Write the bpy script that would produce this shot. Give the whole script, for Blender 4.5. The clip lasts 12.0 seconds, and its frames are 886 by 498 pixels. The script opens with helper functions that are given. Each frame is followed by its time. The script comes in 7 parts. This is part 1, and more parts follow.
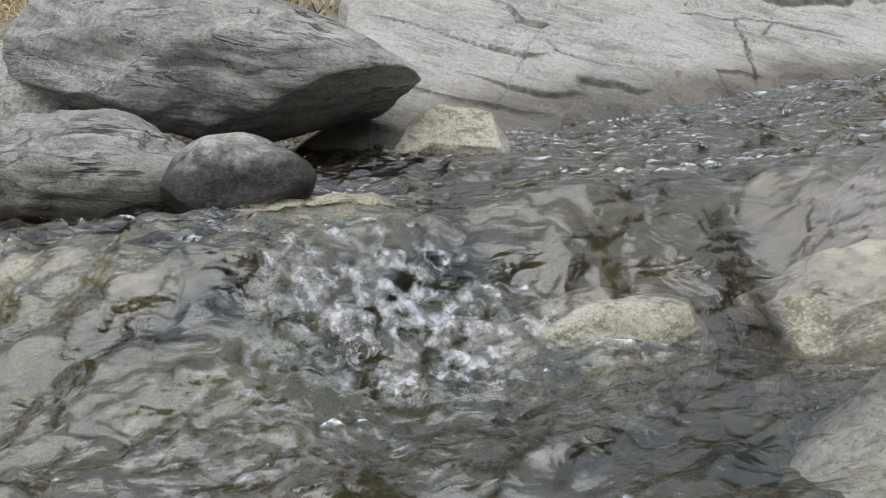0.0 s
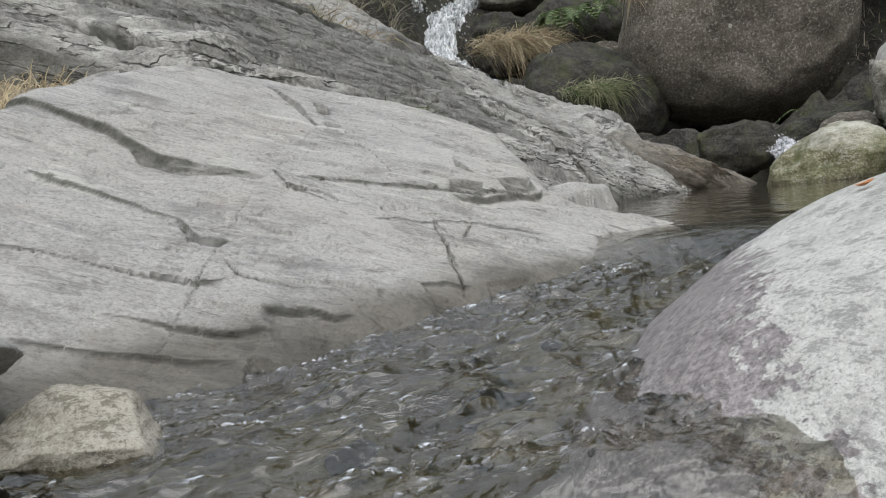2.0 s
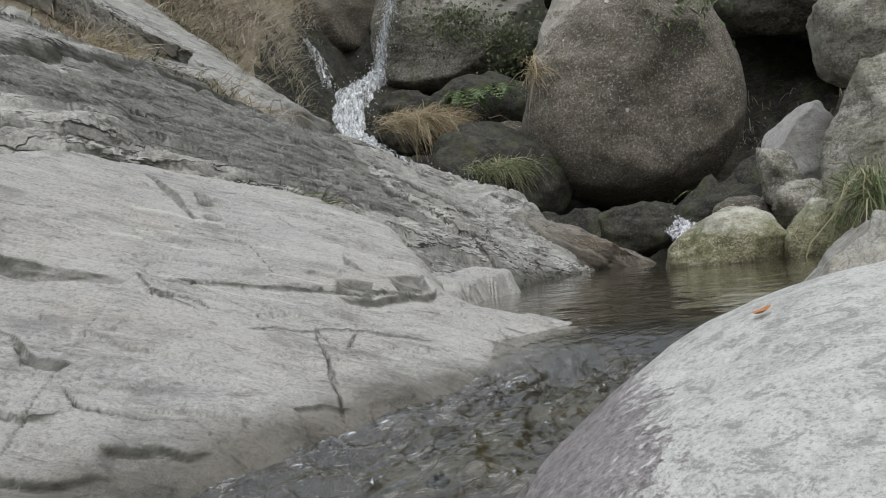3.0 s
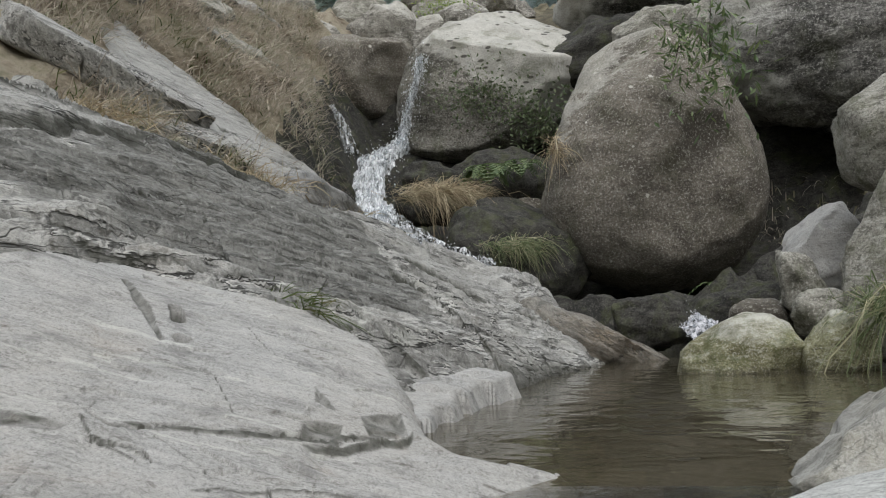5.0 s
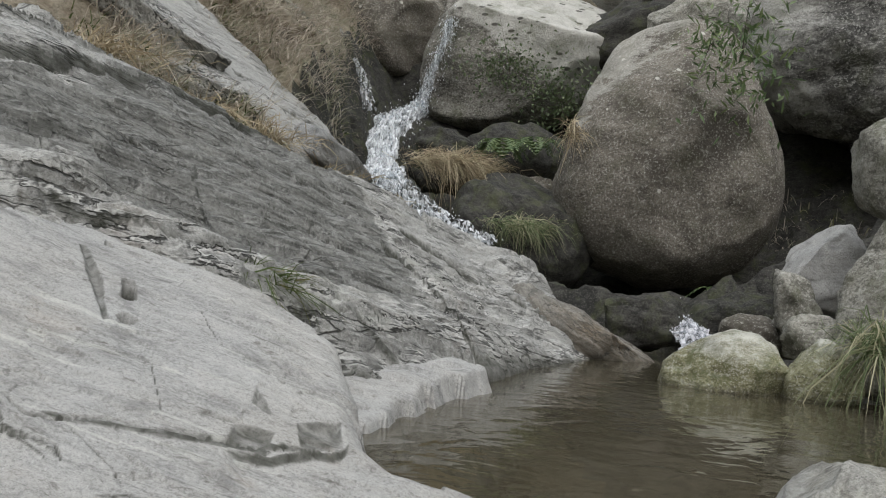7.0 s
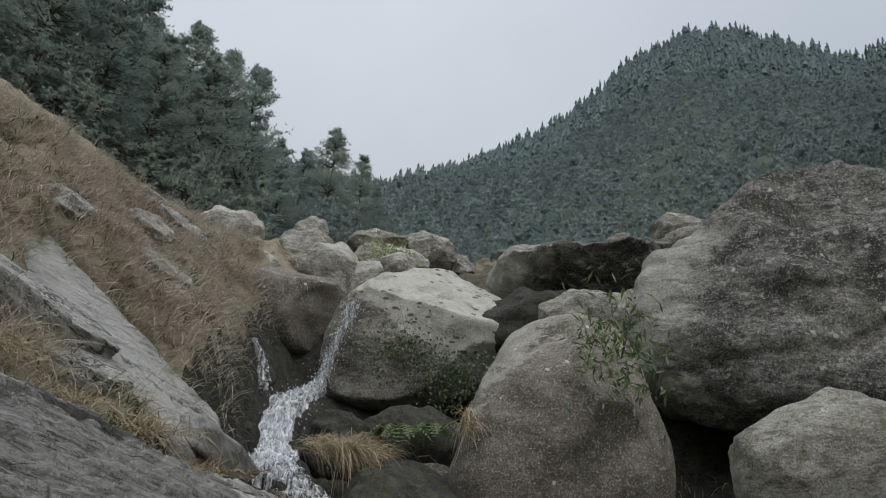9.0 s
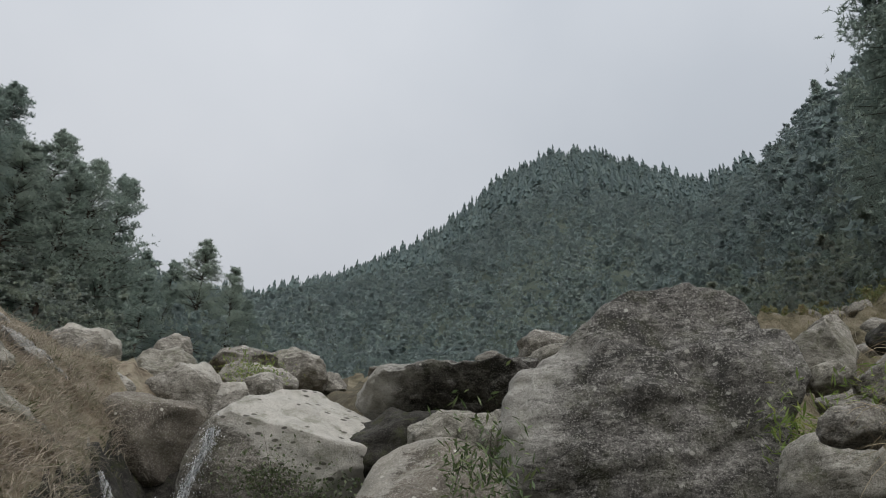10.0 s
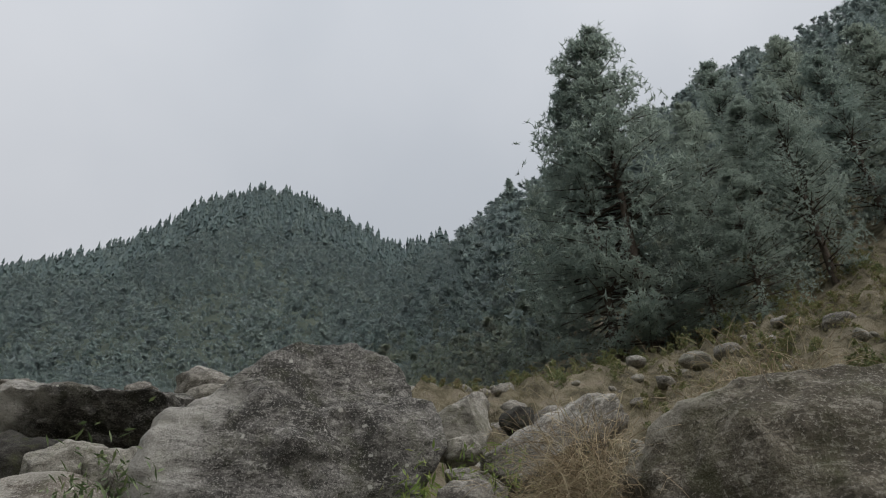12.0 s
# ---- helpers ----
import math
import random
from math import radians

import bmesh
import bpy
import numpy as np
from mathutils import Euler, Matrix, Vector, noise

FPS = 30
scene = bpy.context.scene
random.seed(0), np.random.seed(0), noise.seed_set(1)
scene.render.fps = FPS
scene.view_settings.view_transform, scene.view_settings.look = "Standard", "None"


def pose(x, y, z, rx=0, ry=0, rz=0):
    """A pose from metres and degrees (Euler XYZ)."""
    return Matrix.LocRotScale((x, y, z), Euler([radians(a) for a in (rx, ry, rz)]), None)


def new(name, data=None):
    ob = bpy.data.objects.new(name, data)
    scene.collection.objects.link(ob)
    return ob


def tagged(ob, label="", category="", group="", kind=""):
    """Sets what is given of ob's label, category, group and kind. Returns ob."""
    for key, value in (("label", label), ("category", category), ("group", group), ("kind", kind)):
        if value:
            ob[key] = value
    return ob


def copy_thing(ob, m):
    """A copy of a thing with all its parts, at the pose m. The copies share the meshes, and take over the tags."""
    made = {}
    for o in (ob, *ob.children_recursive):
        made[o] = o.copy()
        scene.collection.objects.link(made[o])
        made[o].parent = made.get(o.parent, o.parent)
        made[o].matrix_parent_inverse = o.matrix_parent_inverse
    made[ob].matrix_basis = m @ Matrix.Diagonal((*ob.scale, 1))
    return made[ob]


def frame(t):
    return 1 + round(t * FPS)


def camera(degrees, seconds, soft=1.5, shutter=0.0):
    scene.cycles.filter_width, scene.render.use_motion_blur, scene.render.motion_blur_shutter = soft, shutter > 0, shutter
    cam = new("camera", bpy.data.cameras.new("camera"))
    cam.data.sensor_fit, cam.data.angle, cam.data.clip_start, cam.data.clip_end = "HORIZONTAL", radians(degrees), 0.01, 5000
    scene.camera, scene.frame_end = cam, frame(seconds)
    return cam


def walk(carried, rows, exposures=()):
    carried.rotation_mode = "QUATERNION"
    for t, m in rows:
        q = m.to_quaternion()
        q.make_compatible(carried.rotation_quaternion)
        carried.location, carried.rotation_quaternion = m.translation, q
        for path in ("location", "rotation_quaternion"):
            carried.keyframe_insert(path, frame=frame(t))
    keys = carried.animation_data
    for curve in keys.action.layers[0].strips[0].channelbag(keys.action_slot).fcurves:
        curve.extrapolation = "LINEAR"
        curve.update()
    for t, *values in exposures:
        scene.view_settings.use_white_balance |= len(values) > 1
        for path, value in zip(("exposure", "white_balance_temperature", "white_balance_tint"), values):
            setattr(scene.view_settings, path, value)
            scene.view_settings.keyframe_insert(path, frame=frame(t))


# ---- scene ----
cam = camera(58.5, 12.0, soft=1.1)
# seconds, eye (m), Euler angles (degrees)
PATH = [
    (0, 0.016, 0.035, 0.040, 76.15, 3.48, -0.25),
    (0.5, 0.026, 0.102, 0.064, 80.49, 4.65, -3.66),
    (1, 0.051, 0.157, 0.085, 82.13, 5.05, -9.61),
    (1.5, 0.081, 0.224, 0.100, 83.45, 5.70, -15.25),
    (2, 0.120, 0.290, 0.112, 86.58, 5.97, -20.26),
    (2.5, 0.164, 0.334, 0.133, 88.68, 5.74, -23.50),
    (3, 0.212, 0.373, 0.174, 91.03, 5.82, -26.74),
    (3.5, 0.247, 0.399, 0.219, 94.02, 5.72, -27.25),
    (3.7, 0.257, 0.400, 0.236, 94.83, 5.47, -27.20),
    (5.3, 0.366, 0.440, 0.362, 95.57, 1.38, -25.54),
    (5.5, 0.384, 0.443, 0.375, 94.72, 0.44, -25.83),
    (6, 0.423, 0.451, 0.389, 92.00, -1.35, -26.64),
    (6.5, 0.443, 0.441, 0.422, 91.89, -3.50, -26.27),
    (6.7, 0.450, 0.442, 0.439, 91.99, -4.06, -25.71),
    (8.3, 0.502, 0.382, 0.602, 103.78, -5.38, -28.08),
    (8.5, 0.513, 0.375, 0.639, 106.40, -4.99, -29.26),
    (9, 0.515, 0.316, 0.704, 112.29, -4.15, -32.00),
    (9.5, 0.535, 0.256, 0.776, 118.07, -2.10, -35.67),
    (10, 0.592, 0.228, 0.850, 120.66, -0.12, -40.01),
    (10.5, 0.616, 0.202, 0.849, 121.69, -0.49, -45.38),
    (11, 0.636, 0.164, 0.873, 122.15, -1.56, -49.98),
    (11.5, 0.693, 0.107, 0.904, 122.57, 0.12, -56.62),
    (12, 0.728, 0.061, 0.924, 123.44, 1.81, -64.35),
]
EXPOSURES = [(0.0, 0.9, 6450, 10), (1.5, 0.84, 6450, 10), (2.5, 0.7, 6420, 10), (3.5, 0.62, 6420, 10), (6.7, 0.68, 6420, 10), (8.5, 0.66, 6150, 10), (9.0, 0.25, 6300, 10), (9.5, 0.2, 6500, 11), (12.0, 0.15, 6600, 12)]
walk(cam, [(t, pose(*row)) for t, *row in PATH], EXPOSURES)

# ---- world and sun: an overcast winter sky over a ravine ----
SUN_EL, SUN_AZ = 48.0, 200.0
world = bpy.data.worlds.new("overcast_sky")
scene.world = world
world.use_nodes = True
wt = world.node_tree
wt.nodes.clear()
w_out = wt.nodes.new("ShaderNodeOutputWorld")
w_bg = wt.nodes.new("ShaderNodeBackground")
w_sky = wt.nodes.new("ShaderNodeTexSky")
w_sky.sky_type, w_sky.sun_disc = "NISHITA", False
w_sky.sun_elevation, w_sky.sun_rotation = radians(SUN_EL), radians(SUN_AZ)
w_sky.air_density, w_sky.dust_density = 1.0, 4.0
w_co = wt.nodes.new("ShaderNodeTexCoord")
w_no = wt.nodes.new("ShaderNodeTexNoise")
w_no.inputs["Scale"].default_value, w_no.inputs["Detail"].default_value = 1.6, 5.0
w_no.inputs["Roughness"].default_value = 0.45
w_ra = wt.nodes.new("ShaderNodeValToRGB")
w_ra.color_ramp.elements[0].position, w_ra.color_ramp.elements[1].position = 0.3, 0.72
w_ra.color_ramp.elements[0].color = (4.15, 4.5, 4.85, 1)
w_ra.color_ramp.elements[1].color = (5.6, 5.85, 6.1, 1)
w_mix = wt.nodes.new("ShaderNodeMixRGB")
w_mix.inputs[0].default_value = 0.9
wt.links.new(w_co.outputs["Generated"], w_no.inputs["Vector"])
wt.links.new(w_no.outputs["Fac"], w_ra.inputs["Fac"])
wt.links.new(w_sky.outputs["Color"], w_mix.inputs[1])
wt.links.new(w_ra.outputs["Color"], w_mix.inputs[2])
# an overcast sky is brighter towards the zenith
w_sep = wt.nodes.new("ShaderNodeSeparateXYZ")
w_up = wt.nodes.new("ShaderNodeMapRange")
w_up.inputs["From Min"].default_value, w_up.inputs["From Max"].default_value = 0.0, 1.0
w_up.inputs["To Min"].default_value, w_up.inputs["To Max"].default_value = 0.55, 1.5
w_mul = wt.nodes.new("ShaderNodeMixRGB")
w_mul.blend_type = "MULTIPLY"
w_mul.inputs[0].default_value = 1.0
wt.links.new(w_co.outputs["Generated"], w_sep.inputs[0])
wt.links.new(w_sep.outputs["Z"], w_up.inputs["Value"])
wt.links.new(w_mix.outputs["Color"], w_mul.inputs[1])
wt.links.new(w_up.outputs[0], w_mul.inputs[2])
wt.links.new(w_mul.outputs["Color"], w_bg.inputs["Color"])
w_bg.inputs["Strength"].default_value = 0.1
wt.links.new(w_bg.outputs["Background"], w_out.inputs["Surface"])
sun_data = bpy.data.lights.new("sun", "SUN")
sun_data.energy, sun_data.angle, sun_data.color = 1.5, radians(80), (1.0, 0.98, 0.95)
sun = new("sun", sun_data)
sun.rotation_euler = (radians(90 - SUN_EL), 0, radians(180 - SUN_AZ))


# ---- noise and mesh tools ----
def lattice(ix, iy, iz, seed):
    h = (ix.astype(np.int64) * 374761393 + iy.astype(np.int64) * 668265263 + iz.astype(np.int64) * 2147483647 + seed * 974634777) & 0x7FFFFFFF
    h = ((h ^ (h >> 13)) * 1274126177) & 0x7FFFFFFF
    h = ((h ^ (h >> 16)) * 1103515245) & 0x7FFFFFFF
    return (h & 0xFFFFF) / 524287.5 - 1.0


def vnoise(p, seed=0):
    """Smooth value noise, -1 to 1, at an (n, 3) array of places."""
    i = np.floor(p).astype(np.int64)
    f = p - i
    f = f * f * f * (f * (f * 6 - 15) + 10)
    out = 0
    for dx in (0, 1):
        wx = f[:, 0] if dx else 1 - f[:, 0]
        for dy in (0, 1):
            wy = f[:, 1] if dy else 1 - f[:, 1]
            for dz in (0, 1):
                wz = f[:, 2] if dz else 1 - f[:, 2]
                out = out + wx * wy * wz * lattice(i[:, 0] + dx, i[:, 1] + dy, i[:, 2] + dz, seed)
    return out


def fbm(p, octaves=4, seed=0, gain=0.5):
    out, amp = 0, 1.0
    for o in range(octaves):
        out = out + amp * vnoise(p * 2.03**o + 17.3 * o, seed + o)
        amp *= gain
    return out


def smooth(x, a, b):
    t = np.clip((x - a) / (b - a), 0, 1)
    return t * t * (3 - 2 * t)


def np_mesh(name, verts, faces, material, shade=True):
    """A mesh from arrays: verts (n, 3); faces (m, 3) or (m, 4)."""
    faces = np.asarray(faces, dtype=np.int32)
    verts = np.asarray(verts, dtype=np.float32)
    me = bpy.data.meshes.new(name)
    me.vertices.add(len(verts))
    me.vertices.foreach_set("co", verts.ravel())
    k = faces.shape[1]
    me.loops.add(faces.size)
    me.loops.foreach_set("vertex_index", faces.ravel())
    me.polygons.add(len(faces))
    me.polygons.foreach_set("loop_start", np.arange(len(faces), dtype=np.int32) * k)
    me.polygons.foreach_set("use_smooth", np.full(len(faces), shade))
    me.update(calc_edges=True)
    me.validate()
    if material:
        me.materials.append(material)
    return me


def thing(name, label, category, group="", kind="", loc=(0, 0, 0)):
    ob = new(name)
    ob.empty_display_size = 0.05
    ob.location = loc
    return tagged(ob, label, category, group, kind)


def np_part(name, verts, faces, material, parent=None, label="", shade=True):
    ob = new(name, np_mesh(name, verts, faces, material, shade))
    if parent:
        ob.parent = parent
    if label:
        tagged(ob, label)
    return ob


def grid_faces(nu, nv, keep=None):
    a = np.arange(nu * nv).reshape(nv, nu)
    q = np.stack([a[:-1, :-1], a[:-1, 1:], a[1:, 1:], a[1:, :-1]], -1).reshape(-1, 4)
    if keep is not None:
        q = q[keep.ravel()[q].all(1)]
    return q


def compact(verts, faces):
    used = np.unique(faces)
    back = np.full(len(verts), -1)
    back[used] = np.arange(len(used))
    return verts[used], back[faces]


def ball(sub):
    """An icosphere of unit size as arrays."""
    bm = bmesh.new()
    bmesh.ops.create_icosphere(bm, subdivisions=sub, radius=1)
    v = np.array([x.co[:] for x in bm.verts])
    f = np.array([[x.index for x in y.verts] for y in bm.faces])
    bm.free()
    return v, f


BALLS = {n: ball(n) for n in (2, 3, 4, 5, 6)}


def poly_inside(x, y, poly):
    """How far each place lies inside a closed outline (negative: outside)."""
    pts = np.array(poly)
    d = np.full(x.shape, 1e9)
    inside = np.zeros(x.shape, bool)
    for (ax, ay), (bx, by) in zip(pts, np.roll(pts, -1, 0)):
        ex, ey = bx - ax, by - ay
        t = np.clip(((x - ax) * ex + (y - ay) * ey) / (ex * ex + ey * ey), 0, 1)
        d = np.minimum(d, np.hypot(x - ax - t * ex, y - ay - t * ey))
        cross = (ay > y) != (by > y)
        inside ^= cross & (x < ex * (y - ay) / (ey if ey else 1e-9) + ax)
    return np.where(inside, d, -d)


def line_near(x, y, pts):
    """Distance to an open line, the side (left positive) and how far along it."""
    best, side, along = np.full(x.shape, 1e9), np.zeros(x.shape), np.zeros(x.shape)
    n = len(pts) - 1
    for k in range(n):
        (ax, ay), (bx, by) = pts[k], pts[k + 1]
        ex, ey = bx - ax, by - ay
        t = np.clip(((x - ax) * ex + (y - ay) * ey) / (ex * ex + ey * ey), 0, 1)
        d = np.hypot(x - ax - t * ex, y - ay - t * ey)
        m = d < best
        best = np.where(m, d, best)
        side = np.where(m, np.sign(ex * (y - ay) - ey * (x - ax)), side)
        along = np.where(m, (k + t) / n, along)
    return best, side, along


# ---- materials ----
class Nodes:
    """A small helper to write node materials."""

    def __init__(self, name):
        self.mat = bpy.data.materials.new(name)
        self.mat.use_nodes = True
        self.t = self.mat.node_tree
        self.t.nodes.clear()
        self.out = self.t.nodes.new("ShaderNodeOutputMaterial")

    def node(self, kind, **inputs):
        n = self.t.nodes.new(kind)
        for key, value in inputs.items():
            self.put(n.inputs[key.replace("_", " ")], value)
        return n

    def put(self, socket, value):
        if hasattr(value, "links"):
            self.t.links.new(value, socket)
        else:
            socket.default_value = value

    def coords(self, scale=(1, 1, 1), turn=(0, 0, 0), which="Object"):
        co = self.t.nodes.new("ShaderNodeTexCoord")
        mp = self.t.nodes.new("ShaderNodeMapping")
        self.t.links.new(co.outputs[which], mp.inputs["Vector"])
        mp.inputs["Scale"].default_value = scale
        mp.inputs["Rotation"].default_value = [radians(a) for a in turn]
        return mp.outputs["Vector"]

    def noise(self, vec, scale, detail=6.0, rough=0.55, warp=0.0):
        n = self.node("ShaderNodeTexNoise", Vector=vec, Scale=scale, Detail=detail, Roughness=rough, Distortion=warp)
        return n.outputs["Fac"]

    def cells(self, vec, scale, feature="F1"):
        n = self.node("ShaderNodeTexVoronoi", Vector=vec, Scale=scale)
        n.feature = feature
        return n.outputs["Distance"]

    def ramp(self, fac, stops):
        n = self.t.nodes.new("ShaderNodeValToRGB")
        els = n.color_ramp.elements
        while len(els) < len(stops):
            els.new(0.5)
        for e, (pos, col) in zip(els, stops):
            e.position = pos
            e.color = (col, col, col, 1) if isinstance(col, (int, float)) else (*col, 1)
        self.t.links.new(fac, n.inputs["Fac"])
        return n.outputs["Color"]

    def mix(self, fac, a, b, how="MIX"):
        n = self.t.nodes.new("ShaderNodeMixRGB")
        n.blend_type = how
        self.put(n.inputs[0], fac)
        for s, v in ((n.inputs[1], a), (n.inputs[2], b)):
            self.put(s, (*v, 1) if isinstance(v, tuple) and len(v) == 3 else v)
        return n.outputs["Color"]

    def math(self, how, a, b=0.0):
        n = self.t.nodes.new("ShaderNodeMath")
        n.operation = how
        self.put(n.inputs[0], a)
        self.put(n.inputs[1], b)
        return n.outputs[0]

    def bump(self, height, strength, distance, normal=None):
        n = self.node("ShaderNodeBump", Height=height, Strength=strength, Distance=distance)
        if normal:
            self.t.links.new(normal, n.inputs["Normal"])
        return n.outputs["Normal"]

    def surface(self, color, rough, normal=None, spec=0.4, metal=0.0):
        b = self.node("ShaderNodeBsdfPrincipled", Roughness=rough, Metallic=metal)
        self.put(b.inputs["Base Color"], (*color, 1) if isinstance(color, tuple) else color)
        self.put(b.inputs["Specular IOR Level"], spec)
        if normal:
            self.t.links.new(normal, b.inputs["Normal"])
        self.t.links.new(b.outputs[0], self.out.inputs["Surface"])
        return b


def position_z(n):
    geo = n.t.nodes.new("ShaderNodeNewGeometry")
    sep = n.t.nodes.new("ShaderNodeSeparateXYZ")
    n.t.links.new(geo.outputs["Position"], sep.inputs[0])
    return sep.outputs["Z"]


def layer_frame(n, along, normal):
    """Coordinates along the layers, across them in their plane, and through them."""
    l = Vector(along).normalized()
    t = Vector(normal)
    t = (t - l * t.dot(l)).normalized()
    w = t.cross(l)
    co = n.t.nodes.new("ShaderNodeTexCoord")
    com = n.t.nodes.new("ShaderNodeCombineXYZ")
    for k, axis in enumerate((l, w, t)):
        d = n.t.nodes.new("ShaderNodeVectorMath")
        d.operation = "DOT_PRODUCT"
        n.t.links.new(co.outputs["Object"], d.inputs[0])
        d.inputs[1].default_value = axis
        n.t.links.new(d.outputs["Value"], com.inputs[k])
    return com.outputs[0]


def stretched(n, vec, scale):
    m = n.t.nodes.new("ShaderNodeMapping")
    n.t.links.new(vec, m.inputs["Vector"])
    m.inputs["Scale"].default_value = scale
    return m.outputs["Vector"]


def schist(name, light, dark, streak, along, normal, scale=1.0, wet_at=None, stain=0.5, quartz=0.0, contrast=1.0, band=1.0, hairs=1.0, crop=1.0, traces=1.0):
    """Layered grey schist: streaks along the layers, pale lichen, rusty and dark stains, and a wet band by the water."""
    n = Nodes(name)
    flat = n.coords((1, 1, 1))
    lay = layer_frame(n, along, normal)
    cuts = 0.0
    big = n.noise(flat, 1.1 * scale, 4)
    layers = n.noise(stretched(n, lay, (1.0 * scale / crop**0.5, 2.5 * scale * crop, 16 * scale)), 1.6, 8, 0.62, 0.15)
    thin = n.noise(stretched(n, lay, (3.0 * scale / crop**0.5, 9 * scale * crop, 70 * scale)), 1.0, 6, 0.65, 0.15)
    fine = n.noise(flat, 60 * scale, 5, 0.7)
    col = n.mix(n.ramp(layers, [(0.36, 1.0 - band), (0.6, 1.0)]), dark, light)
    col = n.mix(n.ramp(big, [(0.42, 0.0), (0.66, 0.75)]), col, streak)
    col = n.mix(n.ramp(thin, [(0.28, 0.7 * contrast), (0.42, 0.0)]), col, tuple(0.55 * c for c in dark))
    col = n.mix(n.ramp(thin, [(0.6, 0.0), (0.75, 0.4 * contrast)]), col, tuple(min(0.7, 1.2 * c) for c in light))
    col = n.mix(n.ramp(fine, [(0.38, 0.4), (0.48, 0.0)]), col, tuple(0.5 * c for c in dark))
    col = n.mix(n.ramp(fine, [(0.55, 0.0), (0.62, 0.35)]), col, tuple(min(0.75, 1.4 * c) for c in light))
    spots = n.noise(stretched(n, lay, (1, 1.6, 2.6)), 7 * scale, 6, 0.7, 0.6)
    col = n.mix(n.ramp(spots, [(0.58, 0.0), (0.7, stain)]), col, (0.11, 0.1, 0.08))
    rust = n.noise(flat, 2.6 * scale, 5, 0.6, 0.5)
    col = n.mix(n.ramp(rust, [(0.6, 0.0), (0.75, 0.3)]), col, (0.36, 0.28, 0.21))
    if quartz:
        vein = n.noise(stretched(n, lay, (0.9 * scale, 3 * scale, 15 * scale)), 1.3, 4, 0.55, 0.4)
        col = n.mix(n.ramp(vein, [(0.62, 0.0), (0.66, quartz)]), col, (0.66, 0.66, 0.6))
    # bedding traces: long thin dark lines along the layers, some with a bright lip
    for freq, thick, deep in ((1.0, 0.016, 0.8), (2.7, 0.022, 0.6)):
        wave = n.noise(stretched(n, lay, (0.5 * freq * scale, 5.0 * freq * scale, 5.0 * freq * scale)), 1.0, 5, 0.55, 0.25)
        off_line = n.math("SUBTRACT", wave, 0.5)
        mask = n.ramp(n.noise(flat, 1.9 * freq * scale, 4, 0.6), [(0.45, 0.0), (0.58, deep * traces)])
        col = n.mix(n.math("MULTIPLY", n.ramp(n.math("ABSOLUTE", n.math("SUBTRACT", off_line, 1.6 * thick)), [(0.4 * thick, 1.0), (thick, 0.0)]), mask), col, tuple(min(0.7, 1.25 * c) for c in light))
        line = n.math("MULTIPLY", n.ramp(n.math("ABSOLUTE", off_line), [(0.3 * thick, 1.0), (thick, 0.0)]), mask)
        col = n.mix(line, col, (0.05, 0.049, 0.044))
        cuts = n.math("ADD", line, cuts)
    # broad weathering: darker films and paler lichen
    film_at = n.noise(stretched(n, lay, (1.0, 1.6, 2.2)), 2.4 * scale, 9, 0.72, 0.4)
    col = n.mix(n.ramp(film_at, [(0.36, 0.55), (0.48, 0.0)]), col, tuple(0.62 * c for c in dark))
    col = n.mix(n.ramp(film_at, [(0.54, 0.0), (0.64, 0.5)]), col, tuple(min(0.7, 1.18 * c) for c in light))
    # angular cracks, drawn out along the layers
    shake = n.t.nodes.new("ShaderNodeTexNoise")
    shake.inputs["Scale"].default_value, shake.inputs["Detail"].default_value = 5.0 * scale, 3.0
    n.t.links.new(flat, shake.inputs["Vector"])
    off = n.t.nodes.new("ShaderNodeVectorMath")
    off.operation = "MULTIPLY_ADD"
    n.t.links.new(shake.outputs["Color"], off.inputs[0])
    off.inputs[1].default_value = (0.06 / scale,) * 3
    n.t.links.new(lay, off.inputs[2])
    gate = n.noise(flat, 1.7 * scale, 4, 0.6)
    hair = 0.0
    for stretch, wide in (((0.4, 2.2, 2.2), 0.007), ((1.0, 5.0, 5.0), 0.009)):
        gap = n.cells(stretched(n, off.outputs[0], tuple(k * scale for k in stretch)), 1.0, "DISTANCE_TO_EDGE")
        hair = n.math("MAXIMUM", n.ramp(gap, [(0.35 * wide, 1.0), (wide, 0.0)]), hair)
    hair = n.math("MULTIPLY", hair, n.ramp(gate, [(0.49, 0.0), (0.58, hairs)]))
    col = n.mix(n.math("MULTIPLY", hair, 0.85), col, (0.06, 0.058, 0.052))
    seam_shade = n.t.nodes.new("ShaderNodeAttribute")
    seam_shade.attribute_name = "seam_shade"
    tone = n.t.nodes.new("ShaderNodeAttribute")
    tone.attribute_name = "tone"
    # tone below 0: weathered film with shade painted in; above 0: bare, sky-lit rock
    film = n.math("MULTIPLY", n.math("MAXIMUM", n.math("MULTIPLY", tone.outputs["Fac"], -1.0), 0.0), n.ramp(spots, [(0.3, 0.6), (0.5, 0.95)]))
    col = n.mix(film, col, n.mix(n.ramp(thin, [(0.35, 0.0), (0.62, 1.0)]), (0.075, 0.073, 0.066), (0.3, 0.297, 0.275)))
    specks = n.noise(flat, 34 * scale, 4, 0.65)
    col = n.mix(n.math("MULTIPLY", film, n.ramp(specks, [(0.6, 0.0), (0.66, 0.7)])), col, (0.4, 0.4, 0.37))
    bare = n.math("MULTIPLY", n.math("MAXIMUM", tone.outputs["Fac"], 0.0), n.ramp(thin, [(0.3, 0.4), (0.5, 1.0)]))
    col = n.mix(bare, col, (0.46, 0.455, 0.43))
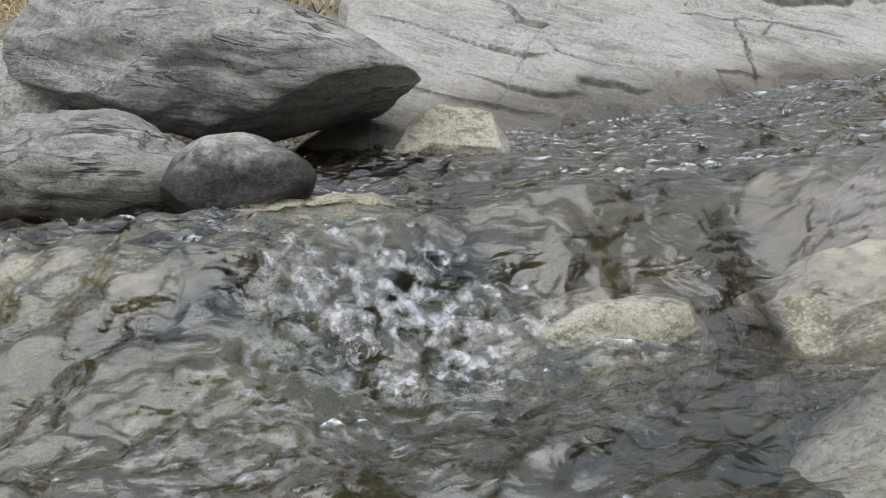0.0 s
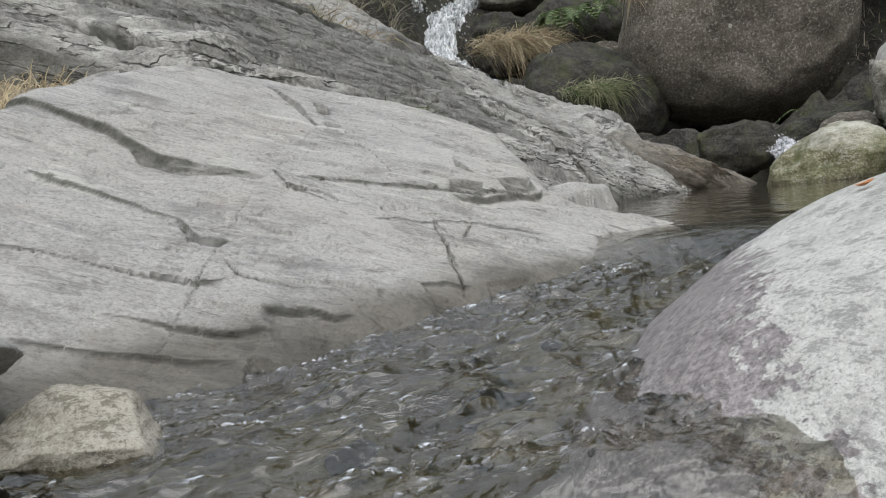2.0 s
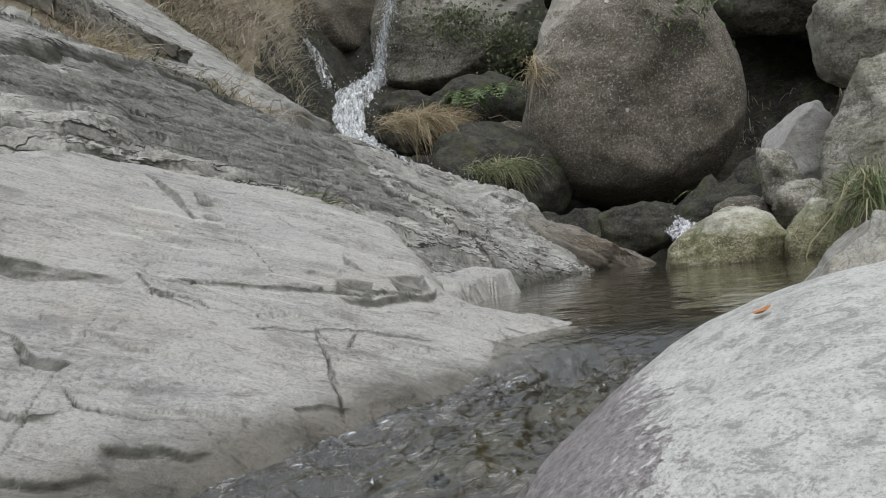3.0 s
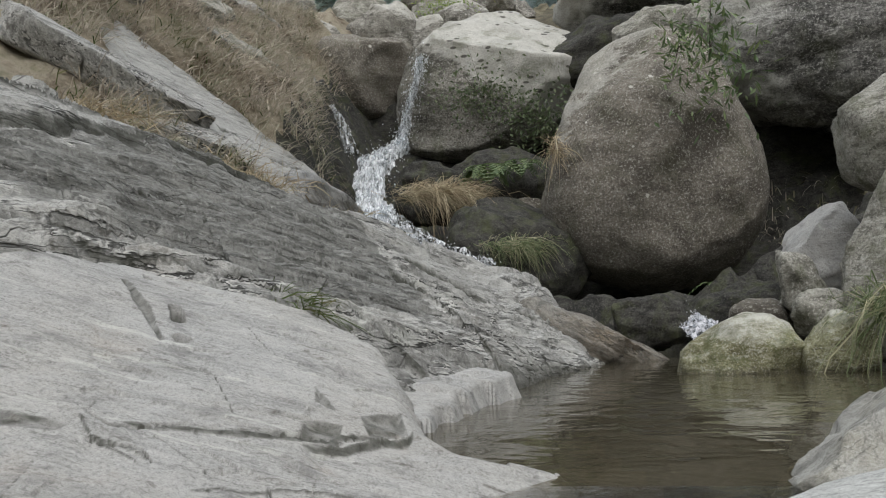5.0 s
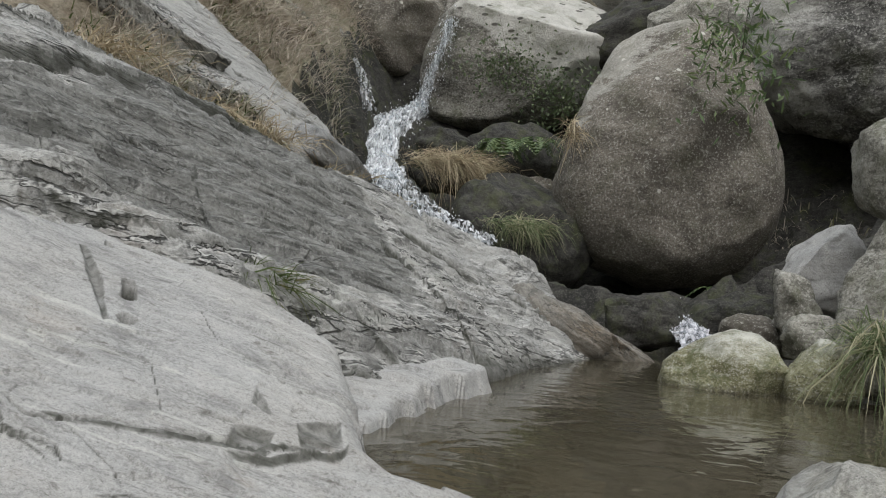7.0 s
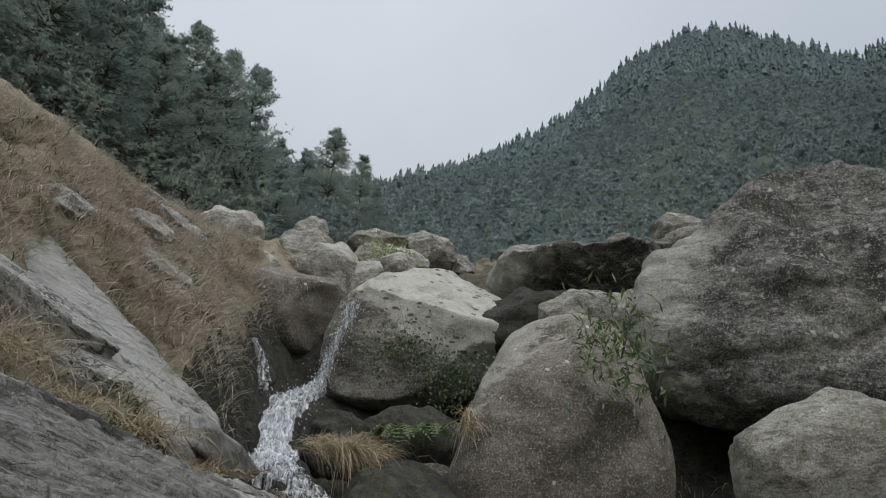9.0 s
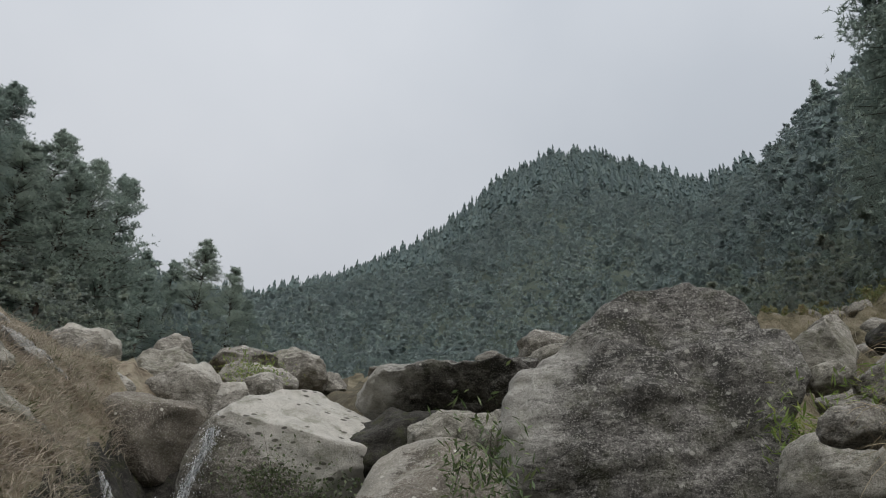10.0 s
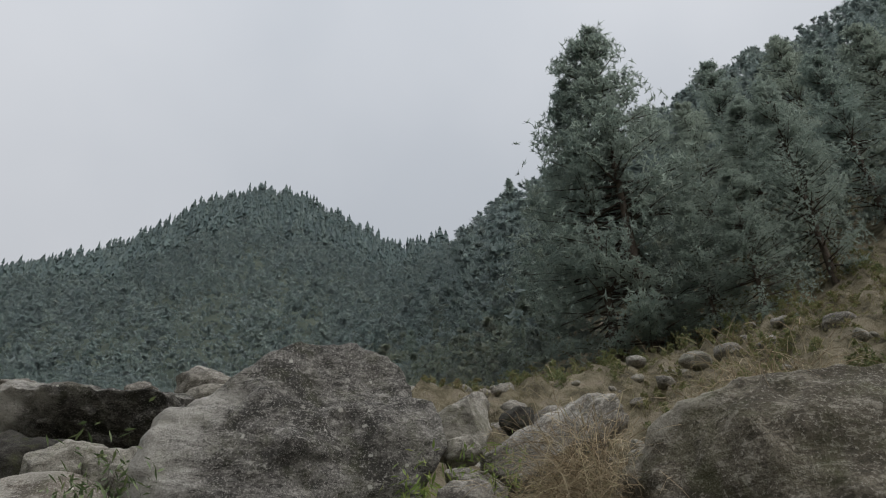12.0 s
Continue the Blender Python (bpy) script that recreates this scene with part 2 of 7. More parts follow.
    # soil in the cracks, and painted shade on ledges, dents and undercut rims
    soil = n.math("MULTIPLY", seam_shade.outputs["Fac"], n.ramp(n.noise(flat, 16 * scale, 4), [(0.25, 1.0), (0.75, 0.55)]))
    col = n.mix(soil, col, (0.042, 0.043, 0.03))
    rough = 0.85
    if wet_at is not None:
        z = n.math("ADD", position_z(n), n.math("MULTIPLY", n.noise(flat, 7, 4), 0.07))
        wet = n.node("ShaderNodeMapRange", Value=z)
        wet.inputs[1].default_value, wet.inputs[2].default_value = wet_at[0], wet_at[1]
        wet.inputs[3].default_value, wet.inputs[4].default_value = 1.0, 0.0
        wet = wet.outputs[0]
        col = n.mix(wet, col, n.mix(1.0, col, (0.42, 0.40, 0.36), "MULTIPLY"))
        rough = n.math("SUBTRACT", 0.85, n.math("MULTIPLY", wet, 0.5))
    chip = n.cells(stretched(n, off.outputs[0], (5 * scale, 11 * scale, 11 * scale)), 1.0)
    h = n.math("ADD", n.math("MULTIPLY", layers, 0.5 * band), n.math("MULTIPLY", thin, 0.35 * contrast * band))
    h = n.math("ADD", h, n.math("MULTIPLY", chip, 0.28))
    grain = n.noise(stretched(n, lay, (1.0, 2.0, 3.0)), 120 * scale, 4, 0.65)
    col = n.mix(n.ramp(grain, [(0.38, 0.45), (0.45, 0.0)]), col, tuple(0.45 * c for c in dark))
    h = n.math("ADD", h, n.math("MULTIPLY", fine, 0.45))
    h = n.math("ADD", h, n.math("MULTIPLY", grain, 0.15))
    h = n.math("SUBTRACT", h, n.math("MULTIPLY", hair, 0.5))
    h = n.math("SUBTRACT", h, n.math("MULTIPLY", cuts, 0.35))
    nor = n.bump(h, 0.9, 0.03 / scale)
    n.surface(col, rough, nor, 0.3)
    return n.mat


def granite(name, base, dark, pale, spot=0.6, moss=0.0, scale=1.0, pits=0.0, wet_at=None, cap=None, damp_shade=(0.38, 0.36, 0.33), ragged=0.05, side=None, patchy=1.0):
    """Weathered boulder: dark lichen film with pale round lichen spots, mossy stains and a rough grain; cap: a paler
    side, worn rock with sky light painted in.
    """
    n = Nodes(name)
    flat = n.coords((1, 1, 1))
    info = n.t.nodes.new("ShaderNodeObjectInfo")
    shift = n.t.nodes.new("ShaderNodeVectorMath")
    shift.operation = "ADD"
    n.t.links.new(flat, shift.inputs[0])
    rnd = n.math("MULTIPLY", info.outputs["Random"], 37.0)
    n.t.links.new(rnd, shift.inputs[1])
    flat = shift.outputs[0]
    big = n.noise(flat, 1.1 * scale, 9, 0.68, 0.6)
    mid = n.noise(flat, 4.5 * scale, 6, 0.65, 0.3)
    fine = n.noise(flat, 34 * scale, 6, 0.72)
    grit = n.noise(flat, 95 * scale, 3, 0.6)
    flow = n.t.nodes.new("ShaderNodeMapping")
    n.t.links.new(flat, flow.inputs["Vector"])
    flow.inputs["Scale"].default_value = (1.0, 1.0, 2.4)
    flow.inputs["Rotation"].default_value = (0.2, 0.25, 0.0)
    patch = n.noise(flow.outputs["Vector"], 5 * scale, 9, 0.75, 0.5)
    col = n.mix(n.ramp(big, [(0.42, 0.0), (0.5, 0.75), (0.68, 1.0)]), dark, base)
    col = n.mix(n.ramp(patch, [(0.43, 0.8 * patchy), (0.47, 0.0)]), col, tuple(0.6 * c for c in dark))
    col = n.mix(n.ramp(patch, [(0.55, 0.0), (0.59, 0.5 * patchy)]), col, pale)
    col = n.mix(n.ramp(mid, [(0.34, 0.4), (0.5, 0.0)]), col, tuple(0.55 * c for c in dark))
    col = n.mix(n.ramp(fine, [(0.41, 0.6), (0.46, 0.0)]), col, tuple(0.5 * c for c in dark))
    col = n.mix(n.ramp(fine, [(0.56, 0.0), (0.6, 0.6)]), col, pale)
    col = n.mix(n.ramp(grit, [(0.37, 0.35), (0.44, 0.0)]), col, tuple(0.45 * c for c in dark))
    # paler towards one way: bleached rock, plus sky light put into the colour
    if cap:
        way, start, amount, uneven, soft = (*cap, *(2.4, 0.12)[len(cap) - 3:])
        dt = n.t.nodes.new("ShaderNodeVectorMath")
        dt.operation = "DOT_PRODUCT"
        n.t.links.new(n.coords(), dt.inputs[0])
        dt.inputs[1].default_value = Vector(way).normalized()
        edge_noise = n.math("MULTIPLY", n.math("SUBTRACT", n.noise(flow.outputs["Vector"], 1.8 * scale, 10, 0.78, 0.3), 0.5), uneven)
        bare = n.ramp(n.math("SUBTRACT", n.math("ADD", dt.outputs["Value"], edge_noise), start), [(0.0, 0.0), (soft, amount)])
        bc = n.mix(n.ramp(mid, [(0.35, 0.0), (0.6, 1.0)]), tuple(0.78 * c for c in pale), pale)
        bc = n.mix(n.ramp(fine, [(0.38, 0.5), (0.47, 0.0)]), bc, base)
        # pits are dark spots in the colour, without depth
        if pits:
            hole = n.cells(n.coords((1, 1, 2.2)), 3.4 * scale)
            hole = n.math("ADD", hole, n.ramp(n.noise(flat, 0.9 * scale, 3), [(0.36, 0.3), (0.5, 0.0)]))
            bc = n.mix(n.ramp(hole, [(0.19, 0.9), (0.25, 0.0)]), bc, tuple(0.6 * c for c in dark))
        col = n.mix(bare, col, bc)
    dots = n.cells(flat, 5.0 * scale)
    dn = n.noise(flat, 2.0 * scale, 4)
    dot = n.math("ADD", dots, n.math("MULTIPLY", n.noise(flat, 30 * scale, 3), 0.25))
    dot = n.math("ADD", dot, n.ramp(dn, [(0.46, 0.3), (0.6, 0.0)]))
    col = n.mix(n.ramp(dot, [(0.27, spot), (0.32, 0.0)]), col, pale)
    if moss:
        ms = n.noise(flat, 2.3 * scale, 7, 0.7, 0.4)
        col = n.mix(n.ramp(ms, [(0.5, 0.0), (0.66, moss)]), col, (0.075, 0.085, 0.03))
    rough = 0.9
    if wet_at is not None:
        height = position_z(n)
        if side:
            geo = n.t.nodes.new("ShaderNodeNewGeometry")
            dt = n.t.nodes.new("ShaderNodeVectorMath")
            dt.operation = "DOT_PRODUCT"
            n.t.links.new(geo.outputs["Position"], dt.inputs[0])
            dt.inputs[1].default_value = side
            height = dt.outputs["Value"]
        splash = n.math("ADD", n.math("MULTIPLY", n.noise(n.coords(), 62, 3, 0.6), 0.6), n.math("MULTIPLY", n.noise(n.coords(), 12, 4, 0.6), 0.4))
        z = n.math("ADD", height, n.math("MULTIPLY", n.math("SUBTRACT", splash, 0.5), 4 * ragged))
        wet = n.node("ShaderNodeMapRange", Value=z)
        wet.inputs[1].default_value, wet.inputs[2].default_value = wet_at[0], wet_at[1]
        wet.inputs[3].default_value, wet.inputs[4].default_value = 1.0, 0.0
        # the tint of the wet band; a very dark one also paints shade
        beaded = n.ramp(n.noise(n.coords(), 130, 3, 0.7), [(0.36, tuple(0.7 * c for c in damp_shade)), (0.5, damp_shade), (0.64, tuple(min(1.0, 1.35 * c) for c in damp_shade))])
        col = n.mix(wet.outputs[0], col, n.mix(1.0, col, beaded, "MULTIPLY"))
        rough = n.math("SUBTRACT", 0.9, n.math("MULTIPLY", wet.outputs[0], 0.55))
    h = n.math("ADD", n.math("MULTIPLY", mid, 0.7), n.math("MULTIPLY", fine, 0.55))
    h = n.math("ADD", h, n.math("MULTIPLY", patch, 0.5))
    nor = n.bump(h, 0.9, 0.035 / scale)
    n.surface(col, rough, nor, 0.3)
    return n.mat


def plain(name, stops, scale=6.0, rough=0.9, bump=0.4, dist=0.01, spec=0.25, by="noise", sheer=0.0):
    """A rough mottled surface; by: noise, or island for blades and leaves."""
    n = Nodes(name)
    if by == "island":
        geo = n.t.nodes.new("ShaderNodeNewGeometry")
        fac = geo.outputs["Random Per Island"]
    elif by == "patch":
        geo = n.t.nodes.new("ShaderNodeNewGeometry")
        fac = n.math("ADD", n.math("MULTIPLY", geo.outputs["Random Per Island"], 0.45), n.math("MULTIPLY", n.math("SUBTRACT", n.noise(n.coords(), scale, 4, 0.6), 0.22), 1.0))
    elif by == "object":
        info = n.t.nodes.new("ShaderNodeObjectInfo")
        fac = n.math("ADD", n.math("MULTIPLY", n.noise(n.coords(), scale, 5, 0.65), 0.7), n.math("MULTIPLY", info.outputs["Random"], 0.35))
    else:
        fac = n.noise(n.coords(), scale, 8, 0.65, 0.2)
    col = n.ramp(fac, stops)
    nor = n.bump(n.noise(n.coords(), scale * 5, 6, 0.7), bump, dist) if bump else None
    b = n.surface(col, rough, nor, spec)
    if sheer:
        tr = n.node("ShaderNodeBsdfTranslucent", Color=col)
        mx = n.node("ShaderNodeMixShader", Fac=sheer)
        n.t.links.new(b.outputs[0], mx.inputs[1])
        n.t.links.new(tr.outputs[0], mx.inputs[2])
        n.t.links.new(mx.outputs[0], n.out.inputs["Surface"])
    return n.mat


def water(name, tint, ripple, scale, murk, murk_col, stretch=(1, 1, 1), ior=1.4, froth=0.0, gloss=0.04):
    """Clear water: Fresnel gloss over a tinted see-through body, with a share of murk and of pale streaks: fine bubbles
    and painted sky reflection.
    """
    n = Nodes(name)
    v = n.coords(stretch, which="Object")
    h = n.math("ADD", n.noise(v, scale, 2, 0.5, 0.8), n.math("MULTIPLY", n.noise(v, scale * 2.7, 2, 0.5, 0.8), 0.3))
    nor = n.bump(h, 1.0, ripple)
    gl = n.node("ShaderNodeBsdfGlossy", Color=(1, 1, 1, 1), Roughness=gloss, Normal=nor)
    tr = n.node("ShaderNodeBsdfTransparent", Color=(*tint, 1))
    mu = n.node("ShaderNodeBsdfDiffuse", Color=(*murk_col, 1))
    fac = murk
    # pale streaks: bubbles, and sky reflection painted into the body
    if froth:
        b = n.noise(n.coords((1.0, 1.7, 1.0)), 16, 7, 0.7, 1.2)
        fac = n.math("ADD", n.ramp(b, [(0.56, 0.0), (0.72, froth)]), murk)
    body = n.node("ShaderNodeMixShader", Fac=fac)
    n.t.links.new(tr.outputs[0], body.inputs[1])
    n.t.links.new(mu.outputs[0], body.inputs[2])
    fr = n.node("ShaderNodeFresnel", IOR=ior, Normal=nor)
    mx = n.node("ShaderNodeMixShader", Fac=fr.outputs[0])
    n.t.links.new(body.outputs[0], mx.inputs[1])
    n.t.links.new(gl.outputs[0], mx.inputs[2])
    n.t.links.new(mx.outputs[0], n.out.inputs["Surface"])
    return n.mat


def foam(name, cover, scale, stretch, fade=None, swirl=0.8, white=(0.8, 0.82, 0.84), dense=1.0):
    """White water: broken streaks of bubbles with gaps between them; fade: thins out this far from the middle."""
    n = Nodes(name)
    v = n.coords(stretch)
    a = n.noise(v, scale, 4, 0.58, swirl)
    if fade:
        ln = n.t.nodes.new("ShaderNodeVectorMath")
        ln.operation = "LENGTH"
        n.t.links.new(n.coords(fade), ln.inputs[0])
        a = n.math("SUBTRACT", a, n.math("MULTIPLY", ln.outputs["Value"], 0.22))
    fac = n.ramp(a, [(cover - 0.06, 0.0), (cover + 0.2, dense)])
    d = n.node("ShaderNodeBsdfPrincipled", Roughness=0.75)
    d.inputs["Base Color"].default_value = (*white, 1)
    n.t.links.new(n.bump(n.noise(v, scale * 3, 3), 0.12, 0.01), d.inputs["Normal"])
    tr = n.node("ShaderNodeBsdfTransparent", Color=(0.93, 0.95, 0.96, 1))
    mx = n.node("ShaderNodeMixShader", Fac=fac)
    n.t.links.new(tr.outputs[0], mx.inputs[1])
    n.t.links.new(d.outputs[0], mx.inputs[2])
    n.t.links.new(mx.outputs[0], n.out.inputs["Surface"])
    return n.mat


DIP, STRIKE = (0.1, -0.9, 0.3), (0.93, -0.24, -0.3)
M_SLAB = schist("pale_schist", (0.46, 0.452, 0.432), (0.25, 0.247, 0.238), (0.46, 0.44, 0.405), STRIKE, DIP, 2.2, (-0.005, 0.035), 0.8, 0.45, 0.6, 0.35, 0.0, 2.0, 0.3)
M_UPPER = schist("grey_schist", (0.5, 0.49, 0.46), (0.18, 0.177, 0.166), (0.42, 0.41, 0.38), (0.84, 0.5, -0.17), (0.25, -0.8, 0.5), 1.0, (0.0, 0.08), 0.8, 0.5, 1.3, 1.1, 1.2, 3.0, 1.9)
M_DARKSCHIST = schist("weathered_schist", (0.4, 0.395, 0.38), (0.13, 0.13, 0.125), (0.42, 0.42, 0.4), (1, 0.1, -0.15), (0.15, -0.3, 1), 3.0, (-0.05, 0.02), 0.6, 0, 0.9, 0.9, 0.0)
M_DARKPLATE = schist("dark_plates", (0.36, 0.36, 0.35), (0.19, 0.19, 0.187), (0.3, 0.295, 0.28), (0.9, 0.2, -0.35), (0.3, -0.3, 0.9), 1.2, None, 0.5, 0, 0.5)
M_ANGULAR = schist("angular_grey_schist", (0.43, 0.42, 0.385), (0.2, 0.195, 0.175), (0.42, 0.385, 0.3), (0.7, -0.3, 0.5), (0.2, -0.6, 0.7), 3.5, (0.0, 0.04), 0.6, 0, 0.8, 0.7, 0.0, 1.0, 0.7)
M_BROWN = schist("brown_schist", (0.27, 0.255, 0.225), (0.1, 0.095, 0.085), (0.22, 0.17, 0.115), (0.9, 0.1, -0.3), (0.3, -0.4, 0.85), 1.6, (0.0, 0.1), 0.7)
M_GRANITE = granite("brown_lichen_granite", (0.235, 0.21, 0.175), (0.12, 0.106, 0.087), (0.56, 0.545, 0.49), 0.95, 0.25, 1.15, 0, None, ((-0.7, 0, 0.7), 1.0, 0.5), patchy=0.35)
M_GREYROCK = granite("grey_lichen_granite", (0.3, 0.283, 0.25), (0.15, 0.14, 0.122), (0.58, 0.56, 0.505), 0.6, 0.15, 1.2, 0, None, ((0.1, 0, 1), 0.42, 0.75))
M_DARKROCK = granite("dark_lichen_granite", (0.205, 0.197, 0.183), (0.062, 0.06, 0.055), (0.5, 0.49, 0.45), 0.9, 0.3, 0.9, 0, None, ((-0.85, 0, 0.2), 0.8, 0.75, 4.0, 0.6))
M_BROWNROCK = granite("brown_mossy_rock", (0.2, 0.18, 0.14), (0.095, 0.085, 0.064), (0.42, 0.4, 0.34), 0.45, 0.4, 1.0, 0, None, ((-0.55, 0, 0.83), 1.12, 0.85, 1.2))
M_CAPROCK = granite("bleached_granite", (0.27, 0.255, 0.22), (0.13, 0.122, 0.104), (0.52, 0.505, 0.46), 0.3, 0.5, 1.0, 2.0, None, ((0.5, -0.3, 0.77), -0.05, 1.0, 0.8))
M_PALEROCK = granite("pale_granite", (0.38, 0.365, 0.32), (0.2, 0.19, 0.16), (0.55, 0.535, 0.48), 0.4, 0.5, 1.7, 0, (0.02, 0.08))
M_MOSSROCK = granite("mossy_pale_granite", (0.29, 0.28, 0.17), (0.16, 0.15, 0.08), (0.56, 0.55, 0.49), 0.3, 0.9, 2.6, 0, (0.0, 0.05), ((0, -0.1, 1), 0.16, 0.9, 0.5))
# dark foot: wet stone with the shade under the overhang painted in
M_SMALLROCK = granite("river_stone", (0.42, 0.42, 0.4), (0.26, 0.26, 0.245), (0.56, 0.56, 0.53), 0.2, 0.05, 7.0, 0, (-0.05, -0.025), None, (0.14, 0.135, 0.13), 0.02)
M_RIGHTROCK = granite("smooth_pale_granite", (0.6, 0.6, 0.57), (0.5, 0.5, 0.475), (0.7, 0.7, 0.67), 0.2, 0.0, 6.0, 0, (-0.036, -0.028), None, (0.56, 0.515, 0.545), 0.09, (0.79, -0.61, 0.0))
M_SUNKEN = granite("sunken_pale_stone", (0.46, 0.43, 0.37), (0.28, 0.26, 0.2), (0.56, 0.54, 0.48), 0.2, 0.15, 7.0)
# pale enough to paint the sky's reflection from below the water
M_REFLECTBED = granite("pale_reflection_bed", (0.62, 0.61, 0.59), (0.5, 0.49, 0.46), (0.7, 0.69, 0.66), 0.1, 0.0, 5.0)
# near-black: wet rock by the falls, and the hollows' shade put into colour
M_WETSHADEROCK = granite("wet_shade_dark_rock", (0.06, 0.057, 0.05), (0.028, 0.027, 0.024), (0.12, 0.115, 0.1), 0.2, 0.5, 1.6)
M_OCHRE = granite("ochre_stone", (0.38, 0.35, 0.26), (0.22, 0.2, 0.13), (0.48, 0.45, 0.37), 0.1, 0.2, 9.0)
M_BED = plain("stream_bed", [(0.3, (0.035, 0.03, 0.016)), (0.45, (0.065, 0.056, 0.028)), (0.55, (0.12, 0.108, 0.05)), (0.68, (0.2, 0.175, 0.105))], 6, 0.7, 0.8, 0.03)
M_STONE = plain("wet_stones", [(0.25, (0.05, 0.042, 0.028)), (0.5, (0.12, 0.1, 0.06)), (0.75, (0.28, 0.255, 0.2))], 14, 0.5, 0.5, 0.006, 0.4, "object")
M_WOODFLOOR = plain("forest_floor", [(0.3, (0.045, 0.06, 0.05)), (0.5, (0.07, 0.09, 0.07)), (0.7, (0.1, 0.115, 0.085))], 0.12, 0.95, 0.8, 0.5)
M_SOIL = plain("hill_soil", [(0.3, (0.05, 0.045, 0.032)), (0.5, (0.12, 0.105, 0.072)), (0.7, (0.2, 0.175, 0.12))], 1.3, 0.95, 0.8, 0.15)
M_MEADOW = plain("rough_meadow", [(0.3, (0.05, 0.045, 0.03)), (0.45, (0.16, 0.14, 0.09)), (0.55, (0.25, 0.22, 0.15)), (0.68, (0.3, 0.26, 0.2))], 1.2, 0.95, 1.0, 0.2)
M_SCRUB = plain("scrub_leaves", [(0.05, (0.12, 0.15, 0.08)), (0.4, (0.18, 0.22, 0.1)), (0.6, (0.3, 0.29, 0.14)), (0.85, (0.28, 0.22, 0.15))], 0.25, 0.7, 0, 0, 0.2, "patch", 0.4)
M_STRAW = plain("bleached_straw", [(0.0, (0.4, 0.32, 0.2)), (0.4, (0.62, 0.52, 0.35)), (1.0, (0.74, 0.65, 0.47))], 1, 0.8, 0, 0, 0.2, "island", 0.3)
M_HILLGRASS = plain("hillside_grass", [(0.05, (0.12, 0.1, 0.08)), (0.3, (0.36, 0.31, 0.26)), (0.5, (0.58, 0.51, 0.42)), (0.65, (0.4, 0.38, 0.29)), (0.95, (0.23, 0.24, 0.15))], 0.9, 0.8, 0, 0, 0.2, "patch", 0.3)
M_THATCH = plain("matted_dry_grass", [(0.3, (0.07, 0.058, 0.04)), (0.45, (0.26, 0.215, 0.155)), (0.55, (0.4, 0.35, 0.265)), (0.68, (0.25, 0.235, 0.15))], 2.2, 0.95, 1.0, 0.12)
M_DRYGRASS = plain("dry_grass", [(0.0, (0.24, 0.185, 0.12)), (0.45, (0.42, 0.345, 0.23)), (0.8, (0.56, 0.48, 0.34)), (1.0, (0.32, 0.3, 0.17))], 1, 0.8, 0, 0, 0.2, "island", 0.25)
M_GREENGRASS = plain("green_grass", [(0.0, (0.05, 0.075, 0.02)), (0.6, (0.1, 0.13, 0.04)), (1.0, (0.22, 0.2, 0.09))], 1, 0.7, 0, 0, 0.3, "island", 0.25)
M_SLOPEGRASS = plain("slope_grass", [(0.05, (0.14, 0.13, 0.08)), (0.4, (0.27, 0.24, 0.16)), (0.6, (0.3, 0.29, 0.15)), (0.85, (0.38, 0.33, 0.23))], 0.5, 0.8, 0, 0, 0.2, "patch", 0.3)
M_POOLGRASS = plain("sedge_blades", [(0.0, (0.1, 0.14, 0.06)), (0.5, (0.2, 0.24, 0.12)), (0.8, (0.4, 0.38, 0.24)), (1.0, (0.5, 0.46, 0.32))], 1, 0.6, 0, 0, 0.3, "island", 0.3)
M_CREEPER = plain("creeper_leaves", [(0.0, (0.08, 0.11, 0.055)), (0.6, (0.13, 0.165, 0.085)), (1.0, (0.19, 0.22, 0.12))], 1, 0.5, 0, 0, 0.3, "island", 0.3)
M_LEAF = plain("leaves", [(0.0, (0.09, 0.14, 0.06)), (0.6, (0.15, 0.21, 0.09)), (1.0, (0.24, 0.29, 0.13))], 1, 0.5, 0, 0, 0.4, "island", 0.3)
M_SHOOT = plain("bright_leaves", [(0.0, (0.16, 0.24, 0.06)), (0.6, (0.26, 0.36, 0.1)), (1.0, (0.4, 0.42, 0.14))], 1, 0.5, 0, 0, 0.3, "island", 0.4)
M_ORANGE = plain("fallen_leaf", [(0.3, (0.36, 0.14, 0.05)), (0.7, (0.46, 0.22, 0.09))], 60, 0.6, 0, 0)
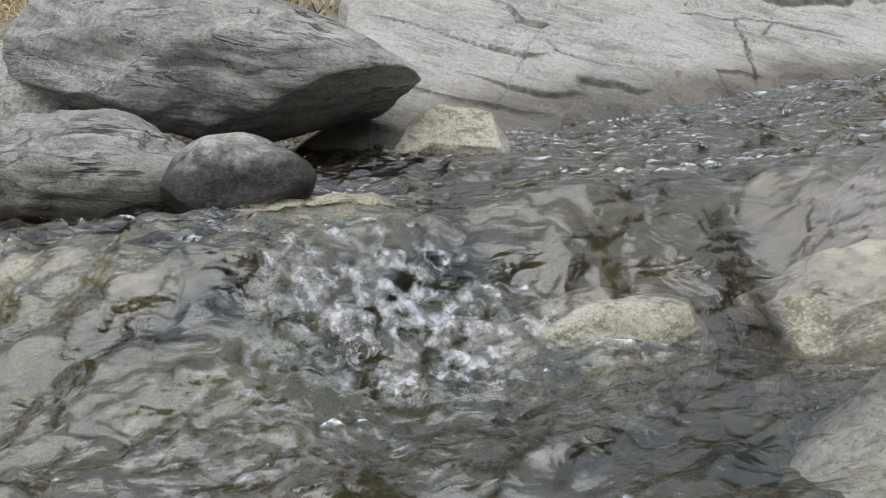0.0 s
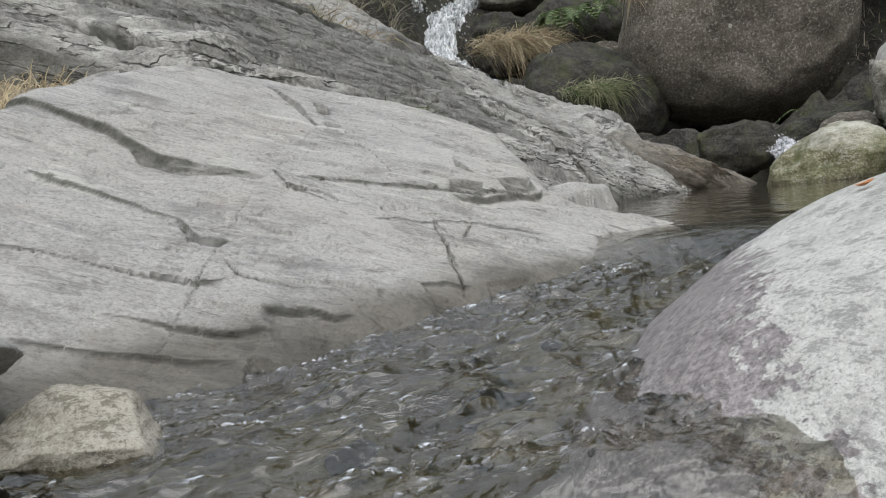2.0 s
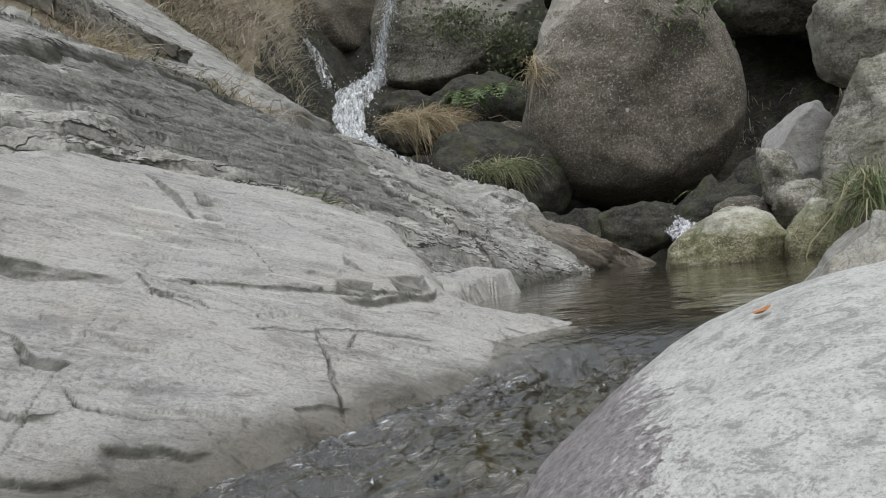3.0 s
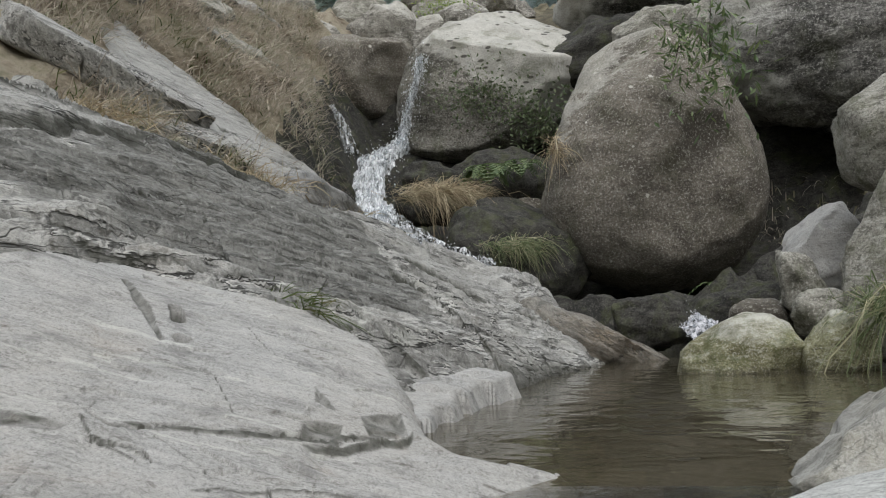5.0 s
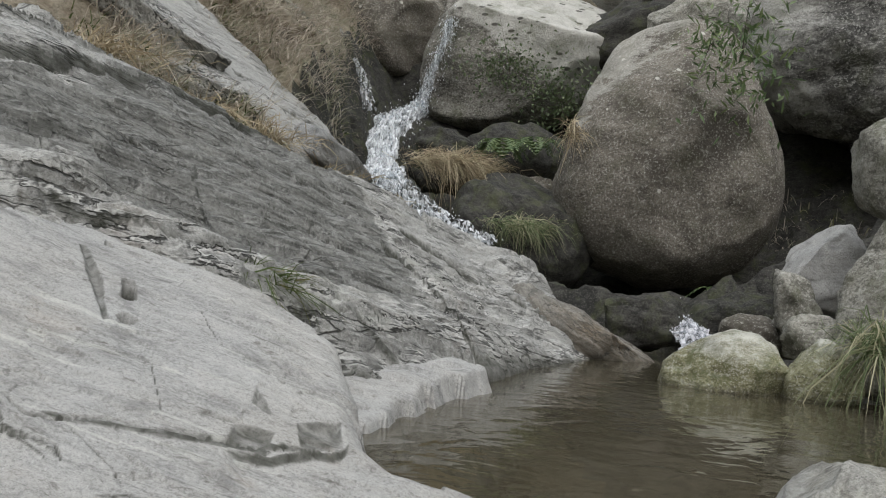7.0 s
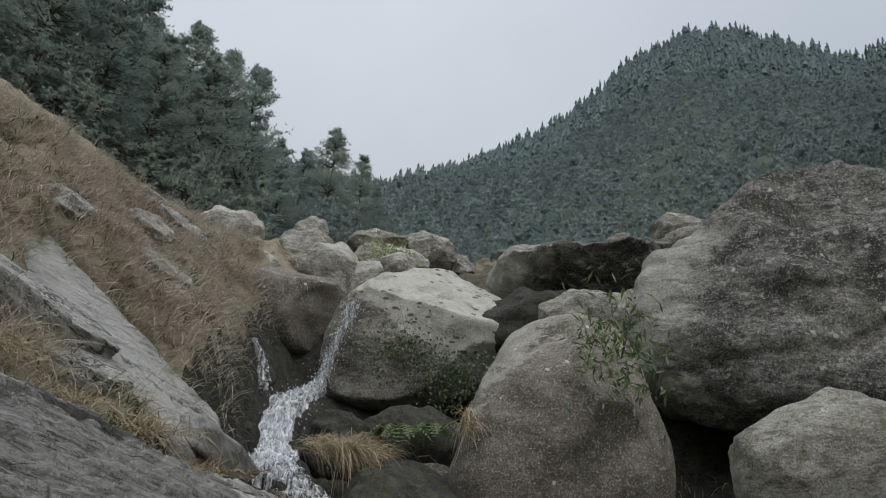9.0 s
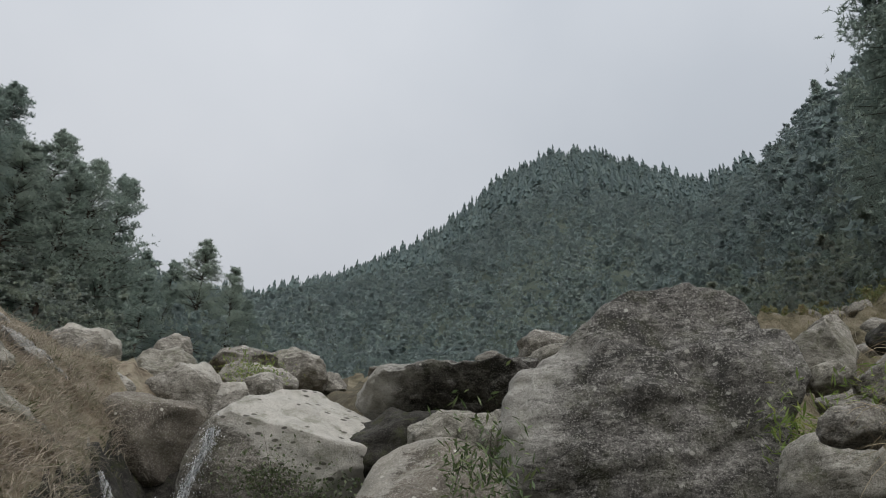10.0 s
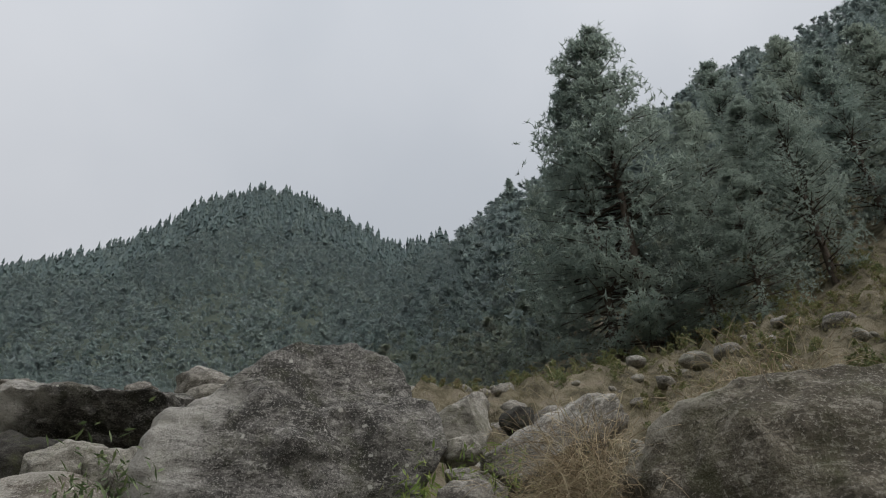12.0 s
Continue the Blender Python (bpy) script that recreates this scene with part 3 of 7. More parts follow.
def needles(name, stops, body=0.7, sheer=0.35, haze_sheen=1.0):
    """Pine foliage: each tree a tone of its own, each needle tuft a little off it, shaded as one soft crown, with haze
    painted in.
    """
    n = Nodes(name)
    geo = n.t.nodes.new("ShaderNodeNewGeometry")
    info = n.t.nodes.new("ShaderNodeObjectInfo")
    own = n.t.nodes.new("ShaderNodeAttribute")
    own.attribute_name = "tone"
    fac = n.math("FRACT", n.math("ADD", own.outputs["Fac"], info.outputs["Random"]))
    fac = n.math("ADD", n.math("MULTIPLY", fac, 0.55), n.math("MULTIPLY", geo.outputs["Random Per Island"], 0.35))
    col = n.ramp(fac, stops)
    out = n.t.nodes.new("ShaderNodeAttribute")
    out.attribute_name = "out"
    turn = n.t.nodes.new("ShaderNodeVectorTransform")
    turn.vector_type, turn.convert_from, turn.convert_to = "NORMAL", "OBJECT", "WORLD"
    n.t.links.new(out.outputs["Vector"], turn.inputs[0])
    mixed = n.mix(body, geo.outputs["Normal"], turn.outputs[0])
    unit = n.t.nodes.new("ShaderNodeVectorMath")
    unit.operation = "NORMALIZE"
    n.t.links.new(mixed, unit.inputs[0])
    col = n.mix(n.ramp(n.noise(n.coords(), 0.03, 4, 0.6), [(0.4, 0.3), (0.6, 0.0)]), col, n.mix(1.0, col, (0.6, 0.64, 0.6), "MULTIPLY"))
    b = n.surface(col, 0.75, unit.outputs[0], 0.15)
    # a bluish sheen stands in for the haze before the trees
    b.inputs["Sheen Weight"].default_value, b.inputs["Sheen Roughness"].default_value = haze_sheen, 0.6
    b.inputs["Sheen Tint"].default_value = (0.8, 0.9, 1.0, 1)
    tr = n.node("ShaderNodeBsdfTranslucent", Color=col)
    mx = n.node("ShaderNodeMixShader", Fac=sheer)
    n.t.links.new(b.outputs[0], mx.inputs[1])
    n.t.links.new(tr.outputs[0], mx.inputs[2])
    n.t.links.new(mx.outputs[0], n.out.inputs["Surface"])
    return n.mat


# needle colours are lifted and blued to hold the valley's haze
M_NEEDLE = needles("hazy_pine_needles", [(0.0, (0.34, 0.43, 0.39)), (0.5, (0.44, 0.52, 0.45)), (1.0, (0.5, 0.56, 0.46))], 0.9, 0.7, 0.25)
M_FARNEEDLE = needles("hazy_far_pine_needles", [(0.0, (0.22, 0.3, 0.285)), (0.5, (0.29, 0.37, 0.335)), (1.0, (0.37, 0.43, 0.36))], 0.85, 0.5, 0.7)
M_RIDGE = needles("ridge_pine_needles", [(0.0, (0.12, 0.18, 0.175)), (0.5, (0.165, 0.23, 0.21)), (1.0, (0.22, 0.275, 0.235))], 0.9, 0.4, 0.3)
M_UNDER = needles("undergrowth_leaves", [(0.0, (0.2, 0.25, 0.2)), (0.5, (0.3, 0.35, 0.27)), (1.0, (0.4, 0.4, 0.3))], 0.7, 0.45, 0.5)
M_BARK = plain("pine_bark", [(0.3, (0.05, 0.04, 0.032)), (0.7, (0.13, 0.105, 0.085))], 9, 0.95, 0.8, 0.03)
M_POOL = water("pool_water", (0.5, 0.46, 0.33), 0.008, 3.0, 0.35, (0.15, 0.13, 0.085), (1, 1, 1), 1.36)
M_STREAM = water("stream_water", (0.93, 0.9, 0.83), 0.0085, 26.0, 0.0, (0.5, 0.47, 0.46), (0.7, 1.5, 1), 1.75, 0.2, 0.03)
M_FALL = foam("falling_water", 0.49, 8.0, (2.6, 2.6, 0.25))
M_SPILL = foam("spilling_water", 0.43, 8.0, (2.4, 2.4, 0.6), None, 0.5)
M_CHURN = foam("churned_water", 0.45, 14.0, (1.5, 1.5, 0.8), None, 0.5, (0.6, 0.6, 0.63))
M_FOAM = foam("white_water", 0.45, 75.0, (1, 1, 1), (6.0, 11.0, 0.0), 0.2, (0.72, 0.72, 0.76), 0.7)
M_FROTH = foam("thin_froth", 0.54, 70.0, (1, 1.6, 1), (2.6, 3.2, 0.0), 0.3, (0.55, 0.54, 0.58), 0.5)


def beads(name):
    n = Nodes(name)
    b = n.surface((0.85, 0.87, 0.9), 0.5, None, 0.4)
    b.inputs["Transmission Weight"].default_value = 0.1
    b.inputs["IOR"].default_value = 1.33
    return n.mat


M_BEAD = beads("bubbles_and_drops")


# ---- the ravine: one ground sheet out to the ridges ----
AX, AY = 0.42, 0.9075          # the valley's axis
SHEET_OUT = [(0.9, 7.6), (1.6, 7.5), (2.3, 7.75), (2.6, 8.0), (2.92, 8.45), (2.95, 8.95), (2.2, 9.15), (1.5, 9.4), (0.8, 9.7), (0.5, 8.8)]
# by bearing: where the wooded slopes begin and end, and how steeply they are seen from the pool
BEARING = [-180, -60, -30, -10, 0, 8, 14, 18, 25, 31, 35, 39, 45, 50, 53, 57, 62, 66, 71, 78, 87, 95, 106, 125, 180]
FOOT_R = [60, 40, 40, 40, 40, 45, 60, 75, 100, 120, 120, 120, 120, 120, 120, 120, 110, 70, 45, 34, 30, 30, 30, 40, 60]
FOOT_EL = [12, 26, 30, 29.5, 26.2, 23.4, 21.4, 21, 21, 21, 21, 21, 21, 21.5, 21.5, 22, 22.5, 23, 23.5, 24, 25, 25.5, 26, 22, 12]
RIDGE_R = [200, 200, 200, 200, 200, 220, 260, 380, 480, 520, 540, 550, 560, 560, 560, 560, 520, 300, 190, 170, 170, 170, 170, 190, 200]
RIDGE_EL = [20, 30, 35, 35, 33, 30, 27, 25.3, 25.4, 27.0, 28.9, 30.9, 35.0, 36.6, 36.5, 35.0, 32.8, 32.6, 34.6, 36.6, 38.8, 40.6, 40.8, 34, 20]


def ground_z(x, y):
    """Height of the ravine's ground."""
    s, p = AX * x + AY * y, AY * x - AX * y
    r = np.hypot(x, y)
    az = np.degrees(np.arctan2(x, y))
    floor = 0.48 * (s - 4.5) - 3.0 * np.exp(-(((s - 11.5) / 3.6) ** 2))
    floor = np.where(s < 8.2, np.minimum(floor, -0.35 + 0.45 * smooth(s, 5.2, 8.2)), floor)
    floor = np.where(s < 2, -0.36 - 0.1 * smooth(-s, -2, 4) + 0.1 * np.maximum(0, -s - 6), floor)
    bank = 0.48 * (s - 4.5) + 0.85 * np.maximum(0, -p - 1.2)
    bank = np.where(s < 6, bank - 0.55 * np.maximum(0, 6 - s), bank)
    floor = np.where(p < 0, floor + (np.maximum(bank, floor) - floor) * smooth(-p, 0.5, 1.6), floor)
    right = 0.36 * np.maximum(0, p - 2.6) + 0.5 * np.maximum(0, p - 28)
    near_r = 0.5 * smooth(6 - s, 0, 5) * np.maximum(0, p - 3.2) * smooth(p, 3.2, 6)
    left = 0.5 * np.maximum(0, -p - 2.0) * smooth(-s, -5, 2)
    z = floor + right + near_r + left
    z = z - 0.45 * smooth(poly_inside(x, y, SHEET_OUT), -0.05, 0.25)
    near = lambda table: np.interp(az, BEARING, table)
    fr, fz = near(FOOT_R), near(FOOT_R) * np.tan(np.radians(near(FOOT_EL)))
    rr, rz = near(RIDGE_R), near(RIDGE_R) * np.tan(np.radians(near(RIDGE_EL)))
    cap = 0.4 + r * np.tan(np.radians(near(FOOT_EL)))
    z = np.where(r > 8, z + (np.minimum(z, cap) - z) * smooth(r, 8, 13), z)
    z = z + (np.minimum(cap, fz) - z) * smooth(r / fr, 0.45, 1.0)
    slope = fz + (rz - fz) * np.clip((r - fr) / (rr - fr), 0, 1) - 0.35 * np.maximum(0, r - rr)
    z = np.where(r > fr, slope, z)
    bumps = fbm(np.stack([x, y, 0 * x], -1) / (0.12 * r + 2)[:, None], 4, 3)
    z = z + (0.012 * r * smooth(r, 5, 12) * (1 - 0.6 * smooth(r / rr, 0.7, 1.0))) * bumps
    # the near banks of the stream, below the pool
    away, side, t = line_near(x, y, [(1.2, 1.8), (0.2, 0.75), (-0.35, 0.2), (-1.0, -0.9), (-3.0, -4.0)])
    near_bank = smooth(away, 0.7, 1.25) * (1 - smooth(y - np.where(x > 0.6, 0.15, 1.3), 0.0, 0.5)) * (1 - smooth(r, 5, 7))
    z = z + near_bank * np.maximum(0, 0.12 - z)
    q = np.stack([x, y, 0 * x], -1)
    # tussocks and small terraces on the open ground
    tuss = 0.24 * fbm(q * 1.3, 3, 9) + 0.16 * (0.6 - np.abs(fbm(q * 2.2, 3, 29))) + 0.05 * fbm(q * 6, 2, 39)
    return z + (1 + 0.8 * smooth(AY * x - AX * y, 4, 6)) * tuss * smooth(r, 6, 9) * (1 - smooth(r, 60, 90))


def build_ground():
    na = 480
    az = np.radians(np.concatenate([np.linspace(-50, 130, 380, endpoint=False), np.linspace(130, 310, 100)]))
    rr = np.concatenate([np.geomspace(0.25, 5, 40), np.geomspace(5, 22, 170)[1:], np.geomspace(22, 1100, 120)[1:]])
    nr = len(rr)
    A, Rr = np.meshgrid(az, rr)
    x, y = (np.sin(A) * Rr).ravel(), (np.cos(A) * Rr).ravel()
    z = ground_z(x, y)
    verts = np.stack([x, y, z], -1)
    faces = grid_faces(na, nr)
    ob = np_part("ground", verts, faces, M_SOIL)
    ob.data.materials.append(M_WOODFLOOR)
    wood = np.repeat((rr[:-1] > 38).astype(np.int32), na - 1)
    mid = 0.25 * (verts[faces[:, 0]] + verts[faces[:, 1]] + verts[faces[:, 2]] + verts[faces[:, 3]])
    s, p = AX * mid[:, 0] + AY * mid[:, 1], AY * mid[:, 0] - AX * mid[:, 1]
    thatch = (wood == 0) & (p < -1.1) & (s > 5.4)
    far = np.hypot(mid[:, 0], mid[:, 1])
    meadow = (p > 5.0) & (far > 14) & (far < 48) & (s > -20)
    ob.data.materials.append(M_THATCH)
    ob.data.materials.append(M_MEADOW)
    ob.data.materials.append(M_WETSHADEROCK)
    # the gully floor takes the same near-black as the rocks in the hollows
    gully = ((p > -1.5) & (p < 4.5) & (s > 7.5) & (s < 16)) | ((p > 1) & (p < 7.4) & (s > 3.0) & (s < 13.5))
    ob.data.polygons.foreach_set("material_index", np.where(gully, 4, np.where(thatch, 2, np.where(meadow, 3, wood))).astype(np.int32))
    tagged(ob, "brown soil and scree floor of a steep wooded ravine", "ground", kind="structure")


build_ground()


# ---- bedrock slabs ----
def plates(u, v, seed, tilt):
    """Broken plates: for each place the height of its plate, tilted and stepped, and how near its edge is."""
    iu, iv = np.floor(u).astype(np.int64), np.floor(v).astype(np.int64)
    best, second, high = np.full(u.shape, 9.0), np.full(u.shape, 9.0), np.zeros(u.shape)
    for a in (-1, 0, 1):
        for b in (-1, 0, 1):
            cu, cv = iu + a, iv + b
            zero = 0 * cu
            du = u - cu - 0.5 - 0.45 * lattice(cu, cv, zero, seed)
            dv = v - cv - 0.5 - 0.45 * lattice(cu, cv, zero, seed + 1)
            d = du * du + dv * dv
            h = lattice(cu, cv, zero, seed + 2) + tilt * (du * lattice(cu, cv, zero, seed + 3) - dv * (0.6 + 0.4 * lattice(cu, cv, zero, seed + 4)))
            near = d < best
            second = np.where(near, best, np.minimum(second, d))
            high = np.where(near, h, high)
            best = np.where(near, d, best)
    return high, np.sqrt(second) - np.sqrt(best)


def bedrock(name, label, material, box, step, level, outline, cracks=(), ledges=(), layer=(0.01, 8, 30), strike=-28, round_to=0.06, wall=2.5, deep=0.5, rough=0.01, seed=1, lumps=0.0, seams=0.0, bend=0.6, fine=None, zones=(), lip=0.0, blocks=(), wobble=0.9, dents=(), rim=0.012):
    """A tilted slab of layered rock. level(x, y): its top; outline: its plan; cracks: (line, width, depth);
    ledges: (line, step, reach) where the rock drops on the line's left side; layer: height, and waves per metre along and across;
    blocks: (length, width, step, tilt, share) of broken plates along the strike; dents: (ring, depth, slope) where a piece has broken out."""
    x0, x1, y0, y1 = box
    xs, ys = np.arange(x0, x1, step), np.arange(y0, y1, step)
    if fine:
        fx0, fx1, fy0, fy1, fs = fine
        xs = np.concatenate([np.arange(x0, fx0, step), np.arange(fx0, fx1, fs), np.arange(fx1, x1, step)])
        ys = np.concatenate([np.arange(y0, fy0, step), np.arange(fy0, fy1, fs), np.arange(fy1, y1, step)])
    nx, ny = len(xs), len(ys)
    X, Y = np.meshgrid(xs, ys)
    x, y = X.ravel(), Y.ravel()
    q = np.stack([x, y, 0 * x + seed], -1)
    wob = 0.02 * fbm(q * 2.0, 3, seed) + rim * plates(x / (9 * rim) + 0.2 * vnoise(q * 2, seed), y / (7 * rim), seed + 5, 1.2)[0]
    d = poly_inside(x, y, outline) + wob
    z = level(x, y)
    z = z + lumps * fbm(q * 1.6, 3, seed + 11)
    # layers that crop out as long uneven steps
    lay, along, across = layer
    ang = radians(strike)
    u = x * math.cos(ang) + y * math.sin(ang)
    v = -x * math.sin(ang) + y * math.cos(ang)
    w = np.stack([u * along, v * along * 2.5, 0 * u + seed * 3.1], -1)
    phase = v * across + bend * fbm(w, 3, seed + 21)
    band = np.floor(phase)
    saw = phase - band
    tall = 0.35 + 0.65 * np.abs(np.sin(band * 12.9898 + seed) * 43758.5453 % 1.0)
    show = smooth(fbm(q * 2.2, 3, seed + 31), -0.25, 0.5)
    seam_shade = seams * smooth(saw, 0.9, 0.94) * (1 - smooth(saw, 0.98, 1.0)) * show * tall
    z = z + lay * tall * (smooth(saw, 0.93, 1.0) - saw) * show
    z = z + rough * fbm(q * 9, 5, seed + 41) + 0.25 * rough * fbm(q * 60, 3, seed + 51)
    for line, size, reach in ledges:
        dist, side, t = line_near(x, y, line)
        wb = dist * side + (0.003 + 0.12 * size) * fbm(q * (1.2 / (size + 0.05)), 3, seed + 61, 0.4) + (0.15 * size + 0.001) * plates(u / (2.5 * size + 0.03), v / (1.6 * size + 0.02), seed + 62, 0.8)[0]
        taper = smooth(t, 0.0, 0.35) * smooth(1 - t, 0.0, 0.1) * (0.8 + 0.5 * fbm(q * 4, 2, seed + 63))
        wb = wb - 0.25 * size * (1 - taper)
        fade = np.exp(-np.maximum(0, dist) / reach) * np.clip(taper, 0, 1.2)
        z = z - size * fade * smooth(wb, 0.0, 0.4 * size + 0.004)
        # the shadow under each ledge goes into the colour mask
        seam_shade = np.maximum(seam_shade, smooth(fade, 0.15, 0.4) * smooth(wb, -0.002, 0.002) * (1 - smooth(wb, (0.3 * size + 0.002) * taper, (0.42 * size + 0.003) * taper + 0.002)))
    flat = smooth(d, 0.0, 0.12) * (1 - smooth(seam_shade, 0.02, 0.3))
    for k, (long, wide, rise, tilt, share) in enumerate(blocks):
        h, gap = plates(u / long + 0.12 * fbm(q * 2.2 / long, 2, seed + 53 + k), v / wide + 0.2 * fbm(q * 0.8 / wide, 2, seed + 57 + k), seed + 7 * k, tilt)
        part_show = smooth(vnoise(q * (0.5 / long), seed + 33 + k), 1 - 2 * share, 1.3 - 2 * share)
        part_show = part_show * flat
        z = z + rise * h * part_show
        seam_shade = np.maximum(seam_shade, 0.4 * part_show * (1 - smooth(gap, 0.012, 0.03)) * smooth(vnoise(q * (1.3 / long), seed + 35 + k), -0.1, 0.25))
    for line, width, depth in cracks:
        dist, side, t = line_near(x, y, line)
        thick = width * (0.55 + 0.5 * fbm(q * 9, 2, seed + 73)) * (smooth(t, 0, 0.3) * smooth(1 - t, 0, 0.3) + 0.12)
        dist = np.abs(dist * side + (0.0025 + wobble * width) * fbm(q * 14, 4, seed + 71))
        ends = smooth(t, 0.0, 0.05) * smooth(1 - t, 0.0, 0.05)
        z = z - depth * ends * (1 - smooth(dist, 0.4 * thick, 1.2 * thick))
        seam_shade = np.maximum(seam_shade, ends * (1 - smooth(dist, 0.8 * thick, 1.25 * thick)))
    for ring, depth, lean in dents:
        into = poly_inside(x, y, ring) + 0.004 * fbm(q * 16, 3, seed + 77)
        cy = np.mean([c[1] for c in ring])
        rx, ry = [c[0] for c in ring], [c[1] for c in ring]
        into = np.where((x > min(rx) - 0.01) & (x < max(rx) + 0.01) & (y > min(ry) - 0.01) & (y < max(ry) + 0.01), into, -1.0)
        z = z - (depth + lean * (y - cy)) * smooth(into, 0.0, 0.014)
        # broken-out facets are darkened all over to paint their shade
        seam_shade = np.maximum(seam_shade, 0.8 * smooth(into, -0.001, 0.003) * (0.85 + 0.4 * vnoise(q * np.array([30, 90, 1.0]), seed + 79)))
    # rounded rim and steep sides
    edge = np.clip(d, 0, round_to)
    z = z - 0.5 * round_to * (1 - edge / round_to) ** 2
    z = z - wall * np.maximum(0, -d) * (1 + 0.03 * fbm(q * 5, 3, seed + 81)) - 0.02 * smooth(-d, 0, 0.01)
    # dark undercut below the rim, its shade put into the mask
    seam_shade = np.maximum(seam_shade, lip * smooth(-d + 0.02 * fbm(q * 6, 3, seed + 83), -0.07, -0.02))
    tone = 0 * x
    for ring, value, soft in zones:
        tone = tone + value * smooth(poly_inside(x, y, ring) + soft * (1.2 * fbm(q * 2.5, 4, seed + 91) + fbm(q * 14, 3, seed + 93)), 0, soft)
    keep = d > -deep / wall
    v4, f = compact(np.stack([x, y, z, seam_shade, tone], -1), grid_faces(nx, ny, keep))
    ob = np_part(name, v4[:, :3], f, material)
    at = ob.data.attributes.new("seam_shade", "FLOAT", "POINT")
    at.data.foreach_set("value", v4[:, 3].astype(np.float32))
    at = ob.data.attributes.new("tone", "FLOAT", "POINT")
    at.data.foreach_set("value", v4[:, 4].astype(np.float32))
    return tagged(ob, label, "rock")


def near_level(x, y):
    return -0.21 * x + 0.52 * y - 0.725 - 0.10 * np.maximum(0, y - 2.35) ** 2 / 0.3


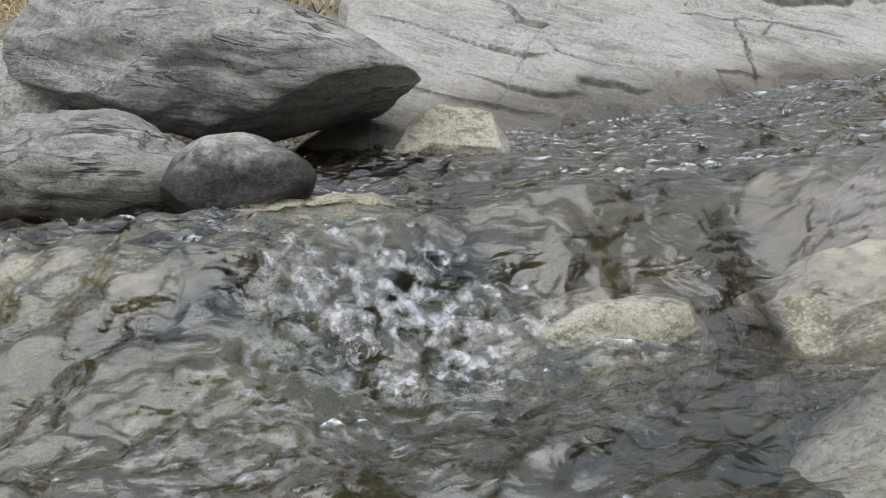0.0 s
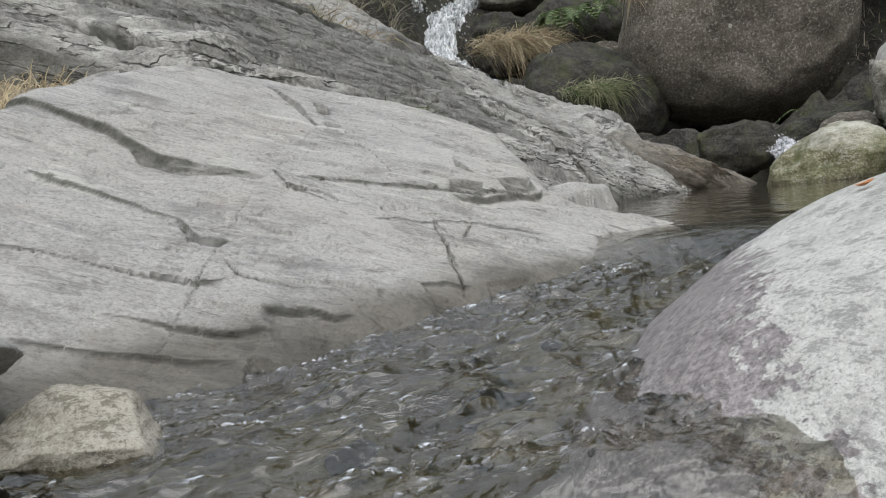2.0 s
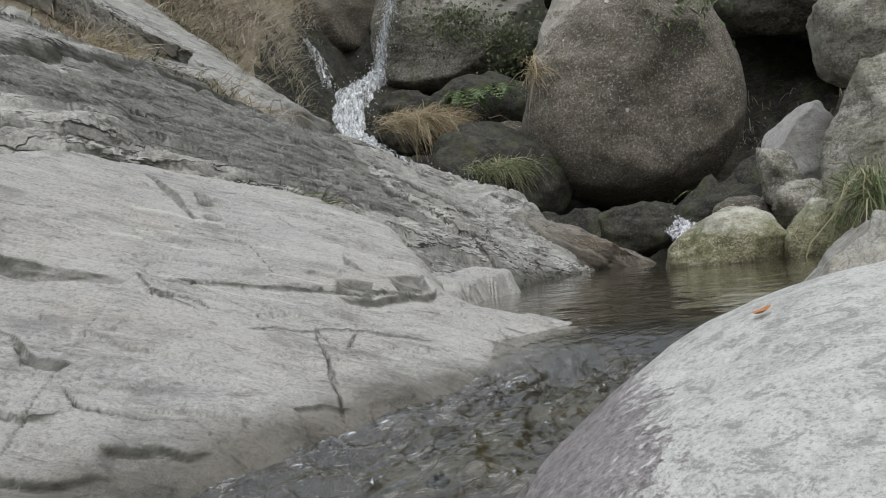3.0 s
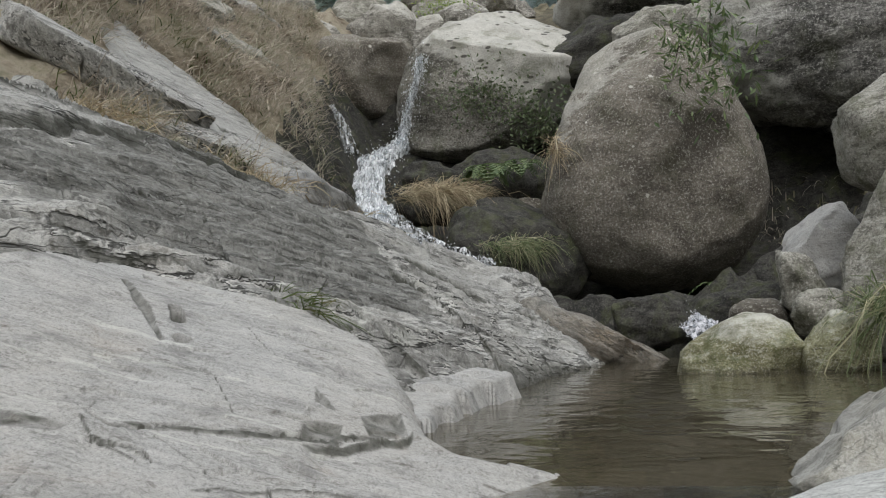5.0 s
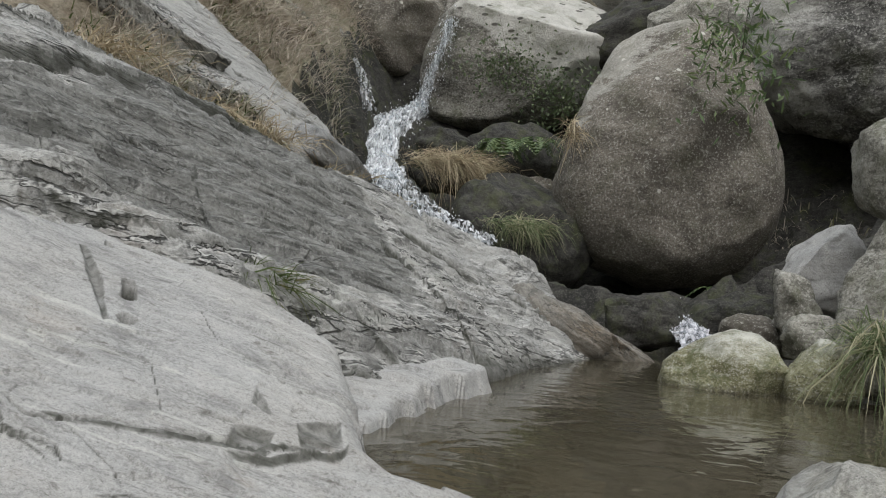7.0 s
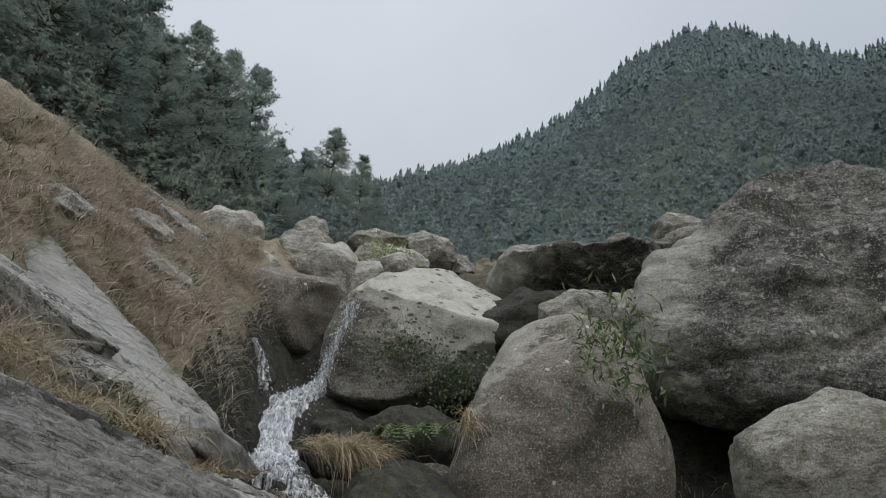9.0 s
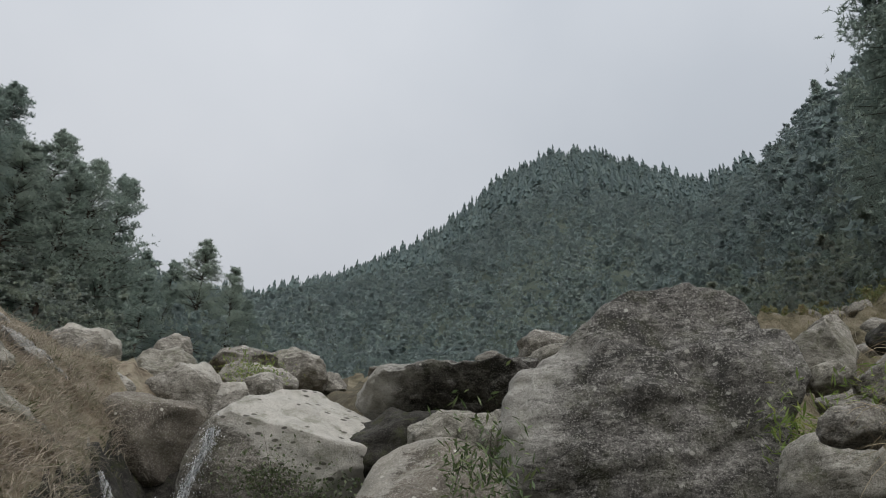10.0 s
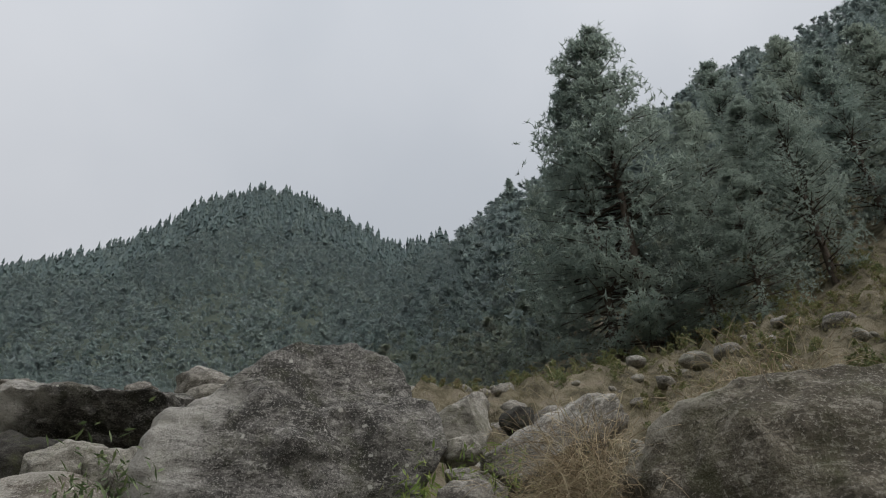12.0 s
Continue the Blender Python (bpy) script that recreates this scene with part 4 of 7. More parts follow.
NEAR_OUT = [(-0.2, 1.2), (0.05, 1.23), (0.27, 1.33), (0.4, 1.41), (0.56, 1.48), (0.7, 1.53), (0.94, 1.66), (1.06, 1.7), (1.18, 1.8), (1.36, 1.88), (1.34, 1.96), (1.1, 1.99), (1.06, 2.03), (1.08, 2.2), (1.1, 2.42), (0.95, 2.62), (0.5, 2.8), (0.25, 2.68), (0.05, 2.42), (-0.06, 2.27), (-0.15, 2.12), (-0.19, 1.95), (-0.16, 1.7), (-0.13, 1.5), (-0.12, 1.35)]
bedrock("rock_slab", "pale grey layered rock slab with cracks sloping into the stream", M_SLAB, (-0.45, 1.5, 1.05, 2.9), 0.009, near_level, NEAR_OUT,
    cracks=[
        ([(0.36, 1.98), (0.377, 1.966), (0.412, 1.932), (0.463, 1.934), (0.535, 1.952), (0.639, 1.945), (0.74, 1.944), (0.887, 1.965), (0.997, 2.003)], 0.0035, 0.02),
        ([(0.83, 2.133), (0.783, 2.265), (0.731, 2.472)], 0.0018, 0.01),
        ([(0.815, 2.068), (0.775, 2.0), (0.744, 1.938)], 0.003, 0.014),
        ([(0.535, 2.257), (0.409, 2.027), (0.363, 1.923)], 0.0012, 0.008),
        ([(0.62, 2.147), (0.633, 1.978)], 0.0014, 0.008),
        ([(0.472, 1.934), (0.555, 1.84), (0.576, 1.776), (0.632, 1.747)], 0.0026, 0.016),
        ([(0.652, 1.825), (0.664, 1.731)], 0.003, 0.02),
        ([(0.746, 1.823), (0.687, 1.734)], 0.003, 0.02),
        ([(1.02, 2.076), (1.16, 1.967), (1.32, 1.945)], 0.0018, 0.01),
        ([(0.215, 1.627), (0.239, 1.559), (0.321, 1.535), (0.385, 1.527), (0.408, 1.474)], 0.0028, 0.016),
        ([(-0.08, 1.6), (0.031, 1.577), (0.171, 1.548), (0.238, 1.555)], 0.0026, 0.014),
        ([(0.649, 1.809), (0.635, 1.689), (0.612, 1.583), (0.59, 1.5)], 0.003, 0.024),
        ([(0.334, 1.893), (0.216, 1.642), (0.087, 1.333)], 0.0011, 0.008),
        ([(0.36, 1.892), (0.461, 1.875), (0.472, 1.837)], 0.0025, 0.014),
        ([(-0.15, 1.95), (0.1, 1.86), (0.3, 1.8)], 0.0016, 0.008),
        ([(0.5, 1.72), (0.62, 1.7), (0.8, 1.75), (1.0, 1.76)], 0.0012, 0.008),
        ([(0.755, 1.85), (0.7, 1.74)], 0.0014, 0.008),
        ([(0.2, 2.35), (0.5, 2.2), (0.9, 2.25)], 0.0012, 0.006),
    ],
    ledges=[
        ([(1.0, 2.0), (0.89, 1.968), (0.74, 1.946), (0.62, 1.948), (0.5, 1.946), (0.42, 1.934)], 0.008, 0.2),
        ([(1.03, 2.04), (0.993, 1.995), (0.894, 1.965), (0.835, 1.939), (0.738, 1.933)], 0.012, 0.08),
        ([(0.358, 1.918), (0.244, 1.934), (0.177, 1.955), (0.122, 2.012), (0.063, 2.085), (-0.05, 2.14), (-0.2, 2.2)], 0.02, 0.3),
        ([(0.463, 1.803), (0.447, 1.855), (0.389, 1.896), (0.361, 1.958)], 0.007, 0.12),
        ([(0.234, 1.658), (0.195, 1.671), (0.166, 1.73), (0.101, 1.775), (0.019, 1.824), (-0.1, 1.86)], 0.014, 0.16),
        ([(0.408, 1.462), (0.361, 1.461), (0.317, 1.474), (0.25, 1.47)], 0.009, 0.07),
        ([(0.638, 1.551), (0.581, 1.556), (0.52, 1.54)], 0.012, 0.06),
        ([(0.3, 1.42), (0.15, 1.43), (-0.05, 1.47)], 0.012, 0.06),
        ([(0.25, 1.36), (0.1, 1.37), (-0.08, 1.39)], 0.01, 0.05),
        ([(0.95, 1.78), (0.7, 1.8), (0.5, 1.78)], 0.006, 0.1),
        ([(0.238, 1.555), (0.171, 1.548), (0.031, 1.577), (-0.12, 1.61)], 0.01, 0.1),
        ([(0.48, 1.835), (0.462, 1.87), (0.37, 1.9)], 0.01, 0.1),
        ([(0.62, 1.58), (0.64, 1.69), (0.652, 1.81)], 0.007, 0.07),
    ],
    dents=[([(0.468, 2.6), (0.492, 2.6), (0.532, 2.4), (0.545, 2.27), (0.528, 2.255), (0.505, 2.38)], 0.014, 0.0),
        ([(0.839, 2.136), (0.858, 2.052), (0.854, 2.034), (0.815, 2.068)], 0.009, 0.15),
        ([(0.772, 1.997), (0.855, 1.992), (0.825, 1.942), (0.744, 1.938)], 0.009, 0.2),
        ([(0.905, 2.04), (1.022, 2.085), (0.998, 2.0), (0.894, 1.968)], 0.009, 0.2),
        ([(0.09, 2.03), (0.15, 1.985), (0.25, 1.945), (0.35, 1.925), (0.33, 1.905), (0.2, 1.91), (0.11, 1.96)], 0.008, 0.1), ([(0.16, 1.735), (0.2, 1.68), (0.24, 1.66), (0.22, 1.635), (0.17, 1.66)], 0.012, 0.1)],
    layer=(0.0008, 0.4, 13), strike=-14, round_to=0.05, wall=3.0, deep=0.45, rough=0.0035, seed=3, lumps=0.012, seams=0.0, bend=1.0, fine=(-0.25, 1.25, 1.2, 2.65, 0.0031),
    blocks=[(0.42, 0.13, 0.0045, 1.6, 0.6), (0.12, 0.045, 0.0026, 1.8, 0.6), (0.05, 0.025, 0.0012, 1.6, 0.5)], wobble=0.25)


CREST = [(-1.2, 4.5), (0.09, 4.75), (0.62, 5.1), (1.56, 5.66), (2.46, 6.2), (3.3, 6.55), (4.3, 6.75)]


def upper_level(x, y):
    d, side, t = line_near(x, y, CREST)
    return -0.44 * x + 0.42 * y - 0.42 + 0.12 * np.maximum(0, x - 3.3) + 0.16 * np.exp(-((d / 0.45) ** 2)) - 0.05 * np.exp(-(((d - 0.8) / 0.3) ** 2))


UPPER_OUT = [(-1.2, 2.75), (0.2, 2.85), (0.9, 2.95), (1.45, 3.15), (1.9, 3.5), (2.4, 3.95), (3.0, 4.5), (3.75, 5.08), (4.1, 5.4), (4.5, 6.0), (4.4, 6.8), (3.3, 6.62), (2.46, 6.25), (1.56, 5.72), (0.62, 5.18), (0.0, 4.85), (-1.2, 4.6)]
bedrock("rock_slab", "long grey diagonal rock slab of layered schist above the pool", M_UPPER, (-1.4, 4.8, 2.5, 7.2), 0.0105, upper_level, UPPER_OUT,
    ledges=[([(2.3, 5.75), (2.05, 6.05), (1.57, 5.62), (1.05, 5.2), (0.7, 4.88), (0.43, 4.62), (0.21, 4.34), (-0.5, 3.95), (-1.2, 3.8)], 0.09, 0.5),
        ([(2.6, 4.4), (1.92, 3.75), (1.6, 3.5), (1.2, 3.36), (0.9, 3.2), (0.5, 3.05), (-0.3, 2.98)], 0.04, 0.15),
        ([(0.95, 4.6), (0.89, 3.93), (0.88, 3.43)], 0.05, 0.4),
        ([(2.85, 4.06), (2.35, 3.92), (2.27, 4.6), (2.18, 5.1)], 0.05, 0.4),
        ([(4.3, 5.6), (3.97, 5.43), (3.46, 5.68), (2.92, 5.67), (2.39, 5.56)], 0.07, 0.25),
        ([(1.81, 3.34), (1.7, 3.42), (1.46, 3.43), (1.28, 3.3), (1.1, 3.2)], 0.05, 0.12),
        ([(1.26, 3.08), (1.04, 3.07), (0.75, 2.95), (0.51, 2.9)], 0.03, 0.1),
        ([(2.1, 4.91), (1.52, 4.31), (1.17, 4.0)], 0.03, 0.25), ([(0.8, 4.1), (0.4, 3.9), (-0.4, 3.6)], 0.02, 0.2),
        ([(1.7, 5.95), (1.0, 5.4), (0.3, 4.75), (-0.4, 4.35)], 0.035, 0.15)],
    cracks=[([(1.9, 3.75), (2.3, 4.2), (2.9, 4.6)], 0.006, 0.04), ([(1.2, 4.8), (2.0, 5.3), (2.3, 5.5)], 0.006, 0.03), ([(0.6, 3.15), (1.2, 3.4), (1.7, 3.75)], 0.007, 0.05), ([(-0.5, 3.9), (0.8, 4.1), (1.6, 4.4)], 0.004, 0.02)],
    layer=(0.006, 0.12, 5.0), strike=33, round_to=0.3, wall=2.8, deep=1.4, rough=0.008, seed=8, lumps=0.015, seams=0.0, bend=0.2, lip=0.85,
    blocks=[(1.1, 0.17, 0.036, 1.5, 0.75), (0.5, 0.075, 0.014, 1.6, 0.75), (0.2, 0.04, 0.005, 1.6, 0.6)], wobble=0.4, rim=0.008,
    # weathered dark face and pale crest, their shade and sky light painted too
    zones=[([(-1.4, 3.8), (0.14, 4.2), (0.42, 4.6), (0.76, 4.98), (1.1, 5.4), (1.55, 5.8), (2.05, 6.1), (2.28, 5.56), (2.26, 4.98), (2.23, 4.5), (1.92, 3.8), (1.6, 3.6), (1.2, 3.42), (0.96, 3.3), (0.74, 3.15), (0.38, 3.08), (-1.4, 2.95)], -1.0, 0.05),
        ([(-1.4, 3.8), (0.14, 4.2), (0.42, 4.6), (0.76, 4.98), (1.1, 5.4), (1.55, 5.8), (2.05, 6.1), (2.2, 6.5), (-1.4, 4.9)], 0.6, 0.04),
        ([(2.4, 5.4), (2.67, 5.1), (2.87, 4.86), (3.2, 4.75), (3.7, 5.05), (4.5, 6.0), (4.4, 6.9), (3.0, 6.5)], 0.35, 0.06)])


def sheet_level(x, y):
    return -0.6 * x + 0.74 * y - 2.72


bedrock("rock_slab", "smooth pale sheet of bare rock below the dry grass", M_UPPER, (0.0, 3.8, 7.0, 10.2), 0.02, sheet_level,
    SHEET_OUT,
    cracks=[([(1.2, 8.2), (2.2, 8.4), (3.2, 8.8)], 0.03, 0.05)], layer=(0.02, 0.4, 3.5), strike=20, round_to=0.12, wall=2.0, deep=1.2, rough=0.012, seed=14, lumps=0.04, seams=0.0, lip=0.7, blocks=[(1.2, 0.3, 0.02, 1.4, 0.6), (0.4, 0.1, 0.008, 1.5, 0.5)], zones=[(SHEET_OUT, 0.6, 0.1)])
bedrock("rock_slab", "low pale ledge of rock at the pool's edge", M_SLAB, (0.9, 2.6, 2.2, 3.9), 0.01, lambda x, y: 0.055 + 0 * x - 0.07 * (x - 1.5) + 0.16 * (y - 2.9),
    [(1.0, 2.35), (1.35, 2.75), (1.75, 3.2), (2.2, 3.62), (2.1, 3.75), (1.6, 3.4), (1.15, 3.1), (0.95, 2.7)],
    cracks=[([(1.7, 3.0), (1.5, 3.3)], 0.006, 0.03)], layer=(0.004, 0.8, 9), round_to=0.03, wall=2.2, deep=0.4, rough=0.006, seed=19, rim=0.02, blocks=[(0.4, 0.12, 0.014, 1.4, 0.8)])


# ---- water ----
def stream_level(x, y):
    u = (1.22 - x) * 0.6 + (1.72 - y) * 0.8
    edge = 0.72 + 0.10 * (x - 0.1) + 0.05 * np.sin(x * 9)
    z = -0.055 * smooth(u, 0.0, 0.28) - 0.035 * smooth(u, 0.28, 0.95)
    return z - 0.10 * smooth(-(y - edge), 0.0, 0.16)


# where the stream swells over stones (+) or sinks between them (-)
HUMPS = [(0.14, 0.7, 0.09, 0.06, 0.03), (0.42, 0.74, 0.13, 0.09, 0.03), (0.02, 0.78, 0.05, 0.1, -0.015), (0.29, 0.66, 0.04, 0.08, -0.03), (0.6, 0.95, 0.12, 0.08, 0.015), (0.35, 1.15, 0.1, 0.06, 0.012), (0.3, 0.5, 0.1, 0.06, 0.02), (0.45, 0.45, 0.06, 0.1, -0.02)]


def joined(x, y, z, nx, ny, side):
    """One of the two waters, ending on the straight line where the pool begins to run."""
    u = side * ((1.22 - x) * 0.6 + (1.72 - y) * 0.8 + 0.125)
    back = side * np.where(u < 0, u, 0.0)
    return compact(np.stack([x + 0.6 * back, y + 0.8 * back, np.where(u < 0, 0.0, z)], -1), grid_faces(nx, ny, u > -0.049))


def build_water():
    xs = np.concatenate([np.arange(-1.3, -0.7, 0.02), np.arange(-0.7, 1.3, 0.005), np.linspace(1.3, 2.4, 60)])
    ys = np.concatenate([np.arange(-0.8, 0.25, 0.02), np.arange(0.25, 1.75, 0.005), np.linspace(1.75, 2.17, 30)])
    nx, ny = len(xs), len(ys)
    X, Y = np.meshgrid(xs, ys)
    x, y = X.ravel(), Y.ravel()
    z = stream_level(x, y)
    u = (1.22 - x) * 0.6 + (1.72 - y) * 0.8
    rush = smooth(u, 0.0, 0.3)
    low = smooth(0.75 - y, 0, 0.15)
    q = np.stack([x * 0.8 + y * 0.35, y - x * 0.3, 0 * x], -1)
    rid = 1 - np.abs(fbm(q * np.array([5.0, 13.0, 1]), 3, 5))
    small = 1 - np.abs(fbm(q * np.array([13.0, 30.0, 1]), 3, 15))
    chop = fbm(q * np.array([42.0, 60.0, 1]), 2, 25)
    glass = 1 - 0.75 * smooth(x - 0.35 * (y - 0.6), 0.05, 0.3) * smooth(0.78 - y, 0, 0.1)
    hump = 0
    for hx, hy, wide, deep, up in HUMPS:
        hump = hump + up * np.exp(-(((x - hx) / wide) ** 2) - ((y - hy) / deep) ** 2)
    z = z + rush * glass * ((0.012 + 0.007 * low) * (rid - 0.6) + (0.0125 + 0.001 * low) * (small**2 - 0.4) + (0.0014 + 0.0046 * low) * chop) + rush * 0.002 * fbm(q * 22, 2, 8) + 0.0008 * fbm(q * 20, 2, 4) + hump * rush
    ob = np_part("stream_water", *joined(x, y, z * smooth(u, -0.125, -0.03), nx, ny, 1), M_STREAM)
    tagged(ob, "clear rippled mountain stream running over stones", "water", kind="structure")
    nx, ny = 222, 238
    X, Y = np.meshgrid(0.3 + 0.035 * np.arange(nx), -0.83 + 0.0375 * np.arange(ny))
    x, y = X.ravel(), Y.ravel()
    q = np.stack([x, y, 0 * x], -1)
    z = 0.0008 * fbm(q * 8, 3, 2) * smooth(y, 2.2, 2.4)
    ob = np_part("pool_water", *joined(x, y, z, nx, ny, -1), M_POOL)
    tagged(ob, "still murky brown pool below the boulders", "water", kind="structure")


build_water()


# ---- boulders ----
def rock_shape(size, seed, cuts=(), power=2.6, sub=5, big=0.12, rough=0.03, layers=0.0, tilt=(0.1, 0.2, 1.0), sharp=0.92, facets=9, steps=(), profile=()):
    """A boulder as arrays: a squared-off ball, flattened by cuts (normal, distance), then worn by noise. size: full width, depth, height."""
    v, f = BALLS[sub]
    r = (np.abs(v) ** power).sum(1) ** (-1 / power)
    p = v * r[:, None]
    if profile:
        # the outline across the boulder, by even turns from its side upwards
        ang = np.arctan2(p[:, 2], p[:, 0])
        own = (np.abs(np.cos(ang)) ** power + np.abs(np.sin(ang)) ** power) ** (-1 / power)
        k = np.interp(ang % (2 * np.pi), np.linspace(0, 2 * np.pi, len(profile) + 1), [*profile, profile[0]]) / own
        p = p * np.stack([k, np.ones(len(k)), k], -1)
    off = np.array([seed * 7.7, seed * 3.3, seed * 1.9])
    p = p * (1 + big * fbm(v * 1.1 + off, 2, seed))[:, None]
    rng = np.random.default_rng(seed)
    chips = [(*rng.normal(0, 1, 3), rng.uniform(0.84, 1.02)) for k in range(facets)]
    for nx, ny, nz, dist in list(cuts) + chips:
        n = np.array([nx, ny, nz], float)
        n /= np.linalg.norm(n)
        over = p @ n - dist - 0.05 * vnoise(p * 2.5 + off, seed + 5)
        p = p - n * (sharp * np.maximum(0, over))[:, None]
    for nx, ny, nz, dist, back in steps:
        n = np.array([nx, ny, nz], float)
        n /= np.linalg.norm(n)
        over = p @ n - dist - 0.1 * fbm(p * 2.0 + off, 3, seed + 25)
        flat = np.array([1.0, 1.0, 1.0]) - n * n
        p = p * (1 - back * smooth(over, 0.0, 0.03)[:, None] * flat)
    p = p * np.array(size) / 2
    m = float(np.mean(size))
    rel = fbm(p / m * 4.5 + off, 5, seed + 9, 0.55) * rough * m
    if layers:
        t = np.array(tilt, float)
        t /= np.linalg.norm(t)
        a = p @ t / m * 9 + 1.3 * fbm(p / m * 2.0 + off, 3, seed + 13)
        saw = np.mod(a, 1.0)
        rel = rel + layers * m * (saw - smooth(saw, 0.8, 1.0)) * smooth(vnoise(p / m * 3 + off, seed + 17), -0.5, 0.5)
    return p + v * rel[:, None], f


def boulder(name, label, loc, size, material, seed, turn=None, lean=(0, 0), group="", **shape):
    """One boulder; turn: degrees about the upright, by default square to the pool's foot."""
    v, f = rock_shape(size, seed, **shape)
    if turn is None:
        turn = -math.degrees(math.atan2(loc[0] - 0.5, loc[1] - 0.35))
    ob = np_part(name, v, f, material)
    ob.matrix_basis = pose(*loc, lean[0], lean[1], turn)
    return tagged(ob, label, "rock", group)


# round the pool's head
boulder("boulder", "huge rounded brown boulder spotted with pale lichen, beside the pool", (7.3, 8.5, 2.34), (2.81, 2.7, 3.44), M_GRANITE, 11, power=2.5, big=0.03, rough=0.014, sub=6, facets=3,
    profile=(0.96, 0.89, 0.97, 1.04, 0.99, 0.94, 0.87, 0.87, 0.94, 1.08, 1.11, 1.01, 0.99, 1.02, 1.09, 1.07), cuts=[(-0.3, -0.8, 0.5, 0.93), (0.3, -0.9, -0.2, 0.93)])
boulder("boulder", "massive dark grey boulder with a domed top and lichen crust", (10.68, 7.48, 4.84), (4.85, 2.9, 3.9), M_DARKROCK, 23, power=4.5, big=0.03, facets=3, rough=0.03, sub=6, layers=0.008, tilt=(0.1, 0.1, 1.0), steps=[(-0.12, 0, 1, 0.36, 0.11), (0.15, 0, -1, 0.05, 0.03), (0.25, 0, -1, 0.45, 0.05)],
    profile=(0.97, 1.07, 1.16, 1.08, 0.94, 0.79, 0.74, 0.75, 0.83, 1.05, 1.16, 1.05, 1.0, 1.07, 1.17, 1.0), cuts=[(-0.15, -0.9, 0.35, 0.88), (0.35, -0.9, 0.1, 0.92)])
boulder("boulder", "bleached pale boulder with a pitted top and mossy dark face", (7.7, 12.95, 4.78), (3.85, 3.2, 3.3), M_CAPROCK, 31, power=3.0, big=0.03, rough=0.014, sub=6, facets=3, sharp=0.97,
    profile=(0.91, 1.03, 1.08, 1.06, 0.93, 0.81, 0.79, 0.86, 0.92, 1.08, 1.25, 1.07, 0.93, 0.82, 0.81, 0.82), cuts=[(0.22, -0.6, 0.77, 0.62), (-0.2, -1, -0.15, 0.84), (0.5, -0.6, -0.6, 0.9)])
boulder("boulder", "dark rounded boulder with a pale chipped ledge beside the waterfall", (5.58, 14.4, 5.16), (1.92, 1.9, 1.8), M_GRANITE, 41, power=2.8, big=0.06, rough=0.025, facets=6,
    profile=(0.85, 1.08, 1.12, 1.05, 0.96, 0.99, 1.1, 1.07, 0.97, 0.9, 0.88, 0.92, 0.96, 0.99, 0.88, 0.79), cuts=[(0.1, -0.45, 0.9, 0.78), (0.55, -0.8, -0.3, 0.75)])
boulder("flat_rock", "flat dark slab of rock overhanging a deep shaded gap", (10.5, 11.4, 6.35), (3.9, 2.4, 1.55), M_DARKROCK, 47, power=3.0, big=0.08, rough=0.045, layers=0.05, facets=10, sub=6,
    profile=(0.95, 1.0, 1.05, 0.99, 0.98, 0.9, 0.85, 0.93, 0.99, 1.0, 1.18, 0.8, 0.62, 0.6, 0.86, 0.9), cuts=[(0.0, -0.75, -0.66, 0.55), (-0.1, -0.6, 0.8, 0.72)])
boulder("rock", "tan rock lodged under the flat dark slab", (8.75, 9.9, 4.75), (1.2, 1.0, 0.9), M_PALEROCK, 53, rough=0.03, power=3.2, facets=12)
boulder("rock", "broken tan block beside the big boulder's top", (9.05, 9.3, 4.6), (0.9, 0.8, 0.85), M_PALEROCK, 54, rough=0.05, power=4, facets=14, layers=0.02)
# near-black to paint in the shade of the gap
boulder("rock", "near-black rock in the gap under the flat slab, shade in its colour", (9.1, 11.4, 4.9), (2.6, 1.6, 1.4), M_WETSHADEROCK, 55, rough=0.04, power=3)
boulder("boulder", "pale smooth boulder by the dark hollow", (6.0, 3.95, 1.62), (1.35, 1.1, 1.05), M_PALEROCK, 59, power=2.4, rough=0.02, cuts=[(-0.6, 0, 0.8, 0.75)])
boulder("boulder", "grey boulder with a grass clump at its foot", (4.95, 3.4, 0.62), (0.95, 0.9, 1.15), M_PALEROCK, 61, power=2.8, rough=0.03, cuts=[(-0.8, 0, 0.6, 0.82)])
boulder("rock", "pale angular slab of fallen rock beside the hollow", (6.05, 5.0, 0.85), (0.75, 0.6, 0.75), M_SLAB, 67, power=4, rough=0.02, cuts=[(-0.7, -0.3, 0.7, 0.45), (0.3, -1, 0.2, 0.6)])
boulder("rock", "pale broken block leaning among the stones", (4.8, 4.2, 0.5), (0.3, 0.35, 0.5), M_PALEROCK, 71, power=3.5, rough=0.04, lean=(0, -25), cuts=[(-0.8, 0, 0.5, 0.6)])
boulder("boulder", "pale rounded boulder with a mossy wet foot in the pool", (3.98, 3.95, 0.04), (0.76, 0.6, 0.58), M_MOSSROCK, 73, power=2.3, rough=0.02, cuts=[(-0.6, 0, 0.8, 0.8)])
boulder("boulder", "smaller pale boulder at the pool's edge", (4.3, 3.55, 0.08), (0.42, 0.45, 0.5), M_MOSSROCK, 79, power=2.5, rough=0.03, cuts=[(-0.7, 0, 0.7, 0.75)])
boulder("rock", "angular grey rock standing in the pool's near edge", (1.86, 1.5, 0.0), (0.52, 0.42, 0.38), M_ANGULAR, 83, power=5, rough=0.02, layers=0.03, facets=22, sharp=1.0, sub=6, big=0.06, cuts=[(-0.8, 0, 0.6, 0.6)])
